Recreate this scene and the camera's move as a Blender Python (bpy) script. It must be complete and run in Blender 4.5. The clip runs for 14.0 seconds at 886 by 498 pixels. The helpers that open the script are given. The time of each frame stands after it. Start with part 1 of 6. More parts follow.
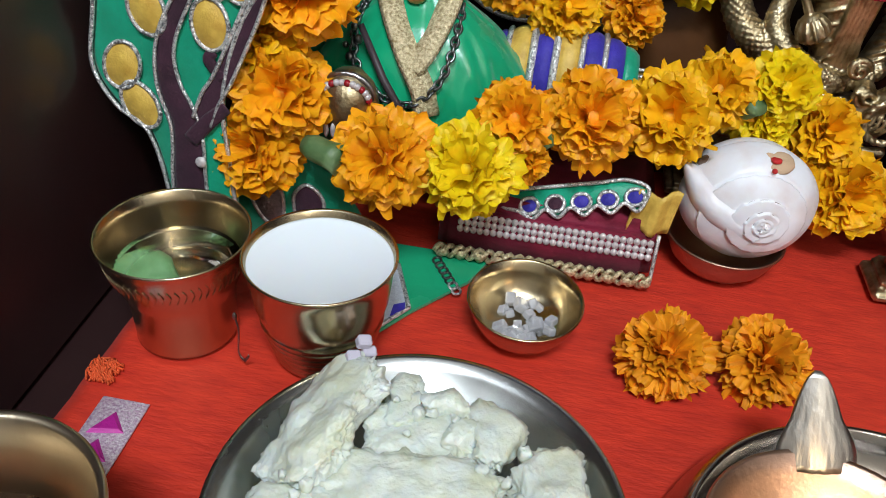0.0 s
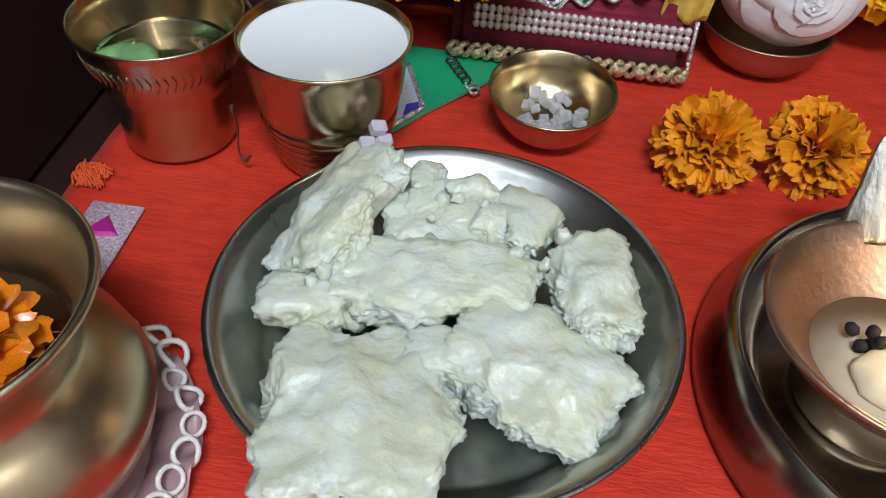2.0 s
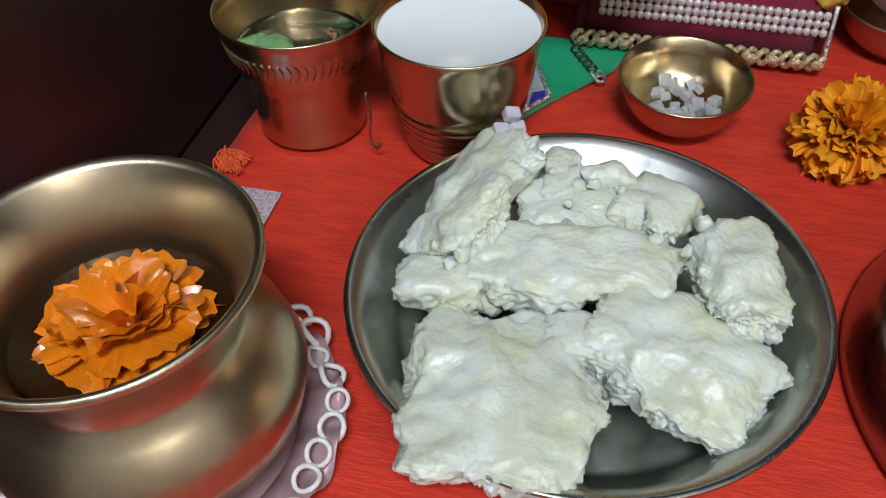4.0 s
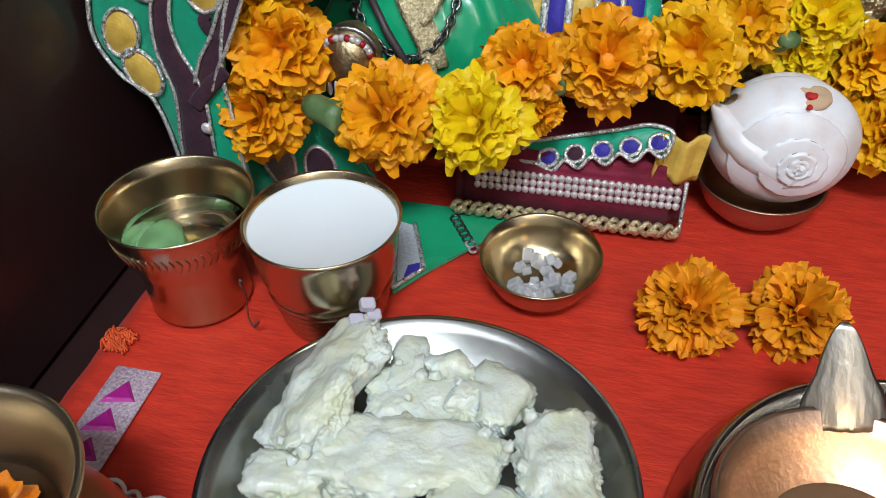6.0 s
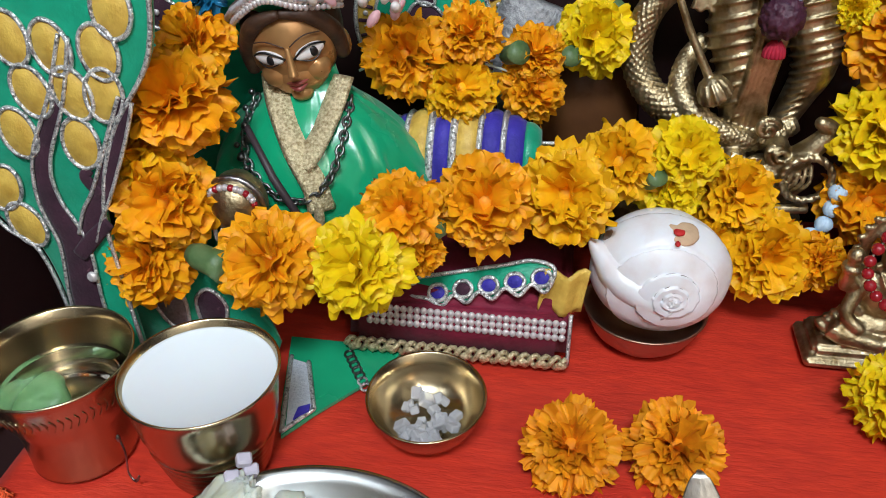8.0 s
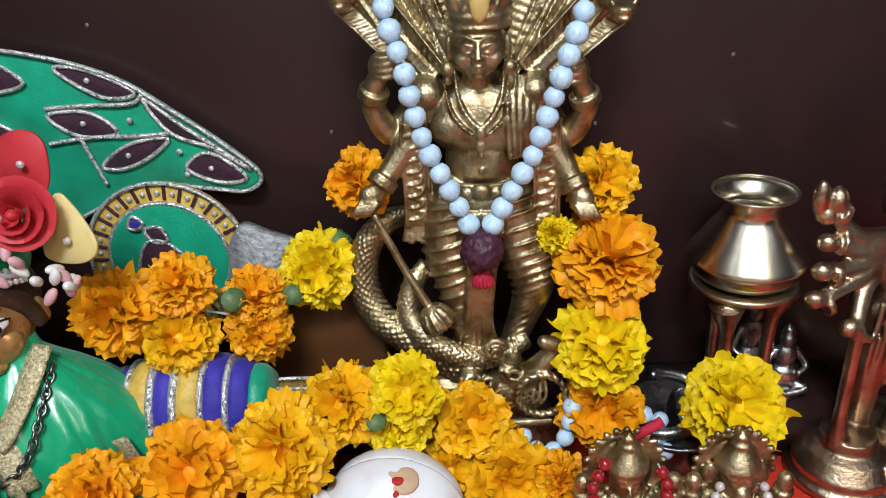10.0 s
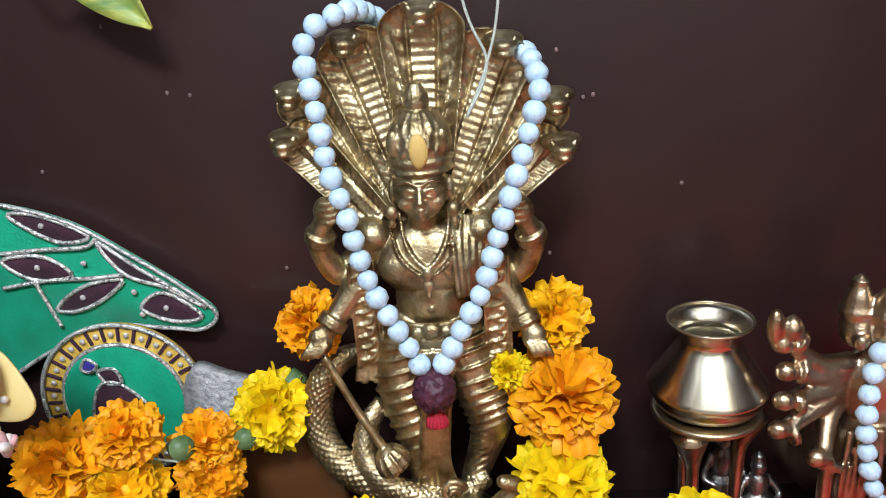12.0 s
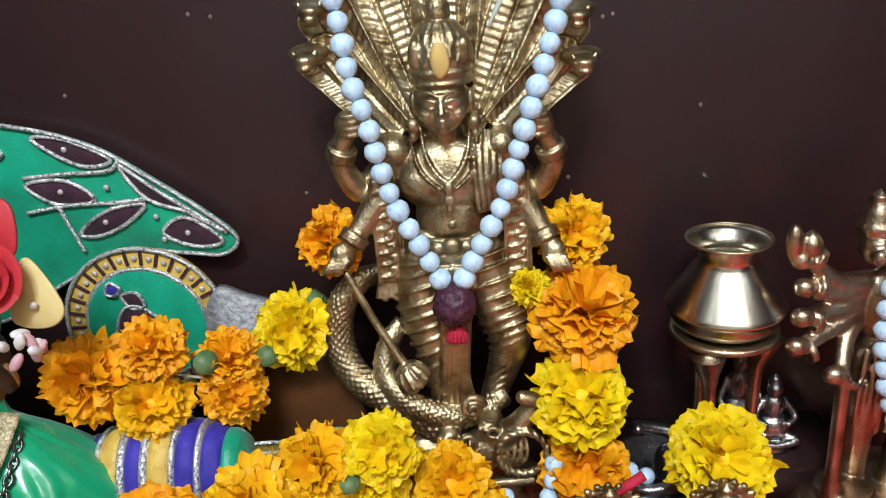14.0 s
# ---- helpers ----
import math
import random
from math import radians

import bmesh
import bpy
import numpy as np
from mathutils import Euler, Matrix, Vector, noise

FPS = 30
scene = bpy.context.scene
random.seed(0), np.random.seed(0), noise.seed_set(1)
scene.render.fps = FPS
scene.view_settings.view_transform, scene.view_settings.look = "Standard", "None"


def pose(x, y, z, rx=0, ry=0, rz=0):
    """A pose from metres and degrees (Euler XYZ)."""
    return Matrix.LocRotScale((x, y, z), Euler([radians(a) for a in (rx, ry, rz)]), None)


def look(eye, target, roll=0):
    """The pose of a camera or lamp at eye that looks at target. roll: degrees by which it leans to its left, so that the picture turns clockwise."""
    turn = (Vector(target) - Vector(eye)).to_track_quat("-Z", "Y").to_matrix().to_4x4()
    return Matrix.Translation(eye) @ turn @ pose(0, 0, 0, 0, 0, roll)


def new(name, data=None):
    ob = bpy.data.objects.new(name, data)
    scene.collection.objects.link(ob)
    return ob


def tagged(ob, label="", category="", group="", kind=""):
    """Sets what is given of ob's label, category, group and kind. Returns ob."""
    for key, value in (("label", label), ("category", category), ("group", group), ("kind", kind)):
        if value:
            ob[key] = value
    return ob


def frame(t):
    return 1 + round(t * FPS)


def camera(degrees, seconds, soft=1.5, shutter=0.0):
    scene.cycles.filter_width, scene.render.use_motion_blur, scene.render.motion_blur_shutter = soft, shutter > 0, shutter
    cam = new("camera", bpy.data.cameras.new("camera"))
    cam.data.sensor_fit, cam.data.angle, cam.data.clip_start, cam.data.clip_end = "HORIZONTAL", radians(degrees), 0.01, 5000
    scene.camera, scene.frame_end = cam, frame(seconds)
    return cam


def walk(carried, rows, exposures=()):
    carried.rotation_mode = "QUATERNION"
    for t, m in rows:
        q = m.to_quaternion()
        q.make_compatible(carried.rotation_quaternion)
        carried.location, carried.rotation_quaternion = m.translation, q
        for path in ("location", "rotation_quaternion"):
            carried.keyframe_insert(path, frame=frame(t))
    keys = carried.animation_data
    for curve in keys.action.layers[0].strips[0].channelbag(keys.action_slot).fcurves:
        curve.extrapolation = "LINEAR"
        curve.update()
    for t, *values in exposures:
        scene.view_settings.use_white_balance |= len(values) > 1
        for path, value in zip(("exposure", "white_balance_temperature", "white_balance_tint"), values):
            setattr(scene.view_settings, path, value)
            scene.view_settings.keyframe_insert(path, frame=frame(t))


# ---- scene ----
cam = camera(57.6, 14.0, soft=0.95)
PATH = [
    (0, (-0.024, -0.004, 0.268), (-0.232, 1.569, -0.949), 4.6),
    (0.5, (-0.03, -0.01, 0.249), (-0.206, 1.461, -1.095), 4.2),
    (1, (-0.03, -0.009, 0.233), (-0.198, 1.431, -1.145), 3.9),
    (1.5, (-0.031, -0.009, 0.225), (-0.19, 1.402, -1.184), 4.0),
    (2, (-0.031, -0.006, 0.216), (-0.188, 1.387, -1.211), 3.7),
    (2.5, (-0.031, -0.004, 0.214), (-0.192, 1.383, -1.217), 3.4),
    (3, (-0.042, -0.009, 0.208), (-0.206, 1.38, -1.222), 3.0),
    (3.2, (-0.055, -0.013, 0.207), (-0.258, 1.362, -1.231), 2.1),
    (5.3, (-0.021, -0.012, 0.233), (-0.471, 1.327, -1.183), -3.9),
    (5.5, (-0.017, 0.002, 0.237), (-0.398, 1.413, -1.127), -2.0),
    (6, (0.002, 0.011, 0.26), (-0.368, 1.487, -1.039), -1.7),
    (6.5, (0.002, 0.014, 0.263), (-0.363, 1.505, -1.018), -1.7),
    (7, (0.01, 0.018, 0.265), (-0.345, 1.535, -0.989), -1.4),
    (7.5, (0.021, 0.02, 0.267), (-0.294, 1.584, -0.939), -0.9),
    (8, (0.033, 0.029, 0.284), (-0.256, 1.649, -0.853), -1.0),
    (8.5, (0.044, 0.033, 0.289), (-0.183, 1.712, -0.774), -0.5),
    (9, (0.083, 0.056, 0.313), (-0.049, 1.783, -0.686), -1.5),
    (9.2, (0.095, 0.061, 0.319), (-0.025, 1.798, -0.666), -1.7),
    (11.3, (0.153, 0.102, 0.34), (0.053, 1.945, -0.431), -4.6),
    (11.5, (0.154, 0.101, 0.342), (0.055, 1.949, -0.417), -4.5),
    (12, (0.153, 0.094, 0.35), (0.058, 1.965, -0.351), -4.4),
    (12.5, (0.154, 0.092, 0.356), (0.057, 1.97, -0.324), -4.5),
    (13, (0.151, 0.091, 0.351), (0.052, 1.97, -0.329), -4.7),
    (13.5, (0.148, 0.086, 0.332), (0.042, 1.956, -0.368), -4.8),
    (14, (0.146, 0.08, 0.323), (0.026, 1.932, -0.422), -4.7),
]
walk(cam, [(t, look(eye, target, roll)) for t, eye, target, roll in PATH],
     [(0.0, -0.18), (1.0, -0.27), (3.0, -0.40), (5.5, -0.32), (6.5, -0.17), (8.0, -0.17), (9.2, -0.15), (11.5, 0.20), (12.5, 0.22), (13.0, 0.22), (13.5, 0.07), (14.0, 0.08)])

# ---- light ----
world = bpy.data.worlds.new("room_air")
scene.world = world
world.use_nodes = True
world.node_tree.nodes["Background"].inputs[0].default_value = (0.9, 0.95, 1.0, 1)
world.node_tree.nodes["Background"].inputs[1].default_value = 0.02


def area_lamp(name, eye, target, sx, sy, watts, colour):
    d = bpy.data.lights.new(name, "AREA")
    d.shape, d.size, d.size_y, d.energy, d.color = "RECTANGLE", sx, sy, watts, colour
    o = new(name, d)
    o.matrix_world = look(eye, target)
    return o


area_lamp("ceiling_tube", (0.06, -0.48, 1.20), (0.04, 0.34, 0.10), 0.36, 0.20, 18.6, (0.80, 0.895, 1.0))
# weak warm fill, an unseen lamp added to lift the dark parts
fill_lamp = bpy.data.lights.new("added_fill_light", "POINT")
fill_lamp.energy, fill_lamp.color, fill_lamp.shadow_soft_size = 9.0, (1.0, 0.96, 0.90), 0.06
new("added_fill_light", fill_lamp).location = (0.75, -1.0, 1.25)
flame_light = bpy.data.lights.new("wick_flame", "POINT")
flame_light.energy, flame_light.color, flame_light.shadow_soft_size = 0.045, (1.0, 0.62, 0.28), 0.004
new("wick_flame", flame_light).location = (0.100, 0.160, 0.056)


# ---- materials ----
def mat(name, col, rough=0.5, metal=0.0, col2=None, scale=40.0, bump=0.0, bscale=300.0, rvar=0.1, sheen=0.0, trans=0.0,
        sub=0.0, coat=0.0, island=0.0, stretch=None, detail=5.0, spec=0.5, mix=(0.35, 0.7)):
    """Principled surface: two colours mixed by noise, rough variation and fine relief."""
    m = bpy.data.materials.new(name)
    m.use_nodes = True
    nt = m.node_tree
    N, K = nt.nodes, nt.links
    b = N["Principled BSDF"]
    tc = N.new("ShaderNodeTexCoord")
    src = tc.outputs["Object"]
    if stretch:
        mp = N.new("ShaderNodeMapping")
        mp.inputs["Scale"].default_value = stretch
        K.new(src, mp.inputs["Vector"])
        src = mp.outputs["Vector"]
    n1 = N.new("ShaderNodeTexNoise")
    n1.inputs["Scale"].default_value, n1.inputs["Detail"].default_value = scale, detail
    K.new(src, n1.inputs["Vector"])
    ramp = N.new("ShaderNodeMapRange")
    ramp.inputs[1].default_value, ramp.inputs[2].default_value = mix
    K.new(n1.outputs["Fac"], ramp.inputs[0])
    mx = N.new("ShaderNodeMix")
    mx.data_type = "RGBA"
    mx.inputs[6].default_value = (*col, 1)
    mx.inputs[7].default_value = (*(col2 or [c * 0.75 for c in col]), 1)
    K.new(ramp.outputs[0], mx.inputs[0])
    out = mx.outputs[2]
    if island:
        g = N.new("ShaderNodeNewGeometry")
        oi = N.new("ShaderNodeObjectInfo")
        ad = N.new("ShaderNodeMath")
        ad.operation = "ADD"
        K.new(g.outputs["Random Per Island"], ad.inputs[0])
        K.new(oi.outputs["Random"], ad.inputs[1])
        mr = N.new("ShaderNodeMapRange")
        mr.inputs[2].default_value = 2.0
        mr.inputs[3].default_value, mr.inputs[4].default_value = 1 - island, 1 + island
        K.new(ad.outputs[0], mr.inputs[0])
        hs = N.new("ShaderNodeHueSaturation")
        K.new(mr.outputs[0], hs.inputs["Value"])
        K.new(out, hs.inputs["Color"])
        out = hs.outputs["Color"]
    K.new(out, b.inputs["Base Color"])
    r = N.new("ShaderNodeMapRange")
    r.inputs[3].default_value, r.inputs[4].default_value = max(0.02, rough - rvar), min(1, rough + rvar)
    K.new(n1.outputs["Fac"], r.inputs[0])
    K.new(r.outputs[0], b.inputs["Roughness"])
    b.inputs["Metallic"].default_value = metal
    b.inputs["Specular IOR Level"].default_value = spec
    b.inputs["Sheen Weight"].default_value = sheen
    b.inputs["Transmission Weight"].default_value = trans
    b.inputs["Coat Weight"].default_value = coat
    if sub:
        b.inputs["Subsurface Weight"].default_value = sub
        b.inputs["Subsurface Radius"].default_value = (0.004, 0.003, 0.002)
        b.inputs["Subsurface Scale"].default_value = 1.0
    if bump:
        n2 = N.new("ShaderNodeTexNoise")
        n2.inputs["Scale"].default_value, n2.inputs["Detail"].default_value = bscale, 4
        K.new(src, n2.inputs["Vector"])
        bp = N.new("ShaderNodeBump")
        bp.inputs["Strength"].default_value, bp.inputs["Distance"].default_value = bump, 0.001
        K.new(n2.outputs["Fac"], bp.inputs["Height"])
        K.new(bp.outputs["Normal"], b.inputs["Normal"])
    return m


def glass(name, col, rough=0.0, ior=1.45):
    m = bpy.data.materials.new(name)
    m.use_nodes = True
    b = m.node_tree.nodes["Principled BSDF"]
    b.inputs["Base Color"].default_value = (*col, 1)
    b.inputs["Roughness"].default_value, b.inputs["IOR"].default_value = rough, ior
    b.inputs["Transmission Weight"].default_value = 1.0
    return m


M_WOOD = mat("dark_polished_wood", (0.033, 0.0142, 0.0138), 0.36, col2=(0.021, 0.0082, 0.0082), scale=6, bump=0.05, bscale=90, coat=0.15, stretch=(1, 1, 0.35))
M_CLOTH = mat("red_slub_cloth", (0.66, 0.040, 0.016), 0.55, col2=(0.50, 0.022, 0.010), scale=210, bump=0.45, bscale=520, sheen=0.05, stretch=(0.30, 1.1, 1), mix=(0.35, 0.75), detail=8)
M_ORG = mat("orange_fringe", (0.75, 0.10, 0.02), 0.8)
M_LACE = mat("magenta_silver_braid", (0.82, 0.74, 0.78), 0.45, 0.1, col2=(0.50, 0.28, 0.45), scale=700, bump=0.6, bscale=900)
M_MAG = mat("magenta_foil", (0.52, 0.02, 0.30), 0.35, 0.1, bump=0.3, bscale=800)
M_STEEL = mat("stainless_steel", (0.50, 0.51, 0.49), 0.26, 1.0, col2=(0.40, 0.41, 0.39), scale=25, bump=0.03, bscale=600, rvar=0.06)
# darker steel copy: the dark surroundings the dish mirrors are in its colour
M_STEELD = mat("steel_dark_reflection", (0.46, 0.43, 0.39), 0.2, 1.0, col2=(0.36, 0.33, 0.30), scale=25, rvar=0.05)
M_BRASS = mat("brass_cup", (0.54, 0.45, 0.30), 0.24, 1.0, col2=(0.46, 0.37, 0.22), scale=30, bump=0.05, bscale=500, rvar=0.06)
M_BRASSD = mat("aged_brass", (0.58, 0.49, 0.35), 0.33, 1.0, col2=(0.42, 0.34, 0.22), scale=18, bump=0.07, bscale=300, rvar=0.08)
M_IDOL = mat("cast_brass", (0.58, 0.485, 0.305), 0.43, 1.0, col2=(0.21, 0.145, 0.065), scale=110, bump=0.35, bscale=700, rvar=0.12, mix=(0.38, 0.68))
M_IDOL2 = mat("dark_bronze", (0.60, 0.47, 0.33), 0.33, 1.0, col2=(0.26, 0.17, 0.10), scale=60, bump=0.3, bscale=500)
M_COPPER = mat("tarnished_copper", (0.50, 0.32, 0.23), 0.40, 1.0, col2=(0.42, 0.28, 0.21), scale=60, bump=0.2, bscale=380)
M_SILVER = mat("old_silver", (0.48, 0.47, 0.46), 0.3, 1.0, col2=(0.12, 0.12, 0.12), scale=90, bump=0.3, bscale=500)
M_CORD = mat("silver_zari_cord", (0.95, 0.95, 0.92), 0.28, 0.55, col2=(0.20, 0.20, 0.20), scale=620, bump=1.0, bscale=800, mix=(0.42, 0.62))
M_GOLD = mat("gold_zari_braid", (0.82, 0.72, 0.46), 0.32, 0.5, col2=(0.34, 0.25, 0.11), scale=650, bump=1.0, bscale=1000)
M_GREEN = mat("green_satin", (0.004, 0.40, 0.18), 0.26, col2=(0.002, 0.29, 0.125), scale=14, bump=0.6, bscale=55, sheen=0.2, spec=0.6, coat=0.2)
M_GREENF = mat("green_silk_panel", (0.004, 0.39, 0.22), 0.42, col2=(0.002, 0.29, 0.155), scale=60, bump=0.35, bscale=500, sheen=0.2)
M_MAROON = mat("maroon_velvet", (0.21, 0.004, 0.030), 0.75, col2=(0.14, 0.003, 0.020), scale=90, bump=0.3, bscale=700, sheen=0.06)
M_PLUM = mat("plum_velvet", (0.050, 0.012, 0.028), 0.85, col2=(0.03, 0.008, 0.018), scale=120, bump=0.5, bscale=700, sheen=0.08)
M_BLUE = mat("royal_blue_velvet", (0.045, 0.030, 0.40), 0.65, col2=(0.025, 0.018, 0.27), scale=120, bump=0.4, bscale=700, sheen=0.1)
M_YEL = mat("yellow_silk", (0.76, 0.52, 0.10), 0.5, col2=(0.56, 0.33, 0.05), scale=150, bump=0.4, bscale=700)
M_DOR = mat("deep_orange_petals", (0.86, 0.34, 0.008), 0.6, col2=(0.74, 0.22, 0.005), scale=3, island=0.3, bump=0.25, bscale=9, spec=0.25)
M_OR = mat("orange_petals", (0.92, 0.42, 0.008), 0.5, col2=(0.86, 0.30, 0.005), scale=3, island=0.22, bump=0.25, bscale=9, spec=0.25, sub=0.3)
M_OY = mat("amber_petals", (0.93, 0.51, 0.008), 0.5, col2=(0.88, 0.40, 0.005), scale=3, island=0.2, bump=0.25, bscale=9, spec=0.25, sub=0.3)
M_YF = mat("yellow_petals", (0.90, 0.67, 0.008), 0.5, col2=(0.86, 0.54, 0.005), scale=3, island=0.18, bump=0.25, bscale=9, spec=0.25, sub=0.3)
M_CALYX = mat("green_calyx", (0.075, 0.15, 0.05), 0.5, col2=(0.16, 0.24, 0.10), scale=120, bump=0.3, bscale=400)
M_MILK = mat("milk", (0.86, 0.93, 0.97), 0.25, col2=(0.84, 0.91, 0.96), scale=20, rvar=0.03, sub=0.1)
M_FOOD = mat("milk_sweet", (0.70, 0.75, 0.70), 0.36, col2=(0.62, 0.64, 0.47), scale=75, bump=0.6, bscale=380, rvar=0.3, sub=0.5, coat=0.25)
M_CONCH = mat("conch_shell", (0.84, 0.85, 0.88), 0.36, col2=(0.74, 0.67, 0.66), scale=60, bump=0.12, bscale=250, sub=0.1, mix=(0.45, 0.75))
M_GROOVE = mat("shell_groove", (0.22, 0.17, 0.17), 0.7)
M_RED = mat("vermilion_powder", (0.55, 0.02, 0.02), 0.8)
M_SANDAL = mat("sandalwood_paste", (0.62, 0.42, 0.26), 0.8, bump=0.4)
M_BEAD = mat("pale_wood_beads", (0.54, 0.72, 0.87), 0.42, col2=(0.36, 0.48, 0.68), scale=2.6, bump=0.25, bscale=8, island=0.12, stretch=(1, 1, 0.3), mix=(0.52, 0.72))
M_RUD = mat("purple_seed", (0.085, 0.022, 0.045), 0.5, col2=(0.05, 0.012, 0.028), scale=200, bump=0.8, bscale=450)
M_REDT = mat("red_thread", (0.55, 0.015, 0.05), 0.7, bump=0.5, bscale=900)
M_DARK = mat("black_metal", (0.05, 0.05, 0.055), 0.35, 0.9)
M_CHAIN = mat("oxidised_silver", (0.34, 0.35, 0.35), 0.32, 1.0, col2=(0.1, 0.1, 0.1), scale=300)
M_STONE = mat("rhinestone", (0.82, 0.78, 0.76), 0.15, 0.3, col2=(0.50, 0.45, 0.45), scale=400)
M_SUGAR = mat("sugar_crystal", (0.92, 0.92, 0.94), 0.12, trans=0.55, scale=80)
M_WATER = glass("water", (0.96, 0.98, 0.94), 0.0, 1.33)
M_LEAF = mat("wet_leaf", (0.12, 0.26, 0.10), 0.45, col2=(0.07, 0.17, 0.06), scale=90, bump=0.4)
M_PINK = mat("pink_fabric_rose", (0.55, 0.05, 0.26), 0.55, col2=(0.42, 0.03, 0.18), scale=60)
M_ROSE = mat("red_fabric_rose", (0.60, 0.035, 0.045), 0.55, col2=(0.46, 0.02, 0.03), scale=60)
M_CREAM = mat("cream_fabric", (0.75, 0.62, 0.28), 0.6, col2=(0.70, 0.52, 0.18), scale=60)
M_WHITE = mat("white_buds", (0.80, 0.77, 0.75), 0.4, col2=(0.72, 0.68, 0.66), scale=60)
M_LPINK = mat("pale_pink_buds", (0.75, 0.42, 0.45), 0.5)
M_LGREEN = mat("green_organza", (0.16, 0.42, 0.12), 0.5, col2=(0.10, 0.30, 0.08), scale=60)
M_SILVERW = mat("silver_glitter", (0.70, 0.74, 0.80), 0.4, 0.15, col2=(0.52, 0.56, 0.64), scale=600, bump=0.8, bscale=900)
M_AQUA = mat("blue_glass_flower", (0.02, 0.22, 0.42), 0.2, 0.2)
M_SKIN = mat("gilded_face", (0.50, 0.27, 0.10), 0.30, 0.5, col2=(0.38, 0.19, 0.07), scale=40, bump=0.06, bscale=200)
M_HAIR = mat("dark_hair", (0.075, 0.032, 0.015), 0.55, col2=(0.03, 0.014, 0.008), scale=160, bump=0.5, bscale=300)
M_INK = mat("black_enamel", (0.01, 0.01, 0.012), 0.3)
M_PAINTW = mat("white_enamel", (0.82, 0.80, 0.78), 0.35)
M_OIL = mat("ghee", (0.80, 0.72, 0.55), 0.15, col2=(0.72, 0.62, 0.44), scale=60, sub=0.2)
M_CHAR = mat("charred_wick", (0.012, 0.008, 0.012), 0.8)
M_REDB = mat("red_glass_bead", (0.35, 0.012, 0.02), 0.15, coat=0.4)
M_LILAC = mat("lilac_stone", (0.62, 0.58, 0.68), 0.25)
M_PLASTER = mat("painted_plaster", (0.78, 0.76, 0.72), 0.8, col2=(0.72, 0.70, 0.66), scale=3)
M_GRAYW = mat("grey_wooden_floor", (0.20, 0.16, 0.13), 0.6, scale=5)
M_TIN = mat("pale_white_metal", (0.46, 0.44, 0.40), 0.36, 1.0, col2=(0.36, 0.34, 0.31), scale=90, bump=0.2, bscale=300, stretch=(2, 2, 0.8))
M_PAPER = mat("clear_lace_paper", (0.62, 0.42, 0.45), 0.35, col2=(0.5, 0.3, 0.33), scale=100, trans=0.35)
M_ROPE = mat("pale_thread", (0.55, 0.62, 0.55), 0.6)
M_FLAME = bpy.data.materials.new("flame")
M_FLAME.use_nodes = True
_b = M_FLAME.node_tree.nodes["Principled BSDF"]
_b.inputs["Emission Color"].default_value, _b.inputs["Emission Strength"].default_value = (1.0, 0.78, 0.45, 1), 14.0


# ---- helpers of form ----
def finish(bm, name, material, smooth=True):
    me = bpy.data.meshes.new(name)
    bm.normal_update()
    bm.to_mesh(me)
    bm.free()
    for x in (material if isinstance(material, (list, tuple)) else [material]):
        me.materials.append(x)
    if smooth:
        me.polygons.foreach_set("use_smooth", [True] * len(me.polygons))
    return me


def thing(name, base, label, category, group="", kind=""):
    o = new(name)
    o.empty_display_size = 0.01
    o.matrix_world = base if isinstance(base, Matrix) else Matrix.Translation(base)
    return tagged(o, label, category, group, kind)


def part(name, bm, material, parent=None, label="", at=None, smooth=True):
    me = bm if isinstance(bm, bpy.types.Mesh) else finish(bm, name, material, smooth)
    o = new(name, me)
    if parent:
        o.parent = parent
    if at is not None:
        o.matrix_local = at if isinstance(at, Matrix) else Matrix.Translation(at)
    if label:
        o["label"] = label
    return o


def lathe(profile, n=48, bm=None, at=(0, 0, 0), wob=0.0, m=None, mi=0):
    """Turn a profile of (radius, height) round z."""
    bm = bm or bmesh.new()
    rings = []
    for r, z in profile:
        ring = []
        for i in range(n):
            a = 2 * math.pi * i / n
            v = Vector((r * math.cos(a) + at[0], r * math.sin(a) + at[1], z + at[2]))
            ring.append(bm.verts.new(m @ v if m else v))
        rings.append(ring)
    for a, b in zip(rings, rings[1:]):
        for i in range(n):
            f = bm.faces.new((a[i], a[(i + 1) % n], b[(i + 1) % n], b[i]))
            f.material_index = mi
    for ring, flip in ((rings[0], True), (rings[-1], False)):
        try:
            f = bm.faces.new(ring[::-1] if flip else ring)
            f.material_index = mi
        except ValueError:
            pass
    return bm


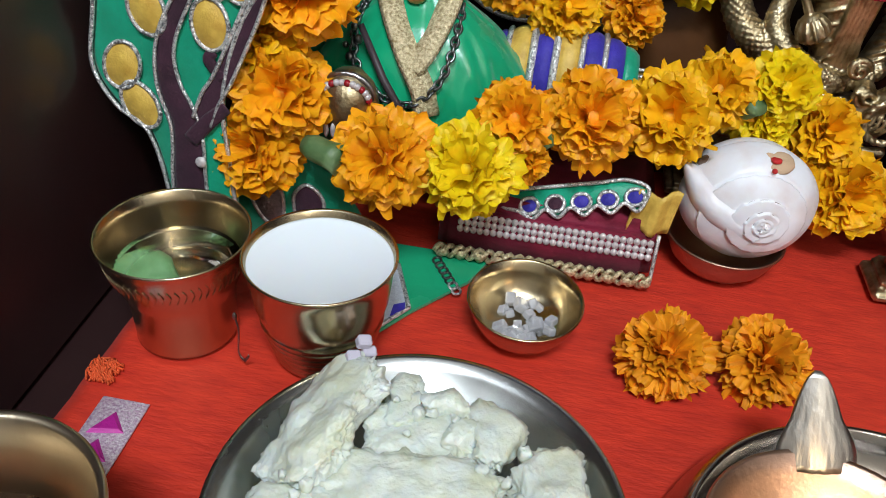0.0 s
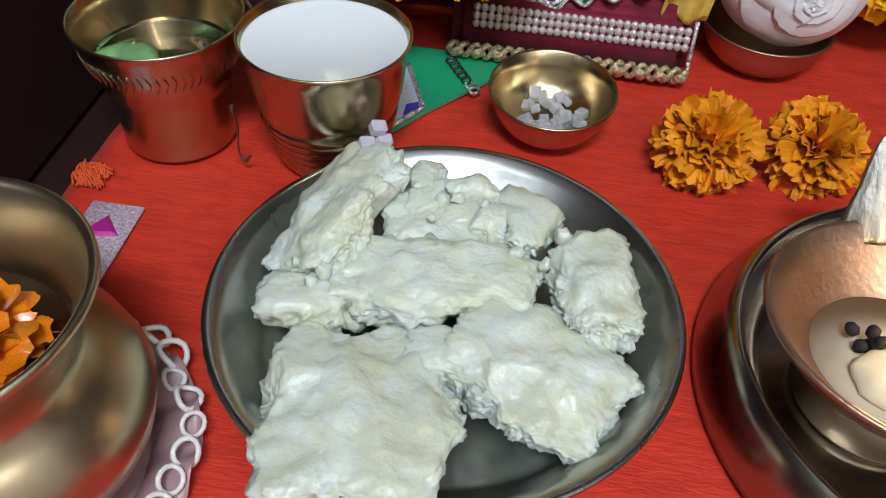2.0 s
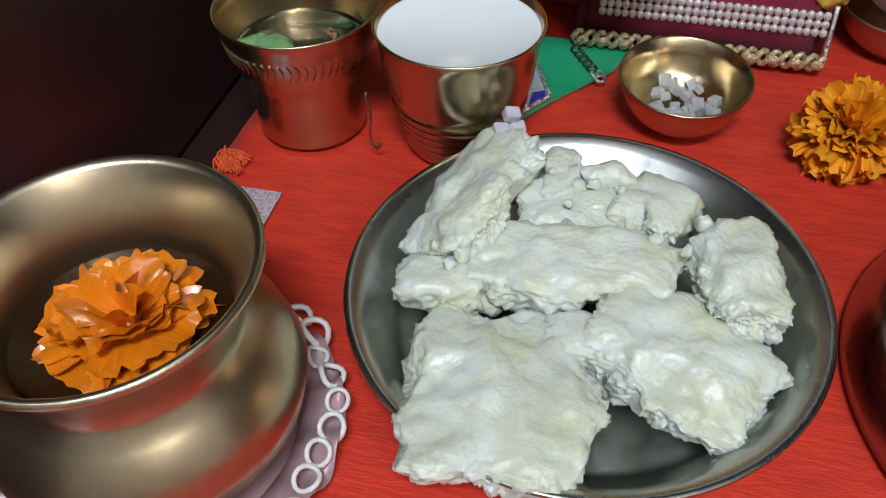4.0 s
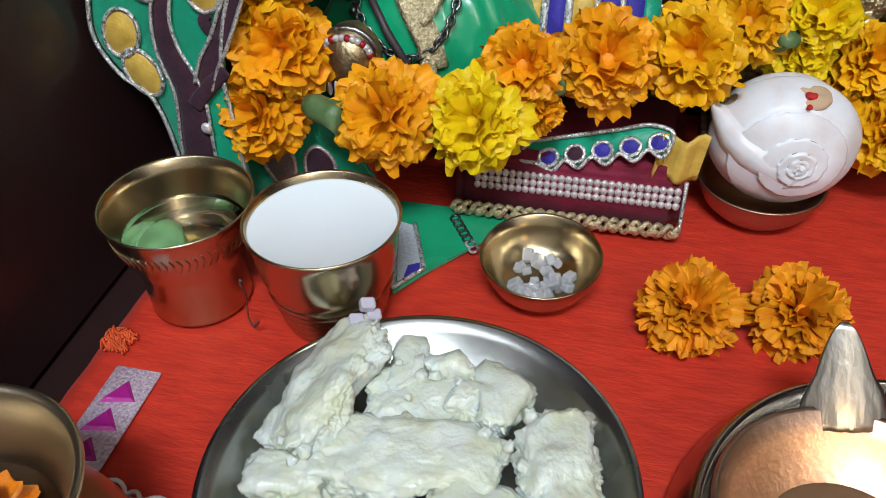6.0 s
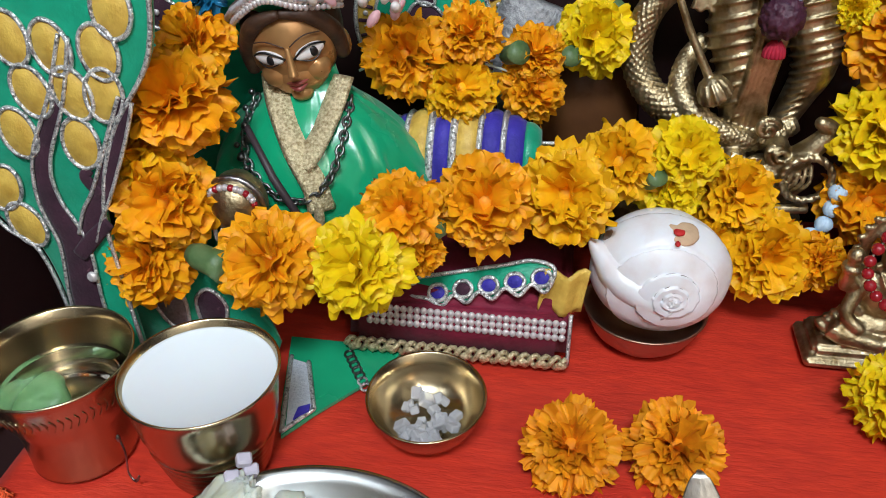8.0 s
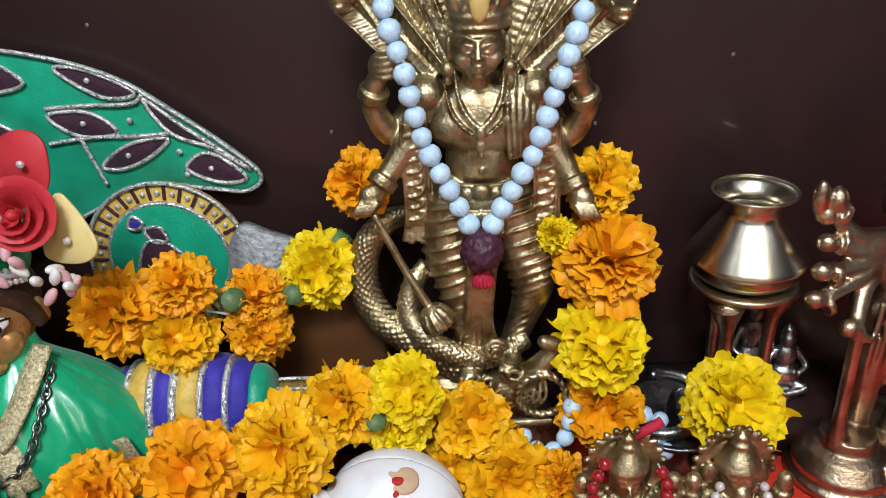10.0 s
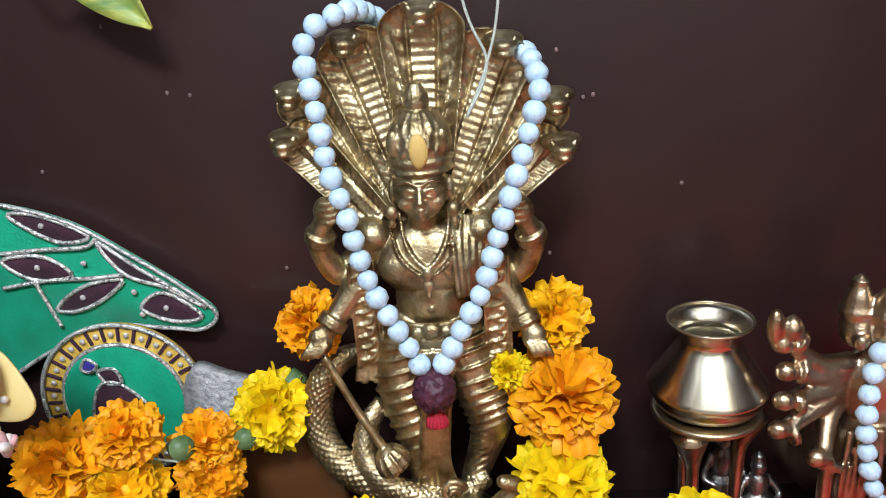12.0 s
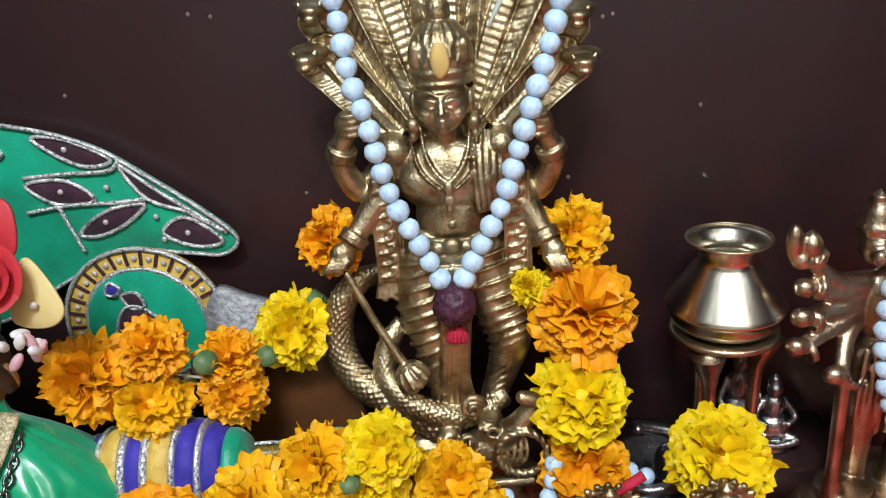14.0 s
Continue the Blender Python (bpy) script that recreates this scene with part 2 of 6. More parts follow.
def ball(bm, c, r, seg=14, rot=None, mi=0, lump=0.0, freq=60.0, rings=None):
    """An ellipsoid, roughened by noise when lump is given."""
    r = (r, r, r) if isinstance(r, (int, float)) else r
    m = Matrix.Translation(c) @ (rot.to_4x4() if rot else Matrix()) @ Matrix.Diagonal((*r, 1))
    nr = rings or max(6, seg * 2 // 3)
    loops = []
    for j in range(1, nr):
        th = math.pi * j / nr
        loops.append([bm.verts.new(m @ Vector((math.sin(th) * math.cos(2 * math.pi * i / seg), math.sin(th) * math.sin(2 * math.pi * i / seg), math.cos(th)))) for i in range(seg)])
    top, low = bm.verts.new(m @ Vector((0, 0, 1))), bm.verts.new(m @ Vector((0, 0, -1)))
    vs = [v for l in loops for v in l] + [top, low]
    made = []
    for i in range(seg):
        k = (i + 1) % seg
        made.append(bm.faces.new((top, loops[0][i], loops[0][k])))
        made.append(bm.faces.new((low, loops[-1][k], loops[-1][i])))
        for l0, l1 in zip(loops, loops[1:]):
            made.append(bm.faces.new((l0[i], l1[i], l1[k], l0[k])))
    if lump:
        for v in vs:
            d = (v.co - Vector(c))
            n = noise.noise(v.co * freq) + 0.5 * noise.noise(v.co * freq * 2.3)
            v.co += d.normalized() * n * lump
    for f in made:
        f.material_index = mi
    return bm


def spline(pts, n=8, closed=False):
    """Catmull-Rom through the points."""
    P = [Vector(p) for p in pts]
    k = len(P)
    out = []
    for i in range(k if closed else k - 1):
        a, b, c, d = (P[(i + j) % k] if closed else P[min(max(i + j, 0), k - 1)] for j in (-1, 0, 1, 2))
        for s in range(n):
            t = s / n
            out.append(0.5 * (2 * b + (c - a) * t + (2 * a - 5 * b + 4 * c - d) * t * t + (3 * b - a - 3 * c + d) * t ** 3))
    if not closed:
        out.append(P[-1])
    return out


def tube(bm, pts, r, n=8, closed=False, mi=0, flat=1.0):
    """Sweep a circle along a line; r is one radius, or one for each end and middle."""
    k = len(pts)
    rr = [r] * k if isinstance(r, (int, float)) else [float(np.interp(i / (k - 1), np.linspace(0, 1, len(r)), r)) for i in range(k)]
    rings, up = [], None
    for i, p in enumerate(pts):
        a, b = (pts[(i - 1) % k], pts[(i + 1) % k]) if closed else (pts[max(i - 1, 0)], pts[min(i + 1, k - 1)])
        t = (Vector(b) - Vector(a)).normalized()
        if up is None:
            up = Vector((0, 0, 1)) if abs(t.z) < 0.9 else Vector((0, 1, 0))
        s = t.cross(up).normalized()
        up = s.cross(t).normalized()
        rings.append([bm.verts.new(Vector(p) + rr[i] * (math.cos(2 * math.pi * j / n) * s + flat * math.sin(2 * math.pi * j / n) * up)) for j in range(n)])
    for i in range(k if closed else k - 1):
        a, b = rings[i], rings[(i + 1) % k]
        for j in range(n):
            bm.faces.new((a[j], a[(j + 1) % n], b[(j + 1) % n], b[j])).material_index = mi
    if not closed:
        bm.faces.new(rings[0][::-1]).material_index = mi
        bm.faces.new(rings[-1]).material_index = mi
    return bm


def slab(bm, x0, x1, y0, y1, z0, z1, bevel=0.0, seg=2):
    q = bmesh.ops.create_cube(bm, size=1, matrix=Matrix.Translation(((x0 + x1) / 2, (y0 + y1) / 2, (z0 + z1) / 2)) @ Matrix.Diagonal((x1 - x0, y1 - y0, z1 - z0, 1)))
    if bevel:
        bmesh.ops.bevel(bm, geom=list({e for v in q["verts"] for e in v.link_edges}), offset=bevel, segments=seg, affect="EDGES")
    return bm


def sheet(outline, thick, bulge=0.0):
    """A flat piece with the outline (u, v), lying in local x-z, facing -y, with real thickness and softened rim."""
    bm = bmesh.new()
    c = sum((Vector((p[0], p[1])) for p in outline), Vector((0, 0))) / len(outline)
    back = [bm.verts.new((p[0], 0, p[1])) for p in outline]
    rim = [bm.verts.new((p[0], -thick * 0.7, p[1])) for p in outline]
    top = [bm.verts.new((p[0] + (c.x - p[0]) * 0.04, -thick - bulge * 0.3, p[1] + (c.y - p[1]) * 0.04)) for p in outline]
    k = len(outline)
    for a, b in ((back, rim), (rim, top)):
        for i in range(k):
            bm.faces.new((a[i], a[(i + 1) % k], b[(i + 1) % k], b[i]))
    bm.faces.new(top)
    bm.faces.new(back[::-1])
    bmesh.ops.recalc_face_normals(bm, faces=bm.faces)
    return bm


# ---- setting ----
def wall(name, x0, x1, y0, y1, z0, z1, material, label, category="wall"):
    o = part(name, slab(bmesh.new(), x0, x1, y0, y1, z0, z1, 0.002), material, smooth=False)
    return tagged(o, label, category, kind="structure")


back_wall = wall("wall_north", -0.30, 0.62, 0.506, 0.526, -0.02, 0.75, M_WOOD, "dark polished wooden back panel of the shrine", "panel")
wall("wall_west", -0.256, -0.238, -0.12, 0.505, -0.02, 0.75, M_WOOD, "dark polished wooden side panel of the shrine", "panel")
wall("wall_east", 0.60, 0.62, -0.12, 0.505, -0.02, 0.75, M_WOOD, "dark polished wooden side panel of the shrine", "panel")
wall("floor", -0.30, 0.62, -0.12, 0.526, -0.042, -0.022, M_WOOD, "dark wooden shelf board under the red cloth", "shelf")
wall("canopy", -0.30, 0.62, 0.22, 0.526, 0.752, 0.772, M_WOOD, "dark wooden top board of the shrine", "panel")
wall("room_floor", -0.95, 0.95, -1.25, 0.70, -0.062, -0.044, M_GRAYW, "plain floor of the room", "floor")
wall("room_wall_south", -0.95, 0.95, -1.30, -1.25, -0.06, 1.40, M_PLASTER, "plain painted wall behind the viewer")
wall("room_wall_west", -1.0, -0.95, -1.25, 0.70, -0.06, 1.40, M_PLASTER, "plain painted wall of the room")
wall("room_wall_east", 0.95, 1.0, -1.25, 0.70, -0.06, 1.40, M_PLASTER, "plain painted wall of the room")
wall("room_wall_north", -0.95, 0.95, 0.70, 0.75, -0.06, 1.40, M_PLASTER, "plain painted wall of the room")
wall("ceiling", -1.0, 1.0, -1.30, 0.75, 1.40, 1.45, M_PLASTER, "plain white ceiling of the room", "ceiling")

# small nail holes and specks in the back panel
bm = bmesh.new()
for x, z in ((-0.003, 0.290), (0.0085, 0.288), (-0.078, 0.253), (0.214, 0.2745), (0.209, 0.2735), (-0.03, 0.325), (-0.075, 0.345), (0.196, 0.298), (0.30, 0.318), (0.045, 0.19), (0.26, 0.225), (0.19, 0.19)):
    ball(bm, (x, 0.5055, z), (0.0011, 0.0007, 0.0013), 8)
tagged(part("nail_hole", bm, mat("filler_speck", (0.22, 0.15, 0.14), 0.7), back_wall), "", "", kind="stuff")

# red cloth, gently uneven, with thickness
bm = bmesh.new()
NX, NY = 120, 90
X0, X1, Y0, Y1 = -0.205, 0.595, -0.10, 0.500
grid = []
for j in range(NY + 1):
    row = []
    for i in range(NX + 1):
        x, y = X0 + (X1 - X0) * i / NX, Y0 + (Y1 - Y0) * j / NY
        edge = x + (0.0025 * noise.noise((x * 5, y * 40, 2)) if i == 0 else 0)
        z = -0.0012 + 0.0010 * noise.noise((x * 22, y * 22, 0.3)) + 0.0005 * noise.noise((x * 9, y * 60, 4))
        row.append(bm.verts.new((edge, y, min(z, -0.0002))))
    grid.append(row)
for j in range(NY):
    for i in range(NX):
        bm.faces.new((grid[j][i], grid[j][i + 1], grid[j + 1][i + 1], grid[j + 1][i]))
cloth = part("altar_cloth", bm, M_CLOTH)
sol = cloth.modifiers.new("thickness", "SOLIDIFY")
sol.thickness, sol.offset = 0.019, -1
tagged(cloth, "bright red slub cloth spread over the shrine shelf", "cloth")

# braid along the cloth's side edge
braid = thing("braid_trim", (-0.181, 0.12, 0.0), "silver and magenta woven braid on the edge of the red cloth", "trim")
bm = bmesh.new()
slab(bm, -0.0105, 0.0105, -0.20, 0.083, 0.0, 0.0012, 0.0004, 1)
part("ribbon", bm, M_LACE, braid)
for i in range(14):
    bm = bmesh.new()
    y = 0.072 - i * 0.0145
    vs = [bm.verts.new(p) for p in ((-0.0075, y - 0.009, 0.0012), (0.0075, y - 0.006, 0.0012), (-0.001, y + 0.004, 0.0012), (-0.006, y - 0.007, 0.0022), (0.005, y - 0.005, 0.0022), (-0.001, y + 0.0015, 0.0022))]
    for f in ((0, 1, 4, 3), (1, 2, 5, 4), (2, 0, 3, 5), (3, 4, 5), (2, 1, 0)):
        bm.faces.new([vs[k] for k in f])
    part("triangle", bm, M_MAG, braid, smooth=False)
bm = bmesh.new()
for k in range(130):
    a = random.uniform(-0.5, 0.6)
    p = Vector((random.uniform(-0.006, 0.006), random.uniform(-0.006, 0.006), 0.001))
    tube(bm, spline([p, p + Vector((-0.004 + a * 0.004, 0.004, 0.004 * random.random())), p + Vector((random.uniform(-0.006, 0.003), random.uniform(-0.003, 0.007), 0.001))], 3), 0.0006, 4)
tagged(part("fringe", bm, M_ORG, None, at=Matrix.Translation((-0.196, 0.214, 0.0)) @ Matrix.Diagonal((0.75, 0.75, 1, 1))), "frayed orange tuft at the corner of the red cloth", "tassel")

# ---- vessels ----
def cup(name, x, y, label, flared):
    t = thing(name, (x, y, 0), label, "cup", "brass cups")
    low = [(0.0, 0.001), (0.0215, 0.0), (0.0232, 0.0012), (0.0230, 0.0030), (0.0233, 0.016), (0.0240, 0.026), (0.0252, 0.0290), (0.0272, 0.0335)] if flared else [(0.0, 0.001), (0.0205, 0.0), (0.0218, 0.0015)]
    if not flared:
        for k in range(6):
            z, r = 0.003 + 0.0038 * k, 0.0222 + 0.00095 * k
            low += [(r, z), (r + 0.0008, z + 0.0012), (r + 0.0007, z + 0.0024), (r, z + 0.0032)]
        low += [(0.0284, 0.0290), (0.0296, 0.0335)]
    prof = low + [(0.0295 if flared else 0.0305, 0.041), (0.0314, 0.0490), (0.0322, 0.0535), (0.0331, 0.0548), (0.0334, 0.0556), (0.0330, 0.0562), (0.0320, 0.0556), (0.0306, 0.0490), (0.0285, 0.041), (0.0262, 0.034), (0.0230, 0.029), (0.0205, 0.022), (0.0195, 0.014), (0.018, 0.006), (0.0, 0.005)]
    part("body", lathe(prof, 72), M_BRASS, t)
    bm = bmesh.new()
    for k in range(60 if flared else 0):
        a = 2 * math.pi * k / 60
        r, z = 0.0300, 0.0425
        p = [Vector(((r + dr) * math.cos(a + da), (r + dr) * math.sin(a + da), z + dz)) for da, dz, dr in ((0, -0.004, -0.0011), (0.05, 0.0, 0.0003), (0, 0.004, 0.0011))]
        tube(bm, spline(p, 3), 0.00022, 4)
    if flared:
        tagged(part("engraved_band", bm, M_BRASS, t), kind="stuff")
    return t


water_cup = cup("brass_cup", -0.1755, 0.2525, "brass cup with water, a green leaf at its bottom", True)
cup_water = part("water", lathe([(0.0, 0.0062), (0.018, 0.0064), (0.0193, 0.0143), (0.0203, 0.0222), (0.0228, 0.0292), (0.0260, 0.0342), (0.0275, 0.0385), (0.0, 0.0386)], 64), M_WATER, water_cup)
bm = bmesh.new()
ball(bm, (-0.0125, 0.003, 0.020), (0.0100, 0.0100, 0.0050), 20, Euler((0.5, -0.5, 0.3)).to_matrix(), lump=0.003, freq=120)
cup_water.visible_shadow = False
part("basil_leaf", bm, M_LEAF, water_cup, "soaked green leaf")
milk_cup = cup("brass_cup", -0.110, 0.2535, "brass cup full of white milk on the red cloth", False)
part("milk", lathe([(0.0, 0.030), (0.0225, 0.0292), (0.0260, 0.0342), (0.0284, 0.0412), (0.0305, 0.0492), (0.0312, 0.0524), (0.0305, 0.0518), (0.0, 0.0515)], 64), M_MILK, milk_cup)

# ring handle ornament hanging between the cups
bm = bmesh.new()
tube(bm, spline([(0, 0, 0.03), (0.004, -0.002, 0.022), (0.003, -0.005, 0.010), (0.009, -0.007, 0.006), (0.014, -0.006, 0.009)], 6), 0.0010, 6)
ball(bm, (0.001, -0.001, 0.030), 0.0022, 10)
tagged(part("key_hook", bm, M_SILVER, None, at=Matrix.Translation((-0.1440, 0.2360, 0.0)) @ Matrix.Diagonal((0.45, 0.5, 0.95, 1))), "small silver wire hook between the cups", "hook")

# small bowl with sugar crystals
bowl = thing("small_bowl", pose(-0.0215, 0.2865, 0.0018, 4, 0, 0), "small brass bowl with sugar crystals on the red cloth", "bowl")
part("body", lathe([(0.0, 0.0), (0.012, 0.0), (0.017, 0.002), (0.022, 0.0075), (0.0252, 0.0145), (0.0265, 0.0205), (0.0275, 0.0215), (0.0272, 0.0222), (0.0262, 0.0218), (0.0245, 0.015), (0.021, 0.0085), (0.016, 0.0035), (0.0, 0.0022)], 64), M_BRASS, bowl)
for k in range(42):
    a, r = random.uniform(0, 6.28), 0.015 * math.sqrt(random.random())
    s = random.uniform(0.0018, 0.0036)
    bm = bmesh.new()
    slab(bm, -s, s, -s * 0.8, s * 0.8, -s * 0.7, s * 0.7, s * 0.22, 1)
    part("sugar_crystal", bm, M_SUGAR, bowl, at=pose(r * math.cos(a), r * math.sin(a) - 0.002, 0.006 + 0.004 * random.random() + 6 * r * r, random.uniform(-40, 40), random.uniform(-40, 40), random.uniform(0, 180)), smooth=False)

# steel plate
plate = thing("steel_plate", (-0.0485, 0.166, 0.0), "round stainless steel plate holding white milk sweet", "plate")
part("body", lathe([(0.0, 0.0005), (0.058, 0.0005), (0.062, 0.0015), (0.0715, 0.0145), (0.0752, 0.0176), (0.0768, 0.0178), (0.0774, 0.0187), (0.0768, 0.0195), (0.0748, 0.0190), (0.0705, 0.0158), (0.0610, 0.0030), (0.057, 0.0018), (0.0, 0.0018)], 96), M_STEEL, plate)

# milk sweet in broken pieces: x, y, z (middle), half sizes, turn, lift of one side
sweet = thing("milk_sweet", (-0.0485, 0.166, 0.002), "crumbly white milk sweet broken into moist chunks", "sweet")
PIECES = [
    (-0.018, -0.047, 0.0130, 0.0285, 0.031, 0.0085, 10, -3, 2), (0.030, -0.022, 0.0125, 0.029, 0.021, 0.0085, -24, 4, 6), (-0.004, 0.006, 0.016, 0.034, 0.014, 0.0095, 6, 8, 0),
    (-0.042, 0.026, 0.022, 0.017, 0.031, 0.0085, -24, 12, -30), (-0.004, 0.030, 0.015, 0.022, 0.016, 0.009, 10, 5, 4), (-0.014, 0.048, 0.021, 0.0095, 0.0070, 0.0065, 0, 0, 0), (-0.013, 0.036, 0.021, 0.0085, 0.0070, 0.0065, 40, 0, 0), (0.003, 0.041, 0.021, 0.0085, 0.0085, 0.0070, 30, 0, 0),
    (0.021, 0.037, 0.019, 0.0080, 0.0170, 0.0085, 16, 0, 8), (0.011, 0.028, 0.021, 0.0075, 0.0060, 0.0060, -20, 0, 0), (0.0475, 0.012, 0.018, 0.0135, 0.0235, 0.0115, 6, 0, 4), (-0.047, -0.012, 0.013, 0.0120, 0.0100, 0.0085, 0, 0, 0), (-0.030, -0.006, 0.014, 0.0120, 0.0090, 0.0080, 0, 0, 0), (0.006, -0.020, 0.011, 0.016, 0.009, 0.007, 0, 0, 0)]
for px, py, pz, a, b, c, rz, rx, ry in PIECES:
    bm = bmesh.new()
    bmesh.ops.create_icosphere(bm, subdivisions=6 if a > 0.02 or b > 0.02 else 5, radius=1)
    off = Vector((px * 310, py * 470, pz * 900))
    for v in bm.verts:
        d = v.co.copy()
        p = 3.2
        d *= (abs(d.x) ** p + abs(d.y) ** p + abs(d.z) ** p) ** (-1 / p)
        q = Vector((d.x * a, d.y * b, d.z * c))
        rim = max(0.0, 1 - d.z * d.z)
        q += Vector((noise.noise(q * 55 + off), noise.noise(q * 55 - off), 0.35 * noise.noise(q * 70 + off * 2))) * 0.0065
        broad = 0.0040 * noise.noise(q * 38 + off) + 0.0026 * noise.noise(q * 120 + off)
        crumb = 0.0026 * noise.noise(q * 210 + off) - 0.0024 * abs(noise.noise(q * 400 + off)) + 0.0014 * noise.noise(q * 900 + off)
        v.co = q + d.normalized() * (broad * (0.6 + 0.4 * rim) + crumb * (0.22 + 1.1 * rim * rim))
    part("piece", bm, M_FOOD, sweet, at=pose(px, py, pz, rx, ry, rz))
rc = random.Random(4)
for k in range(26):
    cx, cy = rc.choice(((-0.006, 0.034), (0.006, 0.030), (0.014, 0.040), (-0.020, 0.040), (0.036, 0.008), (-0.036, -0.004), (0.010, -0.012), (-0.016, 0.016), (0.030, 0.026)))
    bm = ball(bmesh.new(), (0, 0, 0), rc.uniform(0.0012, 0.0032), 16, lump=0.0022, freq=260)
    part("crumb", bm, M_FOOD, sweet, at=pose(cx + rc.gauss(0, 0.006), cy + rc.gauss(0, 0.005), 0.0215 + rc.uniform(0, 0.006), rc.uniform(0, 90), 0, rc.uniform(0, 360)))
bm = bmesh.new()
for k, (dx, dy) in enumerate(((0, 0), (0.004, 0.002), (-0.004, -0.001), (0.001, 0.005))):
    slab(bm, dx - 0.003, dx + 0.003, dy - 0.0025, dy + 0.0025, 0.002 * k - 0.002, 0.002 * k + 0.003, 0.0008, 1)
part("sugar_lump", bm, M_LILAC, sweet, "pale lilac sugar lump", at=pose(-0.037, 0.058, 0.0255, 20, 15, 30), smooth=False)

# bulbous pot with petals, on a lace doily
doily = thing("paper_doily", (-0.162, 0.094, 0.0), "clear pink lace paper doily under the brass pot", "doily")
part("sheet", lathe([(0.0, 0.0004), (0.047, 0.0004), (0.047, 0.0012), (0.0, 0.0012)], 48), M_PAPER, doily)
bm = bmesh.new()
tube(bm, [Vector((0.004 * math.cos(a), 0.0045 * math.sin(a), 0.002 + 0.001 * math.cos(2 * a))) for a in (k * math.pi / 7 for k in range(14))], 0.0010, 6, closed=True)
loop_mesh = finish(bm, "loop", M_WHITE)
for k in range(34):
    a = 2 * math.pi * k / 34
    rj = 0.0490 + random.uniform(-0.002, 0.002)
    sj = random.uniform(0.75, 1.15)
    part("loop", loop_mesh, None, doily, at=Matrix.Translation((rj * math.cos(a), rj * math.sin(a), 0.006)) @ pose(0, 0, 0, random.uniform(-5, 35), random.uniform(0, 50), math.degrees(a) + random.uniform(-25, 25)) @ Matrix.Diagonal((sj, sj, sj, 1)))
bm = bmesh.new()
g = []
for r in (0.038, 0.043, 0.047, 0.050, 0.0525):
    f = (r - 0.038) / 0.0145
    g.append([bm.verts.new((r * math.cos(a), r * math.sin(a), 0.0016 + f * (0.0030 + 0.0030 * math.sin(17 * a) + 0.0020 * noise.noise((math.cos(a) * 9, math.sin(a) * 9, r * 300))))) for a in (2 * math.pi * k / 200 for k in range(200))])
for r0, r1 in zip(g, g[1:]):
    for k in range(200):
        bm.faces.new((r0[k], r0[(k + 1) % 200], r1[(k + 1) % 200], r1[k]))
ruffle = part("ruffle", bm, M_PAPER, doily, "crinkled clear pink rim")
ruffle.modifiers.new("thickness", "SOLIDIFY").thickness = 0.0004
pot = thing("brass_pot", (-0.162, 0.094, 0.002), "bulbous brass pot with marigold petals floating in dark water", "pot")
part("body", lathe([(0.0, 0.0), (0.024, 0.0), (0.027, 0.002), (0.034, 0.008), (0.0425, 0.018), (0.0445, 0.027), (0.042, 0.036), (0.0355, 0.043), (0.0315, 0.047), (0.0305, 0.051), (0.0325, 0.058), (0.0360, 0.065), (0.0395, 0.0700), (0.0406, 0.0715),
                    (0.0406, 0.0730), (0.0393, 0.0737), (0.0375, 0.0718), (0.0340, 0.065), (0.0308, 0.058), (0.0288, 0.0505), (0.028, 0.044), (0.0, 0.042)], 80), M_BRASSD, pot)
part("water", lathe([(0.0, 0.0422), (0.0282, 0.0442), (0.0286, 0.0490), (0.0, 0.0492)], 48), mat("dark_tea_water", (0.035, 0.012, 0.004), 0.05, spec=0.6, rvar=0.02), pot, "dark wet water")

# lamp dish on a steel stand plate
stand = thing("steel_dish", (0.120, 0.165, 0.0), "deep stainless steel dish under the oil lamp", "dish")
part("body", lathe([(0.0, 0.001), (0.080, 0.001), (0.085, 0.002), (0.0845, 0.005), (0.079, 0.018), (0.0765, 0.0215), (0.0750, 0.0225), (0.0738, 0.0215), (0.0725, 0.016), (0.068, 0.005), (0.062, 0.003), (0.0, 0.003)], 96), M_STEELD, stand)
lamp = thing("oil_lamp", (0.0905, 0.163, 0.003), "copper oil lamp with a leaf-shaped thumb grip and burning wick", "oil lamp")
bm = bmesh.new()
prof = [(0.0, 0.012), (0.018, 0.0125), (0.029, 0.018), (0.038, 0.028), (0.0430, 0.0352), (0.0443, 0.0362), (0.0437, 0.0376), (0.0420, 0.0372), (0.037, 0.0315), (0.028, 0.0215), (0.017, 0.0165), (0.0, 0.016)]
lathe(prof, 80, bm)
for v in bm.verts:
    k = max(0.0, -v.co.y) / 0.046
    v.co.x *= 1 - 0.12 * k * k
part("dish", bm, M_COPPER, lamp)
part("foot", lathe([(0.0, 0.0), (0.024, 0.0), (0.025, 0.002), (0.012, 0.007), (0.010, 0.011), (0.018, 0.0128), (0.0, 0.013)], 40), M_BRASSD, lamp)
bm = bmesh.new()
NU, NV = 16, 14
g = []
for j in range(NV + 1):
    v_ = j / NV
    w = 0.0142 * (1 - v_) ** 0.62 * (0.86 + 0.14 * math.sin(math.pi * min(1.0, v_ * 2))) + 0.0008
    row = []
    for i in range(NU + 1):
        u = 2 * i / NU - 1
        row.append(bm.verts.new((u * w, 0.007 * v_ + 0.004 * u * u * (1 - v_) - 0.0007 * abs(math.sin(u * 9 + v_ * 2.5)) * (1 - v_), 0.036 * v_)))
    g.append(row)
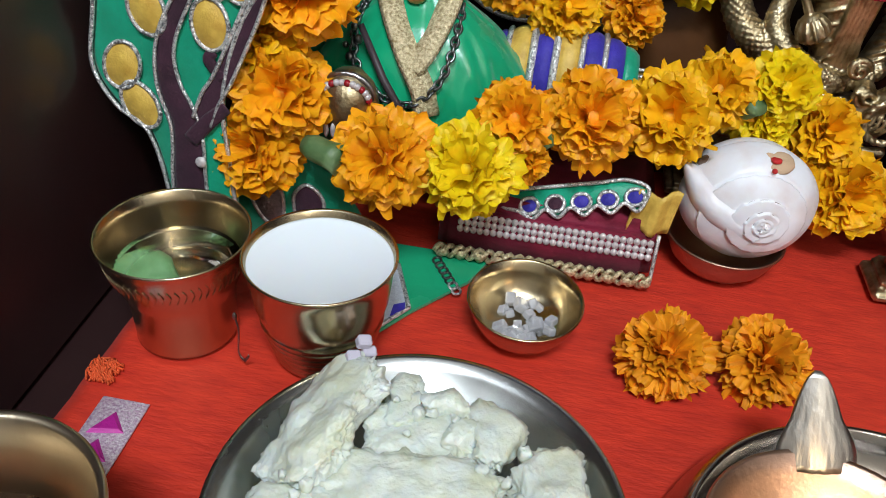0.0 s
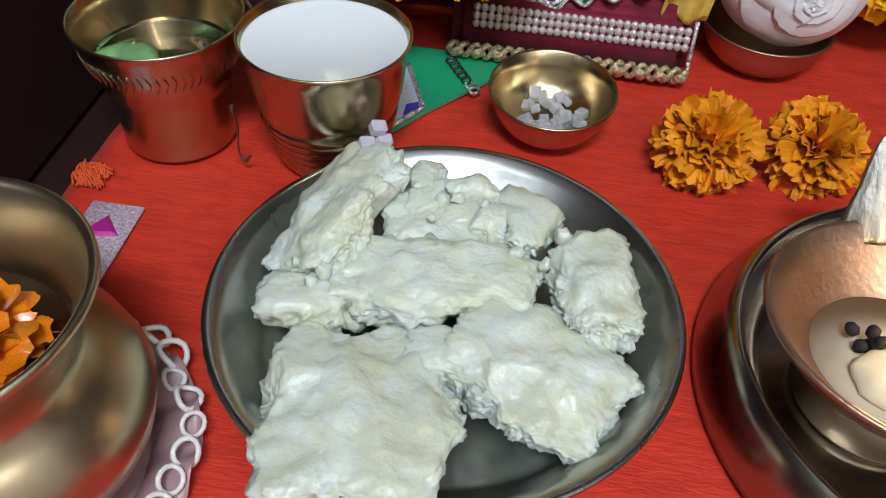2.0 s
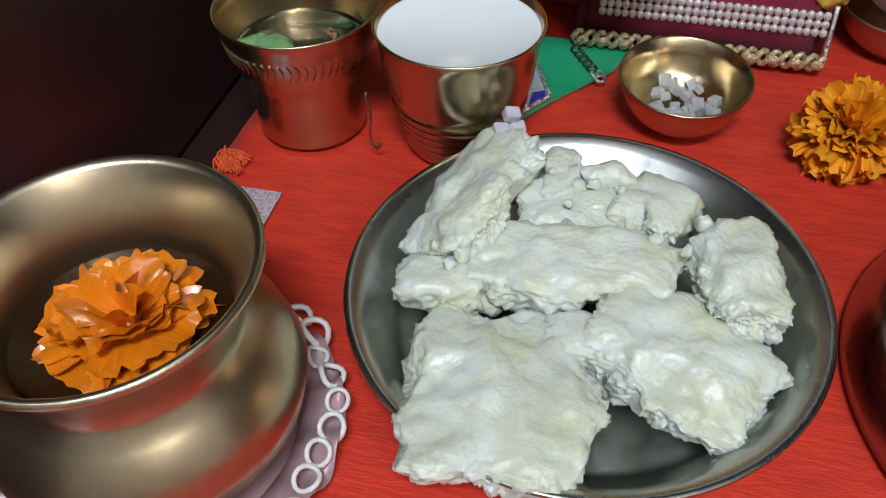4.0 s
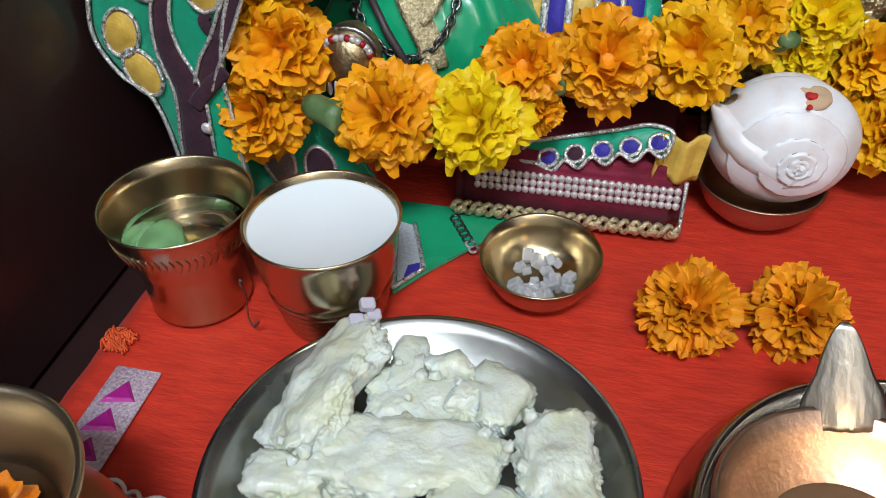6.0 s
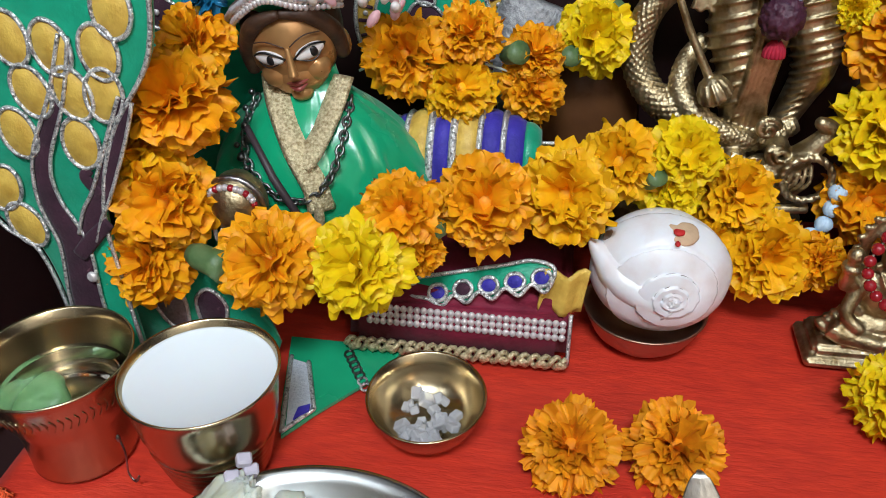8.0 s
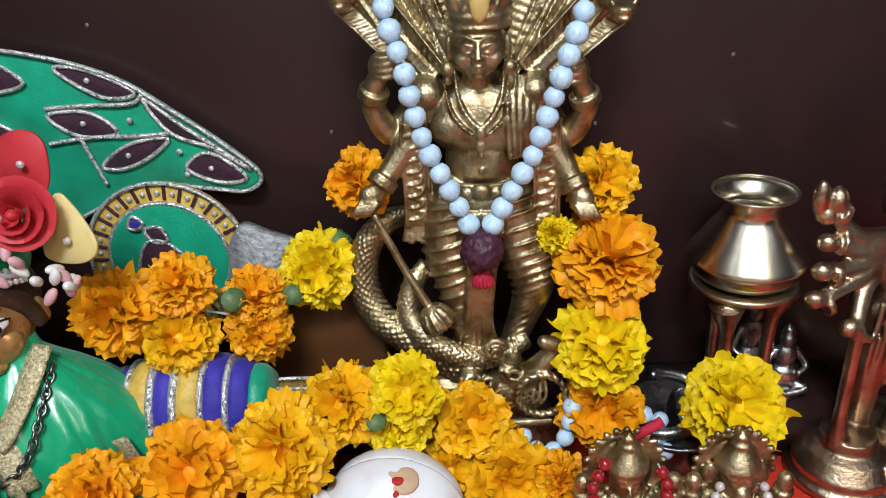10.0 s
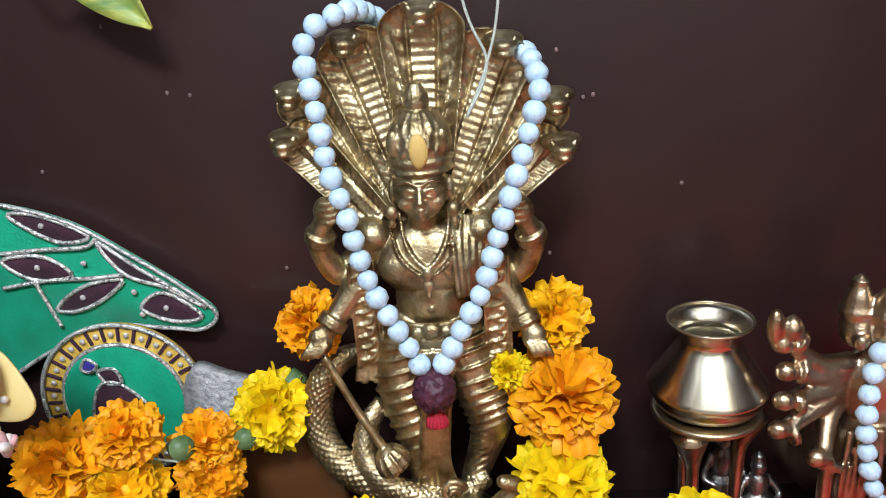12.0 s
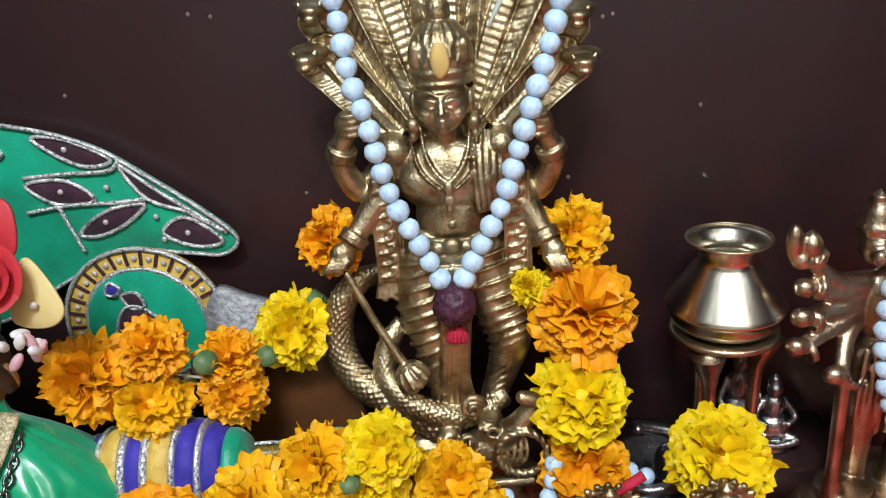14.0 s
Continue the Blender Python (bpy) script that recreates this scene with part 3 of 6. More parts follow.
for j in range(NV):
    for i in range(NU):
        bm.faces.new((g[j][i], g[j][i + 1], g[j + 1][i + 1], g[j + 1][i]))
grip = part("thumb_grip", bm, M_TIN, lamp, "grooved pale metal thumb grip", at=pose(0.0005, 0.0385, 0.0325, -27, -8, 3))
sol = grip.modifiers.new("thickness", "SOLIDIFY")
sol.thickness, sol.offset = 0.0035, 0
part("ghee", lathe([(0.0, 0.0163), (0.018, 0.0175), (0.0255, 0.0205), (0.0, 0.0208)], 40), M_OIL, lamp, "pool of melted ghee")
bm = bmesh.new()
ball(bm, (-0.001, -0.010, 0.0225), (0.015, 0.012, 0.0045), 24, lump=0.002, freq=150)
part("ghee_lump", bm, M_OIL, lamp)
bm = bmesh.new()
tube(bm, spline([(-0.004, -0.004, 0.021), (-0.001, -0.002, 0.026), (0.001, -0.001, 0.030)], 4), [0.0022, 0.0016, 0.001], 8)
part("wick", bm, M_CHAR, lamp, "charred black cotton wick")
for k in range(7):
    bm = bmesh.new()
    ball(bm, (-0.012 + random.uniform(-0.006, 0.006), 0.004 + random.uniform(-0.003, 0.003), 0.021 + 0.001 * k), 0.0022, 8, lump=0.0008, freq=300)
    part("black_grain", bm, M_CHAR, lamp)
part("flame", lathe([(0.0, 0.028), (0.0035, 0.031), (0.0045, 0.035), (0.003, 0.042), (0.0008, 0.050), (0.0, 0.052)], 20), M_FLAME, lamp, at=Matrix.Translation((0.0075, -0.002, -0.006)) @ Matrix.Diagonal((1.5, 1.5, 1.15, 1)))

# conch in its bowl
shell_bowl = thing("shell_bowl", (0.0785, 0.3695, 0.0), "small copper bowl holding the conch", "bowl")
part("body", lathe([(0.0, 0.0), (0.016, 0.0), (0.020, 0.0015), (0.026, 0.0075), (0.0295, 0.015), (0.0310, 0.0195), (0.0318, 0.0205), (0.0310, 0.0213), (0.0288, 0.0165), (0.025, 0.0095), (0.018, 0.004), (0.0, 0.003)], 64), M_COPPER, shell_bowl)
CC = Vector((0.0835, 0.366, 0.0455))
conch = thing("conch", CC, "white conch shell with a red mark and worn spiral", "shell")
GROW = math.log(1.85)


def shell_point(th, ph, lift=0.0):
    """The shell's skin: th is the angle from the spiral's tip, ph the turn round it; each whorl overlaps the next."""
    n = math.log(max(th, 0.02) / 0.21) / GROW - ph / (2 * math.pi)
    k = n - math.floor(n)
    fade = max(0.0, min(1.0, (2.0 - th) / 0.5))
    r = 1 + 0.050 * fade * (k - 0.5) - 0.035 * fade * math.exp(-((k - 0.03) / 0.05) ** 2) + 0.012 * noise.noise((th * 3, math.cos(ph) * 2, math.sin(ph) * 2))
    r += 0.03 * math.exp(-(th / 0.25) ** 2) + lift
    r *= 1 + 0.10 * max(0.0, -math.cos(ph + 0.5)) * min(1.0, th)
    return Vector((r * math.sin(th) * math.cos(ph) * 0.0325, -r * math.cos(th) * 0.0275, r * math.sin(th) * math.sin(ph) * 0.0305))


CR = Euler((radians(-4), 0, radians(7))).to_matrix().to_4x4()
bm = bmesh.new()
NT, NP = 150, 144
rows = [[bm.verts.new(shell_point(0.01 + (math.pi - 0.02) * j / NT, 2 * math.pi * i / NP)) for i in range(NP)] for j in range(NT + 1)]
for r0, r1 in zip(rows, rows[1:]):
    for i in range(NP):
        bm.faces.new((r0[i], r0[(i + 1) % NP], r1[(i + 1) % NP], r1[i]))
bm.faces.new(rows[0][::-1])
bm.faces.new(rows[-1])
part("shell", bm, M_CONCH, conch, at=CR)
for a0, a1, w in ((0.5, 4.0, 0.0005), (5.2, 9.8, 0.0007), (10.4, 15.2, 0.0006)):
    line = []
    for q in range(41):
        ph = a0 + (a1 - a0) * q / 40
        line.append(shell_point(0.21 * math.exp(GROW * (ph - 2 * math.pi) / (2 * math.pi)) * 1.85 ** 0.03, ph, -0.004))
    part("groove", tube(bmesh.new(), line, [0.0001, w, w * 0.6, w, 0.0001], 6), M_GROOVE, conch, "worn spiral groove", at=CR)
lipm = bmesh.new()
tube(lipm, spline([(-0.006, -0.004, -0.004), (-0.019, -0.009, 0.003), (-0.0285, -0.008, 0.0105), (-0.0375, -0.006, 0.0195)], 10), [0.026, 0.0195, 0.0120, 0.0008], 24, flat=0.62)
for v in lipm.verts:
    v.co += Vector((0, 0, 1)) * 0.0012 * noise.noise(v.co * 130)
part("lip", lipm, M_CONCH, conch, "pointed lip of the shell")
# solid brown lump marks where the shell opens
part("opening", ball(bmesh.new(), (-0.0240, -0.0030, 0.0195), (0.0070, 0.0050, 0.0045), 20, Euler((0.3, -0.2, 0)).to_matrix(), lump=0.001, freq=150), mat("brown_shell", (0.34, 0.25, 0.20), 0.7, bump=0.4), conch, "brown opening of the shell")
bm = bmesh.new()
ball(bm, (0.0035, -0.0090, 0.0286), (0.0092, 0.0064, 0.0022), 28, Euler((0.40, 0, 0)).to_matrix(), lump=0.0016, freq=130)
part("paste_mark", bm, M_SANDAL, conch, "sandal paste smear")
bm = bmesh.new()
ball(bm, (0.0030, -0.0110, 0.0302), (0.0027, 0.0022, 0.0014), 12, lump=0.0007, freq=500)
ball(bm, (0.0025, -0.0160, 0.0272), (0.0012, 0.0020, 0.0012), 10, lump=0.0004, freq=500)
part("red_mark", bm, M_RED, conch, "dab of vermilion")


# ---- flowers ----
def marigold(seed, material, layers=8, ruffle=1.0, narrow=1.0):
    """A double marigold of unit radius, facing +z: the core and rings of broad petals that rise, then roll outward."""
    rnd = random.Random(seed)
    petals = []
    for k in range(layers):
        f = k / (layers - 1)
        cnt = max(5, int(round(15 - 9 * f * f)))
        for i in range(cnt):
            a = 2 * math.pi * (i + 0.5 * (k % 2) + rnd.uniform(-0.4, 0.4)) / cnt
            e0 = radians(12 + 66 * f) + rnd.uniform(-0.22, 0.22)
            e1 = radians(-58 + 112 * f) + rnd.uniform(-0.6, 0.55)
            L = (1.02 - 0.22 * f) * rnd.uniform(0.82, 1.12)
            w = 0.31 * narrow * rnd.uniform(0.7, 1.3)
            ph, amp, waves = rnd.uniform(0, 6.28), ruffle * rnd.uniform(0.07, 0.16), rnd.uniform(3.4, 5.4)
            cup, tw = rnd.uniform(-0.10, 0.16), rnd.uniform(-0.45, 0.45)
            bm = bmesh.new()
            rows, p = [], Vector((0.10 * math.cos(a), 0.10 * math.sin(a), -0.12 + 0.20 * f))
            last = 0.0
            for s in (0.0, 0.35, 0.62, 0.82, 0.94, 1.0):
                e = e0 + (e1 - e0) * s ** 1.5
                out = Vector((math.cos(a) * math.cos(e), math.sin(a) * math.cos(e), math.sin(e)))
                p = p + out * (L * (s - last))
                last = s
                side = Vector((-math.sin(a), math.cos(a), 0))
                up = side.cross(out) * -1
                side2, up2 = side * math.cos(tw * s) + up * math.sin(tw * s), up * math.cos(tw * s) - side * math.sin(tw * s)
                ww = w * (0.22, 0.60, 0.92, 1.08, 1.08, 0.98)[len(rows)]
                row = []
                for q in range(7):
                    u = q / 3 - 1
                    notch = (0.035 * math.cos(u * 9 + ph) - 0.03 * u * u) * (1 if s > 0.9 else 0)
                    lift = amp * s * s * math.sin(u * waves + ph) + cup * u * u * s
                    row.append(bm.verts.new(p + out * notch + side2 * (u * ww) + up2 * lift))
                rows.append(row)
            for r0, r1 in zip(rows, rows[1:]):
                for q in range(6):
                    bm.faces.new((r0[q], r0[q + 1], r1[q + 1], r1[q]))
            petals.append(finish(bm, "petal", material))
    core = ball(bmesh.new(), (0, 0, -0.08), (0.34, 0.34, 0.28), 12)
    return finish(core, "marigold", material), petals


FLOWER = {}
for tone, mt in (("o", M_OR), ("a", M_OY), ("y", M_YF)):
    for s in range(4):
        FLOWER[tone, s] = marigold(10 * s + 3, mt, ruffle=1.0 + 0.3 * (s % 2))
LOOSE = [marigold(91 + s, M_DOR, layers=10, narrow=0.62, ruffle=0.9) for s in range(2)]
CALYX = finish(lathe([(0.0, 0.0), (0.0035, 0.0), (0.005, 0.004), (0.0052, 0.011), (0.0062, 0.016), (0.0, 0.016)], 12), "calyx", M_CALYX)


def bloom(kind, parent, label, at, name="marigold"):
    core, petals = kind
    o = part(name, core, None, parent, label, at=at)
    for p in petals:
        part("petal", p, None, o)
    return o


def flower_pose(p, r, facing):
    q = Vector(facing).normalized().to_track_quat("Z", "Y").to_matrix().to_4x4()
    return Matrix.Translation(p) @ q @ pose(0, 0, 0, 0, 0, random.uniform(0, 360)) @ Matrix.Diagonal((r * 0.93, r * 0.93, r * 0.93, 1))


def garland(label, base, flowers, calyxes=(), string=()):
    t = thing("marigold_garland", base, label, "garland")
    b = Vector(base)
    for k, (x, y, z, r, tone, facing) in enumerate(flowers):
        bloom(FLOWER[tone, (k * 7 + int(abs(x) * 1000)) % 4], t, {"o": "orange marigold", "a": "amber marigold", "y": "yellow marigold"}[tone], at=flower_pose(Vector((x, y, z)) - b, r, facing))
    for x, y, z, fx, fy, fz, s in calyxes:
        y += 0.010 if b.z > 0.04 else 0.0
        q = Vector((fx, fy, fz)).normalized().to_track_quat("Z", "Y").to_matrix().to_4x4()
        part("calyx", CALYX, None, t, "green flower base", at=Matrix.Translation(Vector((x, y, z)) - b) @ q @ Matrix.Diagonal((s, s, s, 1)))
    if string:
        part("string", tube(bmesh.new(), spline([Vector(p) - b for p in string], 6), 0.0007, 6), M_ROPE, t)
    return t


F1, F2, F3 = (0.1, -0.9, 0.5), (-0.3, -0.8, 0.5), (0.3, -0.75, 0.6)
garland("long garland of orange and yellow marigolds round the doll", (-0.02, 0.34, 0.034), [
    (-0.144, 0.340, 0.135, 0.0260, "o", (0.1, -0.6, 0.8)), (-0.162, 0.334, 0.112, 0.0235, "a", (-0.3, -0.8, 0.5)), (-0.149, 0.322, 0.092, 0.0240, "o", F1), (-0.161, 0.316, 0.062, 0.0225, "o", F2),
    (-0.096, 0.307, 0.074, 0.0245, "o", (-0.1, -0.85, 0.5)), (-0.057, 0.312, 0.072, 0.0235, "y", (0.0, -0.85, 0.5)), (-0.040, 0.333, 0.090, 0.0190, "o", F1), (-0.031, 0.333, 0.068, 0.0115, "o", (0.8, -0.5, 0.1)),
    (-0.004, 0.350, 0.087, 0.0240, "o", (0.1, -0.85, 0.5)), (0.033, 0.364, 0.087, 0.0245, "a", (-0.1, -0.8, 0.6)), (0.058, 0.390, 0.092, 0.0205, "a", F2), (0.089, 0.392, 0.098, 0.0185, "y", F1), (0.084, 0.392, 0.078, 0.0170, "y", F3),
    (0.119, 0.402, 0.070, 0.0205, "a", F3), (0.136, 0.389, 0.044, 0.0240, "a", (0.2, -0.9, 0.4)), (0.163, 0.390, 0.042, 0.0150, "o", (0.6, -0.8, 0.2)), (0.108, 0.392, 0.048, 0.017, "a", F1)],
    [(-0.133, 0.306, 0.076, 0.9, -0.3, -0.1, 1.25), (-0.021, 0.336, 0.081, -0.9, 0, -0.3, 1.1), (0.072, 0.385, 0.083, 0.3, -0.6, 0.7, 0.8)],
    [(-0.14, 0.345, 0.14), (-0.165, 0.34, 0.1), (-0.155, 0.325, 0.06), (-0.1, 0.315, 0.068), (-0.05, 0.322, 0.07), (0, 0.355, 0.08), (0.06, 0.395, 0.085), (0.12, 0.405, 0.06), (0.163, 0.395, 0.035)])
garland("garland of orange marigolds laid over the cushioned bolster", (-0.02, 0.42, 0.09), [
    (-0.053, 0.414, 0.133, 0.0225, "o", F1), (-0.022, 0.420, 0.143, 0.0170, "o", (0, -0.7, 0.7)), (-0.025, 0.413, 0.116, 0.0190, "a", F3), (0.011, 0.431, 0.129, 0.0165, "o", (0.2, -0.7, 0.7)), (0.012, 0.428, 0.111, 0.0175, "o", (0.5, -0.8, 0.3)),
    (0.041, 0.450, 0.134, 0.0215, "y", (0.0, -0.9, 0.4))],
    [(-0.004, 0.420, 0.128, 0.5, -0.7, 0.4, 1.0), (-0.039, 0.412, 0.126, -0.4, -0.8, 0.3, 0.9), (0.055, 0.452, 0.148, -0.6, -0.2, -0.7, 1.3), (0.027, 0.436, 0.122, 0.2, -0.8, 0.4, 0.9)],
    [(-0.08, 0.42, 0.12), (-0.056, 0.42, 0.13), (-0.02, 0.423, 0.127), (0.012, 0.433, 0.118), (0.041, 0.455, 0.13)])
tagged(bloom(FLOWER["o", 2], None, "", at=flower_pose((-0.146, 0.372, 0.150), 0.019, (-0.3, -0.7, 0.6))), "orange marigold tucked behind the doll's shoulder", "flower")
garland("garland of orange and yellow marigolds beside the brass statue", (0.185, 0.43, 0.05), [
    (0.187, 0.452, 0.177, 0.0180, "a", (0.2, -0.9, 0.3)), (0.189, 0.438, 0.142, 0.0270, "o", (0.2, -0.6, 0.8)), (0.163, 0.440, 0.156, 0.0100, "y", (-0.3, -0.9, 0.3)), (0.186, 0.424, 0.102, 0.0240, "y", (0.0, -0.7, 0.7)), (0.187, 0.420, 0.063, 0.0225, "o", (0, -0.9, 0.4))],
    [(0.188, 0.447, 0.170, 0.1, -0.5, -0.8, 1.1), (0.186, 0.428, 0.120, 0.1, -0.3, -0.8, 1.1)], [(0.187, 0.455, 0.18), (0.19, 0.442, 0.14), (0.187, 0.428, 0.1), (0.187, 0.424, 0.05)])
tagged(bloom(FLOWER["o", 1], None, "", at=flower_pose((0.066, 0.452, 0.181), 0.0175, (-0.5, -0.8, 0.3))), "orange marigold tucked behind the statue's arm", "flower")
tagged(bloom(FLOWER["y", 3], None, "", at=flower_pose((0.249, 0.402, 0.078), 0.0245, (0.0, -0.8, 0.6))), "yellow marigold resting on the twin brass figurine", "flower")
tagged(bloom(FLOWER["y", 1], None, "", at=flower_pose((0.190, 0.321, 0.017), 0.0215, (-0.1, -0.3, 0.9))), "yellow marigold on the red cloth", "flower", "loose marigolds")
for s, (x, y) in enumerate(((0.0445, 0.2725), (0.0885, 0.279))):
    tagged(bloom(LOOSE[s], None, "", at=flower_pose((x, y, 0.0150), 0.0215, (-0.1 + 0.25 * s, -0.42, 0.9))), "loose orange marigold lying on the red cloth", "flower", "loose marigolds")
bloom(marigold(5, mat("wet_petals", (0.85, 0.27, 0.01), 0.2, col2=(0.7, 0.14, 0.005), scale=60, island=0.25, coat=0.4), ruffle=0.8), pot, "wet orange marigold afloat", at=Matrix.Translation((0.002, 0.0, 0.0500)) @ Matrix.Diagonal((0.0215, 0.0215, 0.0150, 1)), name="floating_flower")


# ---- throne: cushion, embroidered panels ----
seat = thing("cushion", (-0.015, 0.395, 0.0), "maroon velvet cushion edged with rhinestones and gold braid", "cushion")
pad = slab(bmesh.new(), -0.058, 0.055, -0.052, 0.062, 0.001, 0.034, 0.006, 4)
for v in pad.verts:
    if v.co.y < -0.03:
        v.co.y -= 0.010 * (1 - v.co.z / 0.034)
part("pad", pad, M_MAROON, seat)
STUD = finish(ball(bmesh.new(), (0, 0, 0), (0.0017, 0.0013, 0.0017), 8), "rhinestone", M_STONE)
for r in range(3):
    for k in range(29):
        part("rhinestone", STUD, None, seat, at=Matrix.Translation((-0.046 + k * 0.0035, -0.0625 + 0.0100 * (0.0190 + 0.0036 * r) / 0.034, 0.0190 + 0.0036 * r)) @ Matrix.Diagonal((1.12, 1.3, 1.25, 1)))
bm = bmesh.new()
for s in (0, 1):
    tube(bm, [Vector((-0.058 + 0.113 * k / 90, -0.0622 - 0.0014 * math.cos(k * 0.75 + s * math.pi), 0.0072 + 0.0034 * math.sin(k * 0.75 + s * math.pi))) for k in range(91)], 0.0015, 6)
for k in range(12):
    ball(bm, (-0.053 + k * 0.0096, -0.0640, 0.0070), (0.0032, 0.0014, 0.0024), 10)
part("gold_braid", bm, M_GOLD, seat, "twisted gold braid")
bm = bmesh.new()
tube(bm, [Vector((0.0556, -0.0600 + 0.0085 * k / 6, 0.004 + 0.026 * k / 6)) for k in range(7)], 0.0011, 6)
part("edge_cord", bm, M_CORD, seat)


def embroidery(t, m, patches, cords, studs=(), cord_r=0.0011):
    """Raised patches (outline, material), cords (line, closed) and glass studs on a panel's plane."""
    for k, (o, mt) in enumerate(patches):
        line = [(p.x, p.y) for p in spline([(a, b, 0) for a, b in o], 5, True)]
        pt = part("patch", sheet(line, 0.0012, 0.001), mt, t, at=m @ Matrix.Translation((0, -0.0024, 0)))
        part("patch_cord", tube(bmesh.new(), [Vector((a, -0.0014, b)) for a, b in line], cord_r, 6, True), M_CORD, pt)
    for o, closed in cords:
        line = spline([(a, -0.0040, b) for a, b in o], 6, closed)
        part("cord", tube(bmesh.new(), line, cord_r, 6, closed), M_CORD, t, at=m)
    for a, b in studs:
        part("stud", STUD, None, t, "small glass stud", at=m @ Matrix.Translation((a, -0.0044, b)))


# wing on the back panel
wing = thing("peacock_wing", (-0.06, 0.4985, 0.15), "green silk wing with plum leaf patches and silver cord", "wall hanging")
B = Vector((-0.06, 0, 0.15))
loc = lambda pts: [(a - B.x, b - B.z) for a, b in pts]
OUT = loc([(-0.225, 0.215), (-0.20, 0.245), (-0.150, 0.247), (-0.103, 0.240), (-0.065, 0.227), (-0.035, 0.206), (-0.010, 0.186), (0.005, 0.170), (-0.004, 0.161), (-0.025, 0.163), (-0.060, 0.166), (-0.097, 0.150), (-0.15, 0.125), (-0.21, 0.14)])
part("panel", sheet([(p.x, p.y) for p in spline([(a, b, 0) for a, b in OUT], 6, True)], 0.0024), M_GREENF, wing)
embroidery(wing, Matrix(), [
    (loc([(-0.097, 0.233), (-0.080, 0.232), (-0.056, 0.219), (-0.074, 0.217)]), M_PLUM), (loc([(-0.107, 0.208), (-0.084, 0.209), (-0.070, 0.197), (-0.092, 0.196)]), M_PLUM),
    (loc([(-0.083, 0.178), (-0.066, 0.190), (-0.043, 0.193), (-0.056, 0.182), (-0.072, 0.176)]), M_PLUM), (loc([(-0.053, 0.216), (-0.034, 0.200), (0.000, 0.1735), (-0.019, 0.1865), (-0.041, 0.196)]), M_PLUM),
    (loc([(-0.036, 0.1755), (-0.022, 0.184), (-0.003, 0.169), (-0.019, 0.1665)]), M_PLUM), (loc([(-0.160, 0.236), (-0.135, 0.240), (-0.115, 0.226), (-0.140, 0.222)]), M_PLUM), (loc([(-0.175, 0.205), (-0.150, 0.210), (-0.125, 0.196), (-0.15, 0.190)]), M_PLUM)],
    [(OUT, True), (loc([(-0.107, 0.212), (-0.084, 0.213), (-0.060, 0.213), (-0.052, 0.218)]), False), (loc([(-0.110, 0.192), (-0.085, 0.195), (-0.060, 0.195), (-0.041, 0.196)]), False), (loc([(-0.092, 0.196), (-0.087, 0.180), (-0.083, 0.167)]), False)],
    loc([(-0.080, 0.2265), (-0.062, 0.204), (-0.067, 0.184), (-0.038, 0.1855), (-0.022, 0.175), (-0.088, 0.203), (-0.036, 0.172)]), 0.0013)

# round medallion standing before the wing
medal = thing("medallion", (-0.052, 0.4885, 0.0715), "round green medallion with gold ring and embroidered peacock", "ornament")
circ = lambda r, n=48, cz=0.053: [(r * math.cos(2 * math.pi * k / n), cz + r * math.sin(2 * math.pi * k / n)) for k in range(n)]
part("ring", sheet(circ(0.0465), 0.003), M_YEL, medal)
part("disc", sheet(circ(0.0345), 0.002), M_GREENF, medal, at=(0, -0.0032, 0))
for r in (0.0465, 0.0345):
    part("cord", tube(bmesh.new(), [Vector((a, -0.0040, b)) for a, b in circ(r)], 0.0014, 6, True), M_CORD, medal)
for k in range(30):
    a = 2 * math.pi * k / 30
    bm = slab(bmesh.new(), 0.0365, 0.0448, -0.0044, -0.0028, -0.0009, 0.0009, 0.0003, 1)
    part("bar", bm, M_PLUM, medal, at=Matrix.Translation((0, 0, 0.053)) @ pose(0, 0, 0, 0, -math.degrees(a), 0), smooth=False)
    part("stud", STUD, None, medal, "small glass stud", at=(0.0405 * math.cos(a + 0.1), -0.0036, 0.053 + 0.0405 * math.sin(a + 0.1)))
embroidery(medal, Matrix.Translation((0, -0.0032, 0.053)), [([(-0.018, -0.012), (-0.012, 0.010), (0.0, 0.012), (0.014, -0.002), (0.018, -0.014), (0, -0.018)], M_PLUM), ([(-0.006, 0.012), (-0.010, 0.020), (-0.001, 0.021), (0.002, 0.013)], M_PLUM),
           ([(-0.006, -0.006), (0.004, -0.004), (0.008, -0.014), (-0.004, -0.022)], M_BLUE), ([(-0.019, 0.022), (-0.015, 0.028), (-0.010, 0.024), (-0.014, 0.020)], M_BLUE)], [])
lace = thing("silver_lace", (0.004, 0.482, 0.09), "folded silver lace cloth beside the medallion", "cloth")
part("fold", sheet([(p.x, p.y) for p in spline([(-0.02, 0.02, 0), (-0.012, 0.056, 0), (0.006, 0.052, 0), (0.030, 0.040, 0), (0.032, 0.01, 0), (0.0, -0.085, 0)], 5, True)], 0.006, 0.004), mat("silver_grey_lace", (0.42, 0.42, 0.42), 0.5, 0.3, col2=(0.2, 0.2, 0.21), scale=260, bump=1.0, bscale=500), lace)
tail = thing("brown_satin_drape", (0.045, 0.470, 0.0), "brown satin drape hanging behind the marigolds", "cloth")
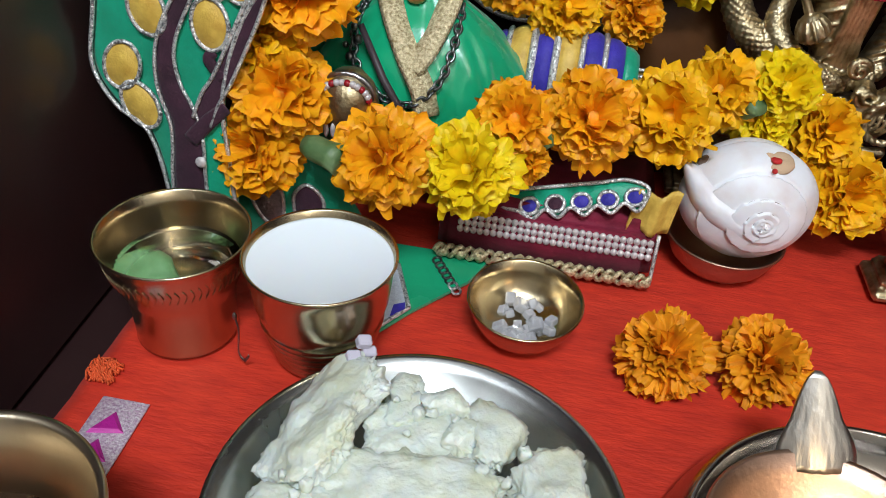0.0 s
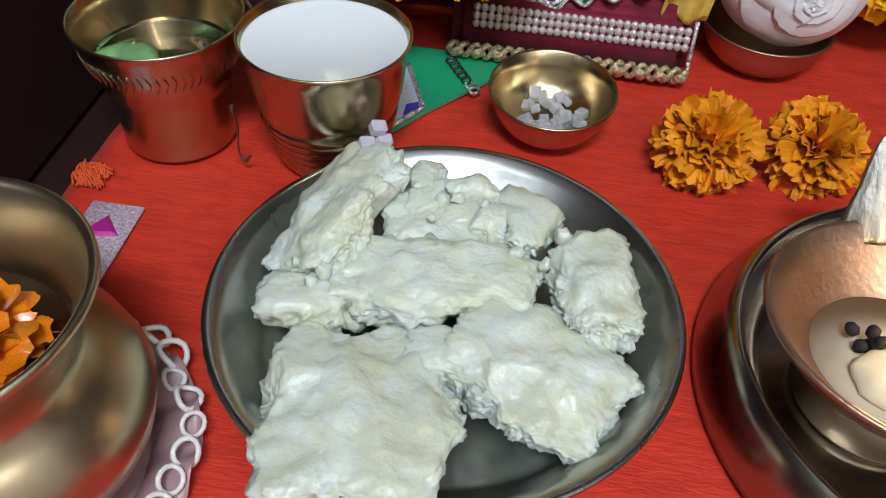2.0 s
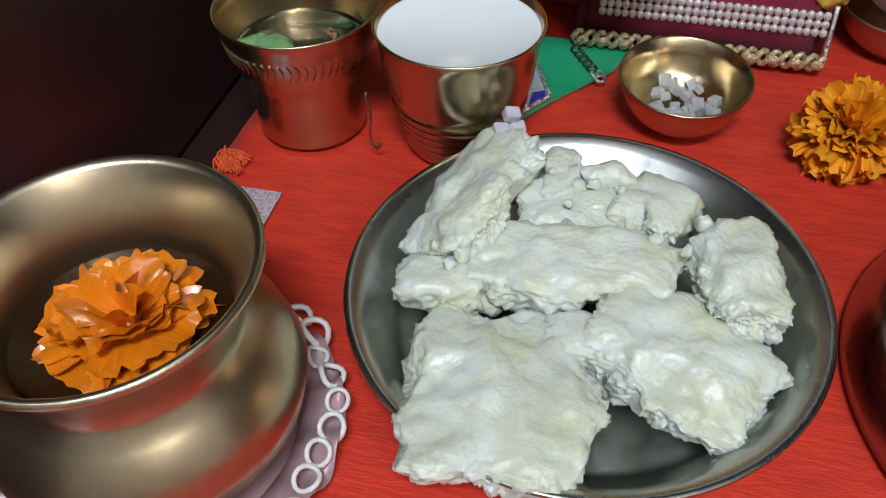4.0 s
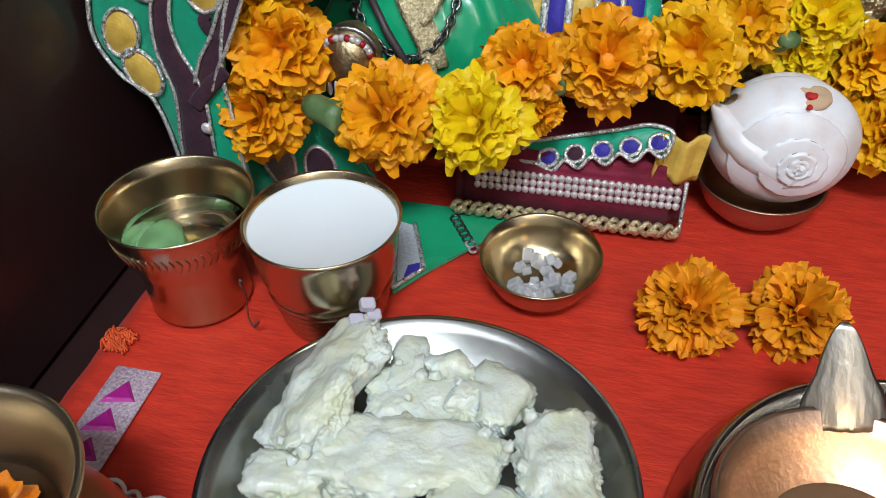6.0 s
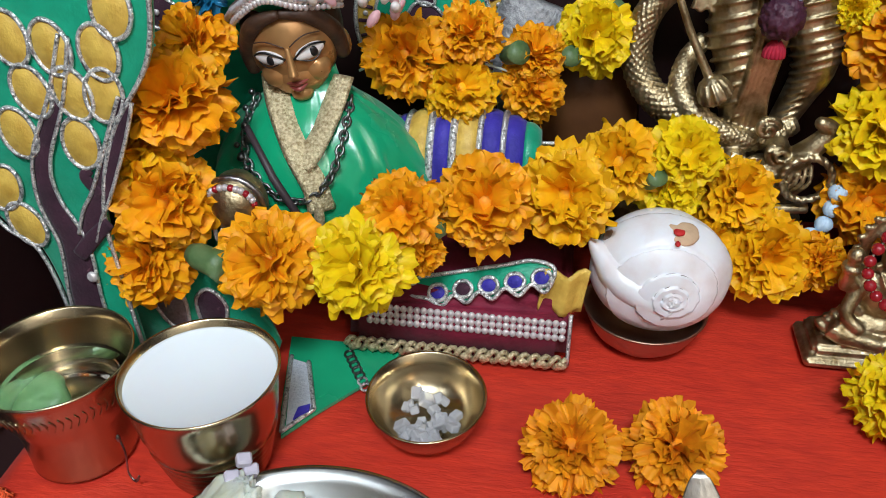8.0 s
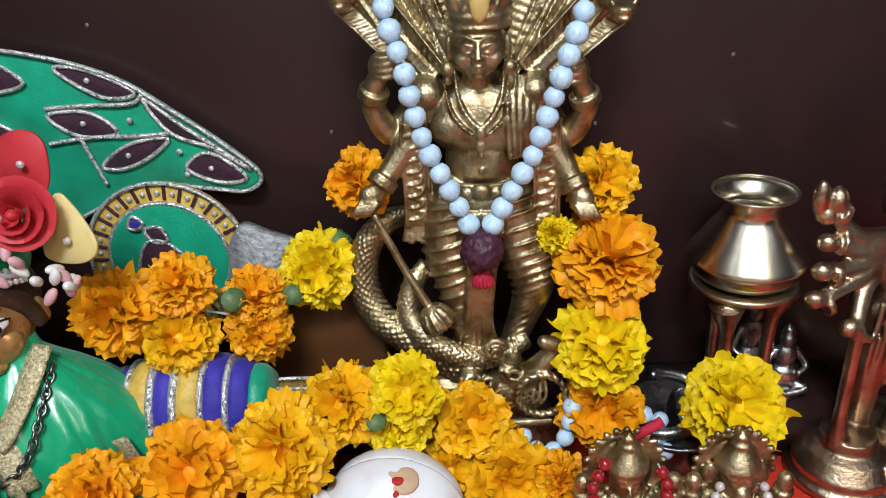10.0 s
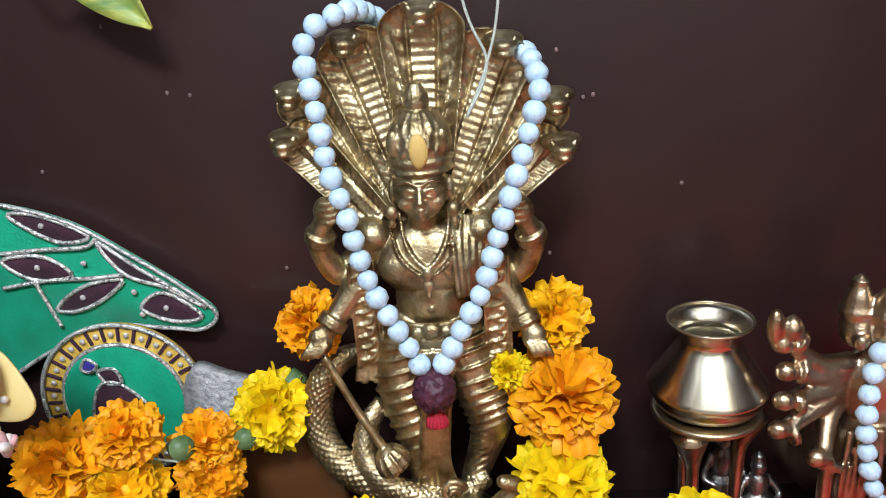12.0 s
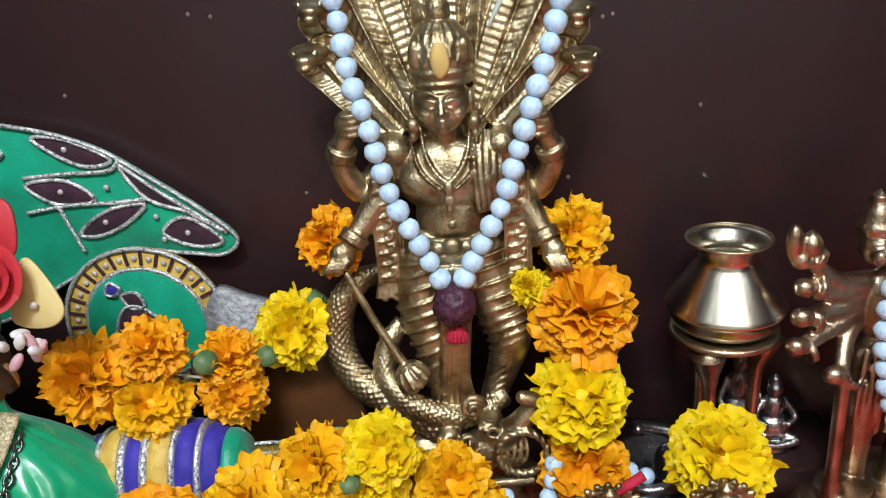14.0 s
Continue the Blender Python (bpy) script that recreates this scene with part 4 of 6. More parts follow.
part("fold", sheet([(p.x, p.y) for p in spline([(-0.040, 0.001, 0), (-0.045, 0.10, 0), (-0.01, 0.135, 0), (0.016, 0.128, 0), (0.024, 0.10, 0), (0.024, 0.001, 0)], 6, True)], 0.008, 0.006), mat("brown_satin", (0.13, 0.05, 0.015), 0.4, col2=(0.08, 0.03, 0.01), scale=30, bump=0.3, bscale=120), tail)

# leafy panel at the doll's other side, leaning back
PL = Matrix.Translation((-0.184, 0.3115, 0.0)) @ Matrix(((1, 0, 0, 0), (0, 1, 0.18, -0.008), (0, 0, 1, 0), (0, 0, 0, 1)))
leafy = thing("leaf_panel", PL.translation, "green silk panel embroidered with a plum tree and yellow leaves", "wall hanging")
ML = Matrix.Translation(-PL.translation) @ PL
lo = lambda pts: [(a + 0.20, b) for a, b in pts]
OUTL = lo([(-0.219, 0.002), (-0.219, 0.035), (-0.226, 0.068), (-0.241, 0.080), (-0.250, 0.098), (-0.246, 0.122), (-0.240, 0.150), (-0.228, 0.185), (-0.205, 0.215), (-0.175, 0.225), (-0.150, 0.205), (-0.152, 0.165), (-0.176, 0.128), (-0.188, 0.09), (-0.186, 0.05), (-0.186, 0.002)])
part("panel", sheet([(p.x, p.y) for p in spline([(a, b, 0) for a, b in OUTL], 6, True)], 0.0024), M_GREENF, leafy, at=ML)
spots = []
for x, z, tilt in ((-0.2204, 0.127, 0.2), (-0.2354, 0.100, -0.4), (-0.2287, 0.082, 0.5), (-0.1914, 0.124, 0.0), (-0.1758, 0.146, -0.2), (-0.165, 0.181, -0.1), (-0.174, 0.164, 0.1), (-0.190, 0.146, 0.3), (-0.195, 0.165, 0.2), (-0.209, 0.146, 0.3), (-0.213, 0.168, 0.1)):
    spots.append(([(x + 0.20 + 0.0085 * math.cos(a) * math.cos(tilt) - 0.0115 * math.sin(a) * math.sin(tilt), z + 0.0115 * math.sin(a) * math.cos(tilt) + 0.0085 * math.cos(a) * math.sin(tilt)) for a in (k * math.pi / 4 for k in range(8))], M_YEL))
embroidery(leafy, ML, spots, [(OUTL, True)], [((sum(p[0] for p in o) / 8), (sum(p[1] for p in o) / 8) - 0.001) for o, _ in spots])
for k, (line, r) in enumerate(((((-0.205, 0.012), (-0.208, 0.042), (-0.207, 0.073), (-0.2137, 0.095), (-0.2122, 0.1156), (-0.198, 0.1437), (-0.188, 0.170)), [0.0095, 0.0085, 0.007, 0.0045, 0.0035, 0.002]), (((-0.1985, 0.078), (-0.1935, 0.090), (-0.1866, 0.101), (-0.1735, 0.128), (-0.166, 0.145)), [0.0045, 0.0045, 0.0042, 0.004, 0.003]),
                              (((-0.187, 0.1), (-0.193, 0.108), (-0.190, 0.112)), [0.003, 0.003, 0.002]), (((-0.205, 0.068), (-0.196, 0.078), (-0.186, 0.087)), [0.004, 0.0038, 0.003]))):
    pts = spline([(a + 0.20, -0.003, b) for a, b in line], 6)
    rs = [float(np.interp(i / (len(pts) - 1), np.linspace(0, 1, len(r)), r)) for i in range(len(pts))]
    bm = tube(bmesh.new(), pts, rs, 8)
    for v in bm.verts:
        v.co.y = -0.003 + (v.co.y + 0.003) * 0.25
    b = part("branch", bm, M_PLUM, leafy, "plum velvet branch", at=ML @ Matrix.Translation((0, -0.0006 * k, 0)))
    for s in (-1, 1) if k < 2 else ():
        side = []
        for i, p in enumerate(pts):
            d = (pts[min(i + 1, len(pts) - 1)] - pts[max(i - 1, 0)]).normalized()
            side.append(p + Vector((d.z, 0, -d.x)) * s * rs[i] + Vector((0, -0.0012, 0)))
        part("branch_cord", tube(bmesh.new(), side, 0.0010, 6), M_CORD, b)
part("pearl", ball(bmesh.new(), (0.0, -0.0065, 0.058), (0.0028, 0.0018, 0.0028), 12), M_STONE, leafy, "round glass pearl", at=ML)
# second green panel, upright behind the doll's shoulder
back_panel = thing("throne_panel", (-0.165, 0.418, 0.0), "green silk throne panel with plum leaves and silver cord", "wall hanging")
OUTB = [(-0.040, 0.001), (-0.046, 0.06), (-0.050, 0.12), (-0.040, 0.170), (-0.012, 0.192), (0.018, 0.182), (0.034, 0.150), (0.036, 0.08), (0.034, 0.001)]
part("panel", sheet([(p.x, p.y) for p in spline([(a, b, 0) for a, b in OUTB], 6, True)], 0.0024), M_GREENF, back_panel)
embroidery(back_panel, Matrix(), [([(-0.034, 0.150), (-0.018, 0.158), (-0.004, 0.146), (-0.020, 0.140)], M_PLUM), ([(0.002, 0.170), (0.010, 0.158), (0.012, 0.132), (0.002, 0.140)], M_PLUM), ([(-0.036, 0.118), (-0.020, 0.126), (-0.004, 0.114), (-0.022, 0.108)], M_PLUM)],
           [(OUTB, True), ([(0.012, 0.132), (0.020, 0.146), (0.030, 0.142), (0.026, 0.130)], False)], [(-0.020, 0.149), (0.006, 0.152), (-0.022, 0.117)])
# paisley ornament low on the panel
orn = thing("paisley_ornament", (-0.158, 0.326, 0.0), "silver and blue paisley ornament on green cloth", "ornament")
part("cloth", sheet([(p.x, p.y) for p in spline([(-0.030, 0.002, 0), (-0.026, 0.045, 0), (-0.008, 0.060, 0), (0.03, 0.050, 0), (0.05, 0.002, 0)], 5, True)], 0.003), M_GREENF, orn)
embroidery(orn, Matrix(), [([(-0.019, 0.044), (-0.014, 0.051), (-0.008, 0.046), (-0.012, 0.038)], M_BLUE), ([(-0.012, 0.036), (-0.002, 0.044), (0.006, 0.034), (0.004, 0.014), (-0.006, 0.018)], mat("grey_sequin", (0.3, 0.3, 0.3), 0.4, 0.5, scale=500, bump=0.8, bscale=700)), ([(0.012, 0.034), (0.020, 0.042), (0.028, 0.032), (0.022, 0.012), (0.014, 0.016)], M_PLUM)], [])

# skirt of the throne lying on the cloth
skirt = thing("skirt_corner", (-0.075, 0.305, 0.0), "green silk corner with a silver-edged white stripe", "cloth")
def lying(o, th, mt, name, z, label=""):
    bm = bmesh.new()
    top = [bm.verts.new((a + 0.075, b - 0.305, z + th)) for a, b in o]
    bot = [bm.verts.new((a + 0.075, b - 0.305, z)) for a, b in o]
    n = len(o)
    bm.faces.new(top)
    bm.faces.new(bot[::-1])
    for i in range(n):
        bm.faces.new((bot[i], bot[(i + 1) % n], top[(i + 1) % n], top[i]))
    bmesh.ops.recalc_face_normals(bm, faces=bm.faces)
    return part(name, bm, mt, skirt, label, smooth=False)
lying([(-0.105, 0.338), (-0.043, 0.338), (-0.0515, 0.3165), (-0.0765, 0.2855), (-0.0875, 0.2695), (-0.0930, 0.285)], 0.0018, M_GREEN, "silk", 0.0003)
lying([(-0.0985, 0.320), (-0.0905, 0.318), (-0.0785, 0.2885), (-0.0865, 0.2735)], 0.0009, M_SILVERW, "stripe", 0.0024, "pale silver-blue stripe")
lying([(-0.0845, 0.2865), (-0.0795, 0.2895), (-0.0785, 0.2845), (-0.0845, 0.2785)], 0.0009, M_BLUE, "blue_patch", 0.0036)
for a, b in (((-0.0995, 0.322), (-0.0878, 0.2712)), ((-0.0895, 0.319), (-0.0770, 0.2872)), ((-0.0878, 0.2712), (-0.0770, 0.2872))):
    part("cord", tube(bmesh.new(), [Vector((a[0] + (b[0] - a[0]) * k / 12 + 0.075, a[1] + (b[1] - a[1]) * k / 12 - 0.305, 0.0034)) for k in range(13)], 0.0012, 6), M_CORD, skirt)
for k in range(7):
    a = k / 6
    bm = tube(bmesh.new(), [Vector((0.0022 * math.cos(q), 0.0026 * math.sin(q), 0)) for q in (j * math.pi / 6 for j in range(12))], 0.0007, 6, True)
    part("sequin_ring", bm, M_CORD if k > 4 else M_CHAIN, skirt, at=(-0.0705 + 0.075 + 0.014 * a, 0.328 - 0.305 - 0.022 * a, 0.0030))

# scalloped border over the cushion's front edge
scal = thing("scalloped_border", (0.0, 0.352, 0.034), "scalloped green border with blue velvet petals and silver cord", "trim")
SC = pose(0, -0.002, 0.002, -35, -16, 0)
edge = [(-0.042, 0.004), (-0.036, 0.011)] + [(-0.030 + 0.0135 * k, 0.0115) for k in range(5)] + [(0.034, 0.006)]
for k in range(4, -1, -1):
    edge += [(-0.026 + 0.0135 * k, -0.0045), (-0.0325 + 0.0135 * k, 0.0000)]
part("band", sheet([(p.x, p.y) for p in spline([(a, b, 0) for a, b in edge], 3, True)], 0.0028), M_GREENF, scal, at=SC)
embroidery(scal, SC, [([(-0.027 + 0.0135 * k + 0.0048 * math.cos(a), 0.0025 + 0.0042 * math.sin(a)) for a in (q * math.pi / 3 for q in range(6))], M_BLUE if k != 1 else M_PLUM) for k in range(5)], [(edge, True)])
drape = thing("yellow_silk_corner", (0.036, 0.350, 0.028), "corner of crumpled yellow silk over the cushion", "cloth")
bm = bmesh.new()
g = [[bm.verts.new((-0.012 + 0.021 * u / 8 + 0.003 * v / 8, -0.003 + 0.003 * math.sin(u * 1.1) + 0.002 * v / 8, 0.023 * v / 8 + 0.0015 * math.sin(u * 0.8 + v * 0.3))) for u in range(9)] for v in range(9)]
for v in range(8):
    for u in range(8):
        bm.faces.new((g[v][u], g[v][u + 1], g[v + 1][u + 1], g[v + 1][u]))
o = part("silk", bm, M_YEL, drape)
sol = o.modifiers.new("thickness", "SOLIDIFY")
sol.thickness = 0.0012

# striped round cushion behind the garland
stripe = thing("striped_bolster", (-0.022, 0.407, 0.040), "blue velvet bolster with yellow and silver stripes", "bolster")
edges = [-0.050, -0.040, -0.036, -0.031, -0.028, -0.018, -0.014, -0.006, -0.002, 0.008, 0.011, 0.020, 0.023, 0.032, 0.040]
mats = [M_BLUE, M_CORD, M_BLUE, M_CORD, M_YEL, M_CORD, M_BLUE, M_CORD, M_YEL, M_CORD, M_BLUE, M_CORD, M_BLUE, M_GREENF]
for a, b, mt in zip(edges, edges[1:], mats):
    prof = []
    for k in range(5):
        x = a + (b - a) * k / 4
        prof.append((0.034 * math.sqrt(max(0.05, 1 - (x / 0.056) ** 2)) + 0.0012 * math.sin(math.pi * k / 4) + (0.0012 if mt is M_CORD else 0), x))
    part("stripe", lathe(prof, 32), mt, stripe, at=Matrix.Translation((0, 0.004, 0.031)) @ Matrix.Rotation(radians(90), 4, "Y") @ Matrix.Diagonal((1.0, 0.75, 1, 1)))
gold = thing("gold_cloth_corner", (0.026, 0.418, 0.034), "gold embroidered cloth corner with silver piping", "cloth")
bm = slab(bmesh.new(), -0.026, 0.024, -0.012, 0.020, 0.0, 0.046, 0.009, 3)
part("fold", bm, mat("gold_brocade", (0.50, 0.33, 0.07), 0.45, 0.35, col2=(0.32, 0.2, 0.04), scale=350, bump=0.8, bscale=600), gold)
for s in range(3):
    part("piping", tube(bmesh.new(), spline([(-0.024, -0.008 + 0.008 * s, 0.046), (0.0, -0.010 + 0.009 * s, 0.0475), (0.022, -0.004 + 0.008 * s, 0.044)], 5), 0.0011, 6), M_CORD, gold)

# ---- doll ----
bm = bmesh.new()
NA = 128
prof = [(0.052, 0.0), (0.056, 0.010), (0.058, 0.026), (0.0575, 0.040), (0.054, 0.052), (0.046, 0.065), (0.034, 0.077), (0.022, 0.086), (0.0155, 0.092), (0.0130, 0.100)]
prof = [(p.x, p.y) for p in spline([(a, b, 0) for a, b in prof], 8)]
rings = []
for r, z in prof:
    row = []
    for i in range(NA):
        a = 2 * math.pi * i / NA
        fold = noise.noise((math.cos(a) * 2.2, math.sin(a) * 2.2, z * 16)) + 0.6 * abs(noise.noise((math.cos(a) * 4.5 + 5, math.sin(a) * 4.5, z * 22)))
        crease = 1 - abs(math.sin(3.5 * a + 38 * z + 1.5 * noise.noise((math.cos(a) * 2, math.sin(a) * 2, z * 30))))
        fold += 0.9 * abs(noise.noise((math.cos(a) * 5.5, math.sin(a) * 5.5 + 3, z * 45)))
        f = 1 + (0.05 * math.sin(5 * a + z * 60) - 0.09 * crease ** 2 + 0.16 * fold) * min(1, 1.25 - z / 0.085)
        row.append(bm.verts.new((r * f * math.cos(a), 0.66 * r * f * math.sin(a), z)))
    rings.append(row)
for a, b in zip(rings, rings[1:]):
    for i in range(NA):
        bm.faces.new((a[i], a[(i + 1) % NA], b[(i + 1) % NA], b[i]))
bm.faces.new(rings[0][::-1])
bm.faces.new(rings[-1])


def on_dress(x, z, lift=0.0012):
    r = float(np.interp(z, [p[1] for p in prof], [p[0] for p in prof])) * 1.04
    return Vector((x, -0.66 * math.sqrt(max(0.00001, r * r - x * x)) - lift, z))


for pts, w in ((((-0.017, 0.096), (-0.011, 0.084), (0.000, 0.068), (0.010, 0.052), (0.012, 0.040)), 0.0072), (((0.017, 0.096), (0.014, 0.084), (0.008, 0.070), (0.002, 0.062)), 0.0066), (((0.050, 0.052), (0.055, 0.034), (0.054, 0.012)), 0.0045)):
    line = spline([on_dress(a, b) for a, b in pts], 5)
    tube(bm, line, w, 8, mi=1, flat=0.22)
HR = Euler((radians(6), radians(-9), radians(12))).to_matrix()
hc = Vector((-0.0065, -0.001, 0.1125))
ball(bm, hc, (0.0215, 0.0205, 0.0250), 40, HR, 2)
ball(bm, hc + HR @ Vector((0, -0.0045, -0.0115)), (0.0160, 0.0155, 0.0140), 28, HR, 2)
ball(bm, hc + HR @ Vector((0, -0.0155, -0.0205)), (0.0055, 0.0045, 0.0040), 16, HR, 2)
for s in (-1, 1):
    ball(bm, hc + HR @ Vector((s * 0.0095, -0.0130, -0.0095)), (0.0075, 0.0060, 0.0068), 18, HR, 2)
tube(bm, spline([hc + HR @ Vector(q) for q in ((0, -0.0195, 0.0050), (0, -0.0228, -0.0030), (0, -0.0243, -0.0072))], 6), [0.0014, 0.0020, 0.0028], 10, mi=2)
tube(bm, spline([hc + HR @ Vector(q) for q in ((-0.0052, -0.0185, -0.0128), (0, -0.0212, -0.0130), (0.0052, -0.0185, -0.0126))], 5), [0.0005, 0.0013, 0.0005], 8, mi=6)
tube(bm, spline([hc + HR @ Vector(q) for q in ((-0.0042, -0.0186, -0.0148), (0, -0.0212, -0.0157), (0.0042, -0.0186, -0.0146))], 5), [0.0005, 0.0015, 0.0005], 8, mi=6)
# hair swept back from a parting
ball(bm, hc + HR @ Vector((0, 0.0065, 0.0045)), (0.0250, 0.0215, 0.0255), 28, HR, 3)
for s in (-1, 1):
    tube(bm, spline([hc + HR @ Vector(q) for q in ((0, -0.0165, 0.0205), (s * 0.0125, -0.0130, 0.0165), (s * 0.0205, -0.0060, 0.0040), (s * 0.0225, -0.0020, -0.0110))], 6), [0.0020, 0.0042, 0.0050, 0.0034], 10, mi=3)
    ball(bm, hc + HR @ Vector((s * 0.0240, 0.001, -0.006)), (0.0030, 0.004, 0.0070), 12, HR, 2)
    e = hc + HR @ Vector((s * 0.0096, -0.0182, 0.0012))
    ER = HR @ Euler((0, radians(-s * 8), radians(s * 24))).to_matrix()
    ball(bm, e, (0.0076, 0.0024, 0.0036), 22, ER, 4)
    ball(bm, e + ER @ Vector((0.0014, -0.0018, -0.0002)), (0.0022, 0.0010, 0.0025), 14, ER, 5)
    tube(bm, spline([e + ER @ Vector(q) for q in ((-0.0084, 0.0002, -0.0004), (-0.0040, -0.0020, 0.0030), (0, -0.0026, 0.0040), (0.0040, -0.0020, 0.0030), (0.0084, 0.0002, 0.0002))], 4), 0.00055, 6, mi=5)
    tube(bm, spline([e + ER @ Vector(q) for q in ((-0.0080, 0.0002, -0.0006), (0, -0.0025, -0.0038), (0.0080, 0.0002, -0.0002))], 6), 0.0003, 6, mi=5)
    tube(bm, spline([e + ER @ Vector(q) for q in ((-0.0080, 0.0000, 0.0062), (0, -0.0008, 0.0086), (0.0082, 0.0010, 0.0058))], 5), 0.00035, 6, mi=3)
doll = part("dressed_doll", bm, [M_GREEN, M_GOLD, M_SKIN, M_HAIR, M_PAINTW, M_INK, mat("painted_lips", (0.30, 0.06, 0.05), 0.35)], None, at=(-0.097, 0.392, 0.034))
tagged(doll, "small gilded doll in a green satin robe with gold collar", "doll")
D = Vector((-0.097, 0.392, 0.034))

chain = thing("chain_necklace", D + Vector((0, -0.03, 0.05)), "oxidised silver chain hanging over the doll's green robe", "necklace")
LINK = finish(tube(bmesh.new(), [Vector((0.0027 * math.cos(a), 0.0018 * math.sin(a), 0)) for a in (k * math.pi / 5 for k in range(10))], 0.0008, 6, True), "link", M_CHAIN)
path = spline([on_dress(a, b, 0.003) for a, b in ((-0.026, 0.086), (-0.030, 0.074), (-0.026, 0.060), (-0.012, 0.048), (0.004, 0.046), (0.016, 0.056), (0.021, 0.070), (0.022, 0.086))], 40)
acc, k = 0.0, 0
for i in range(1, len(path)):
    acc += (path[i] - path[i - 1]).length
    if acc > 0.0036:
        acc = 0.0
        k += 1
        d = (path[i] - path[i - 1]).normalized()
        part("link", LINK, None, chain, at=Matrix.Translation(path[i] - Vector((0, -0.03, 0.05))) @ d.to_track_quat("X", "Z").to_matrix().to_4x4() @ pose(0, 0, 0, 90 * (k % 2) + 20))
part("tag", ball(bmesh.new(), (0, 0, 0), (0.0028, 0.0014, 0.0085), 14), M_GOLD, chain, "small gilt tag", at=on_dress(0.011, 0.038, 0.003) - Vector((0, -0.03, 0.05)))
for k in range(9):
    p = on_dress(-0.030 + 0.004 * math.sin(k * 2.1), 0.086 - 0.004 * k, 0.004)
    part("charm", ball(bmesh.new(), (0, 0, 0), random.uniform(0.0015, 0.0026), 10), M_CHAIN, chain, "round silver charm", at=p - Vector((0, -0.03, 0.05)))
bm = tube(bmesh.new(), [Vector((-0.024, -0.032, 0.080)), Vector((-0.010, -0.042, 0.058)), Vector((0.010, -0.052, 0.032))], [0.0016, 0.0020, 0.0020], 10)
tagged(part("flute", bm, mat("dark_stick", (0.05, 0.035, 0.04), 0.5), None, at=D), "thin dark wooden flute leaning on the doll", "flute")
orb = thing("jewelled_orb", (-0.120, 0.336, 0.060), "brass orb set with red and clear stones", "ornament")
part("body", lathe([(0.0, 0.008), (0.007, 0.009), (0.012, 0.014), (0.0138, 0.022), (0.0138, 0.028), (0.012, 0.034), (0.007, 0.040), (0.0, 0.042)], 32), M_IDOL, orb)
part("rim", tube(bmesh.new(), [Vector((0.0142 * math.cos(a), -0.004, 0.027 + 0.0142 * math.sin(a))) for a in (k * math.pi / 12 for k in range(24))], 0.0016, 8, True), M_SILVER, orb, "beaded silver rim")
for k in range(14):
    a = math.pi * (k + 0.5) / 14
    part("stone", ball(bmesh.new(), (0, 0, 0), 0.0018, 8), M_REDB if k % 3 == 0 else M_STONE, orb, "red stone" if k % 3 == 0 else "clear stone", at=(0.0118 * math.cos(a), -0.0085, 0.030 + 0.0085 * math.sin(a)))
for k in range(6):
    part("bar", ball(bmesh.new(), (0, 0, 0), (0.0014, 0.0014, 0.0040), 8), M_STONE, orb, at=(-0.0085 + k * 0.0034, -0.0120, 0.0145))
part("shaft", tube(bmesh.new(), [Vector((0, 0.004, 0.012)), Vector((0.004, 0.012, -0.020))], 0.003, 8), M_BRASSD, orb)

# headdress
head = thing("flower_headdress", D + Vector((-0.009, -0.005, 0.132)), "headdress of fabric roses, organza leaves and rhinestones", "headdress")
H = D + Vector((-0.009, -0.005, 0.132))
for r in range(3):
    line = spline([(-0.0270, 0.001, -0.014 + 0.0028 * r), (-0.017, -0.013, -0.004 + 0.0028 * r), (-0.001, -0.0190, 0.006 + 0.0028 * r), (0.014, -0.0130, 0.002 + 0.0028 * r), (0.0285, 0.002, -0.001 + 0.0028 * r)], 8)
    for p in line[::1]:
        part("rhinestone", STUD, None, head, at=p)
bm = bmesh.new()
tube(bm, spline([(-0.0270, 0.003, -0.011), (-0.017, -0.011, -0.001), (-0.001, -0.0170, 0.009), (0.014, -0.0110, 0.005), (0.0285, 0.004, 0.002)], 8), 0.0046, 8, flat=0.4)
part("band", bm, M_SILVERW, head, "silver glitter band")
part("cap", ball(bmesh.new(), (0, 0.010, 0.006), (0.027, 0.022, 0.020), 20), M_GREEN, head)


def rose_bm(seed, n=(5, 5, 4, 3)):
    rnd = random.Random(seed)
    bm = bmesh.new()
    for k, cnt in enumerate(n):
        f = k / (len(n) - 1)
        R, e = 1.0 - 0.62 * f, radians(25 + 55 * f)
        for i in range(cnt):
            a0 = 2 * math.pi * (i + 0.4 * k) / cnt + rnd.uniform(-0.15, 0.15)
            span = math.pi / cnt * 1.5
            rows = []
            for s in range(5):
                v = s / 4
                row = []
                for q in range(7):
                    u = q / 3 - 1
                    rad = R * (0.25 + 0.75 * math.sin(v * 1.5)) * math.cos(e) ** 0.35 + 0.10 * v ** 4
                    zz = math.sin(e) * v * 0.85 * (1 - 0.22 * u * u * v) + 0.10 * f - (0.10 * v ** 5)
                    row.append(bm.verts.new((rad * math.cos(a0 + u * span * (0.5 + 0.5 * v)), rad * math.sin(a0 + u * span * (0.5 + 0.5 * v)), zz)))
                rows.append(row)
            for r0, r1 in zip(rows, rows[1:]):
                for q in range(6):
                    bm.faces.new((r0[q], r0[q + 1], r1[q + 1], r1[q]))
    ball(bm, (0, 0, 0.4), (0.2, 0.2, 0.4), 10)
    return bm


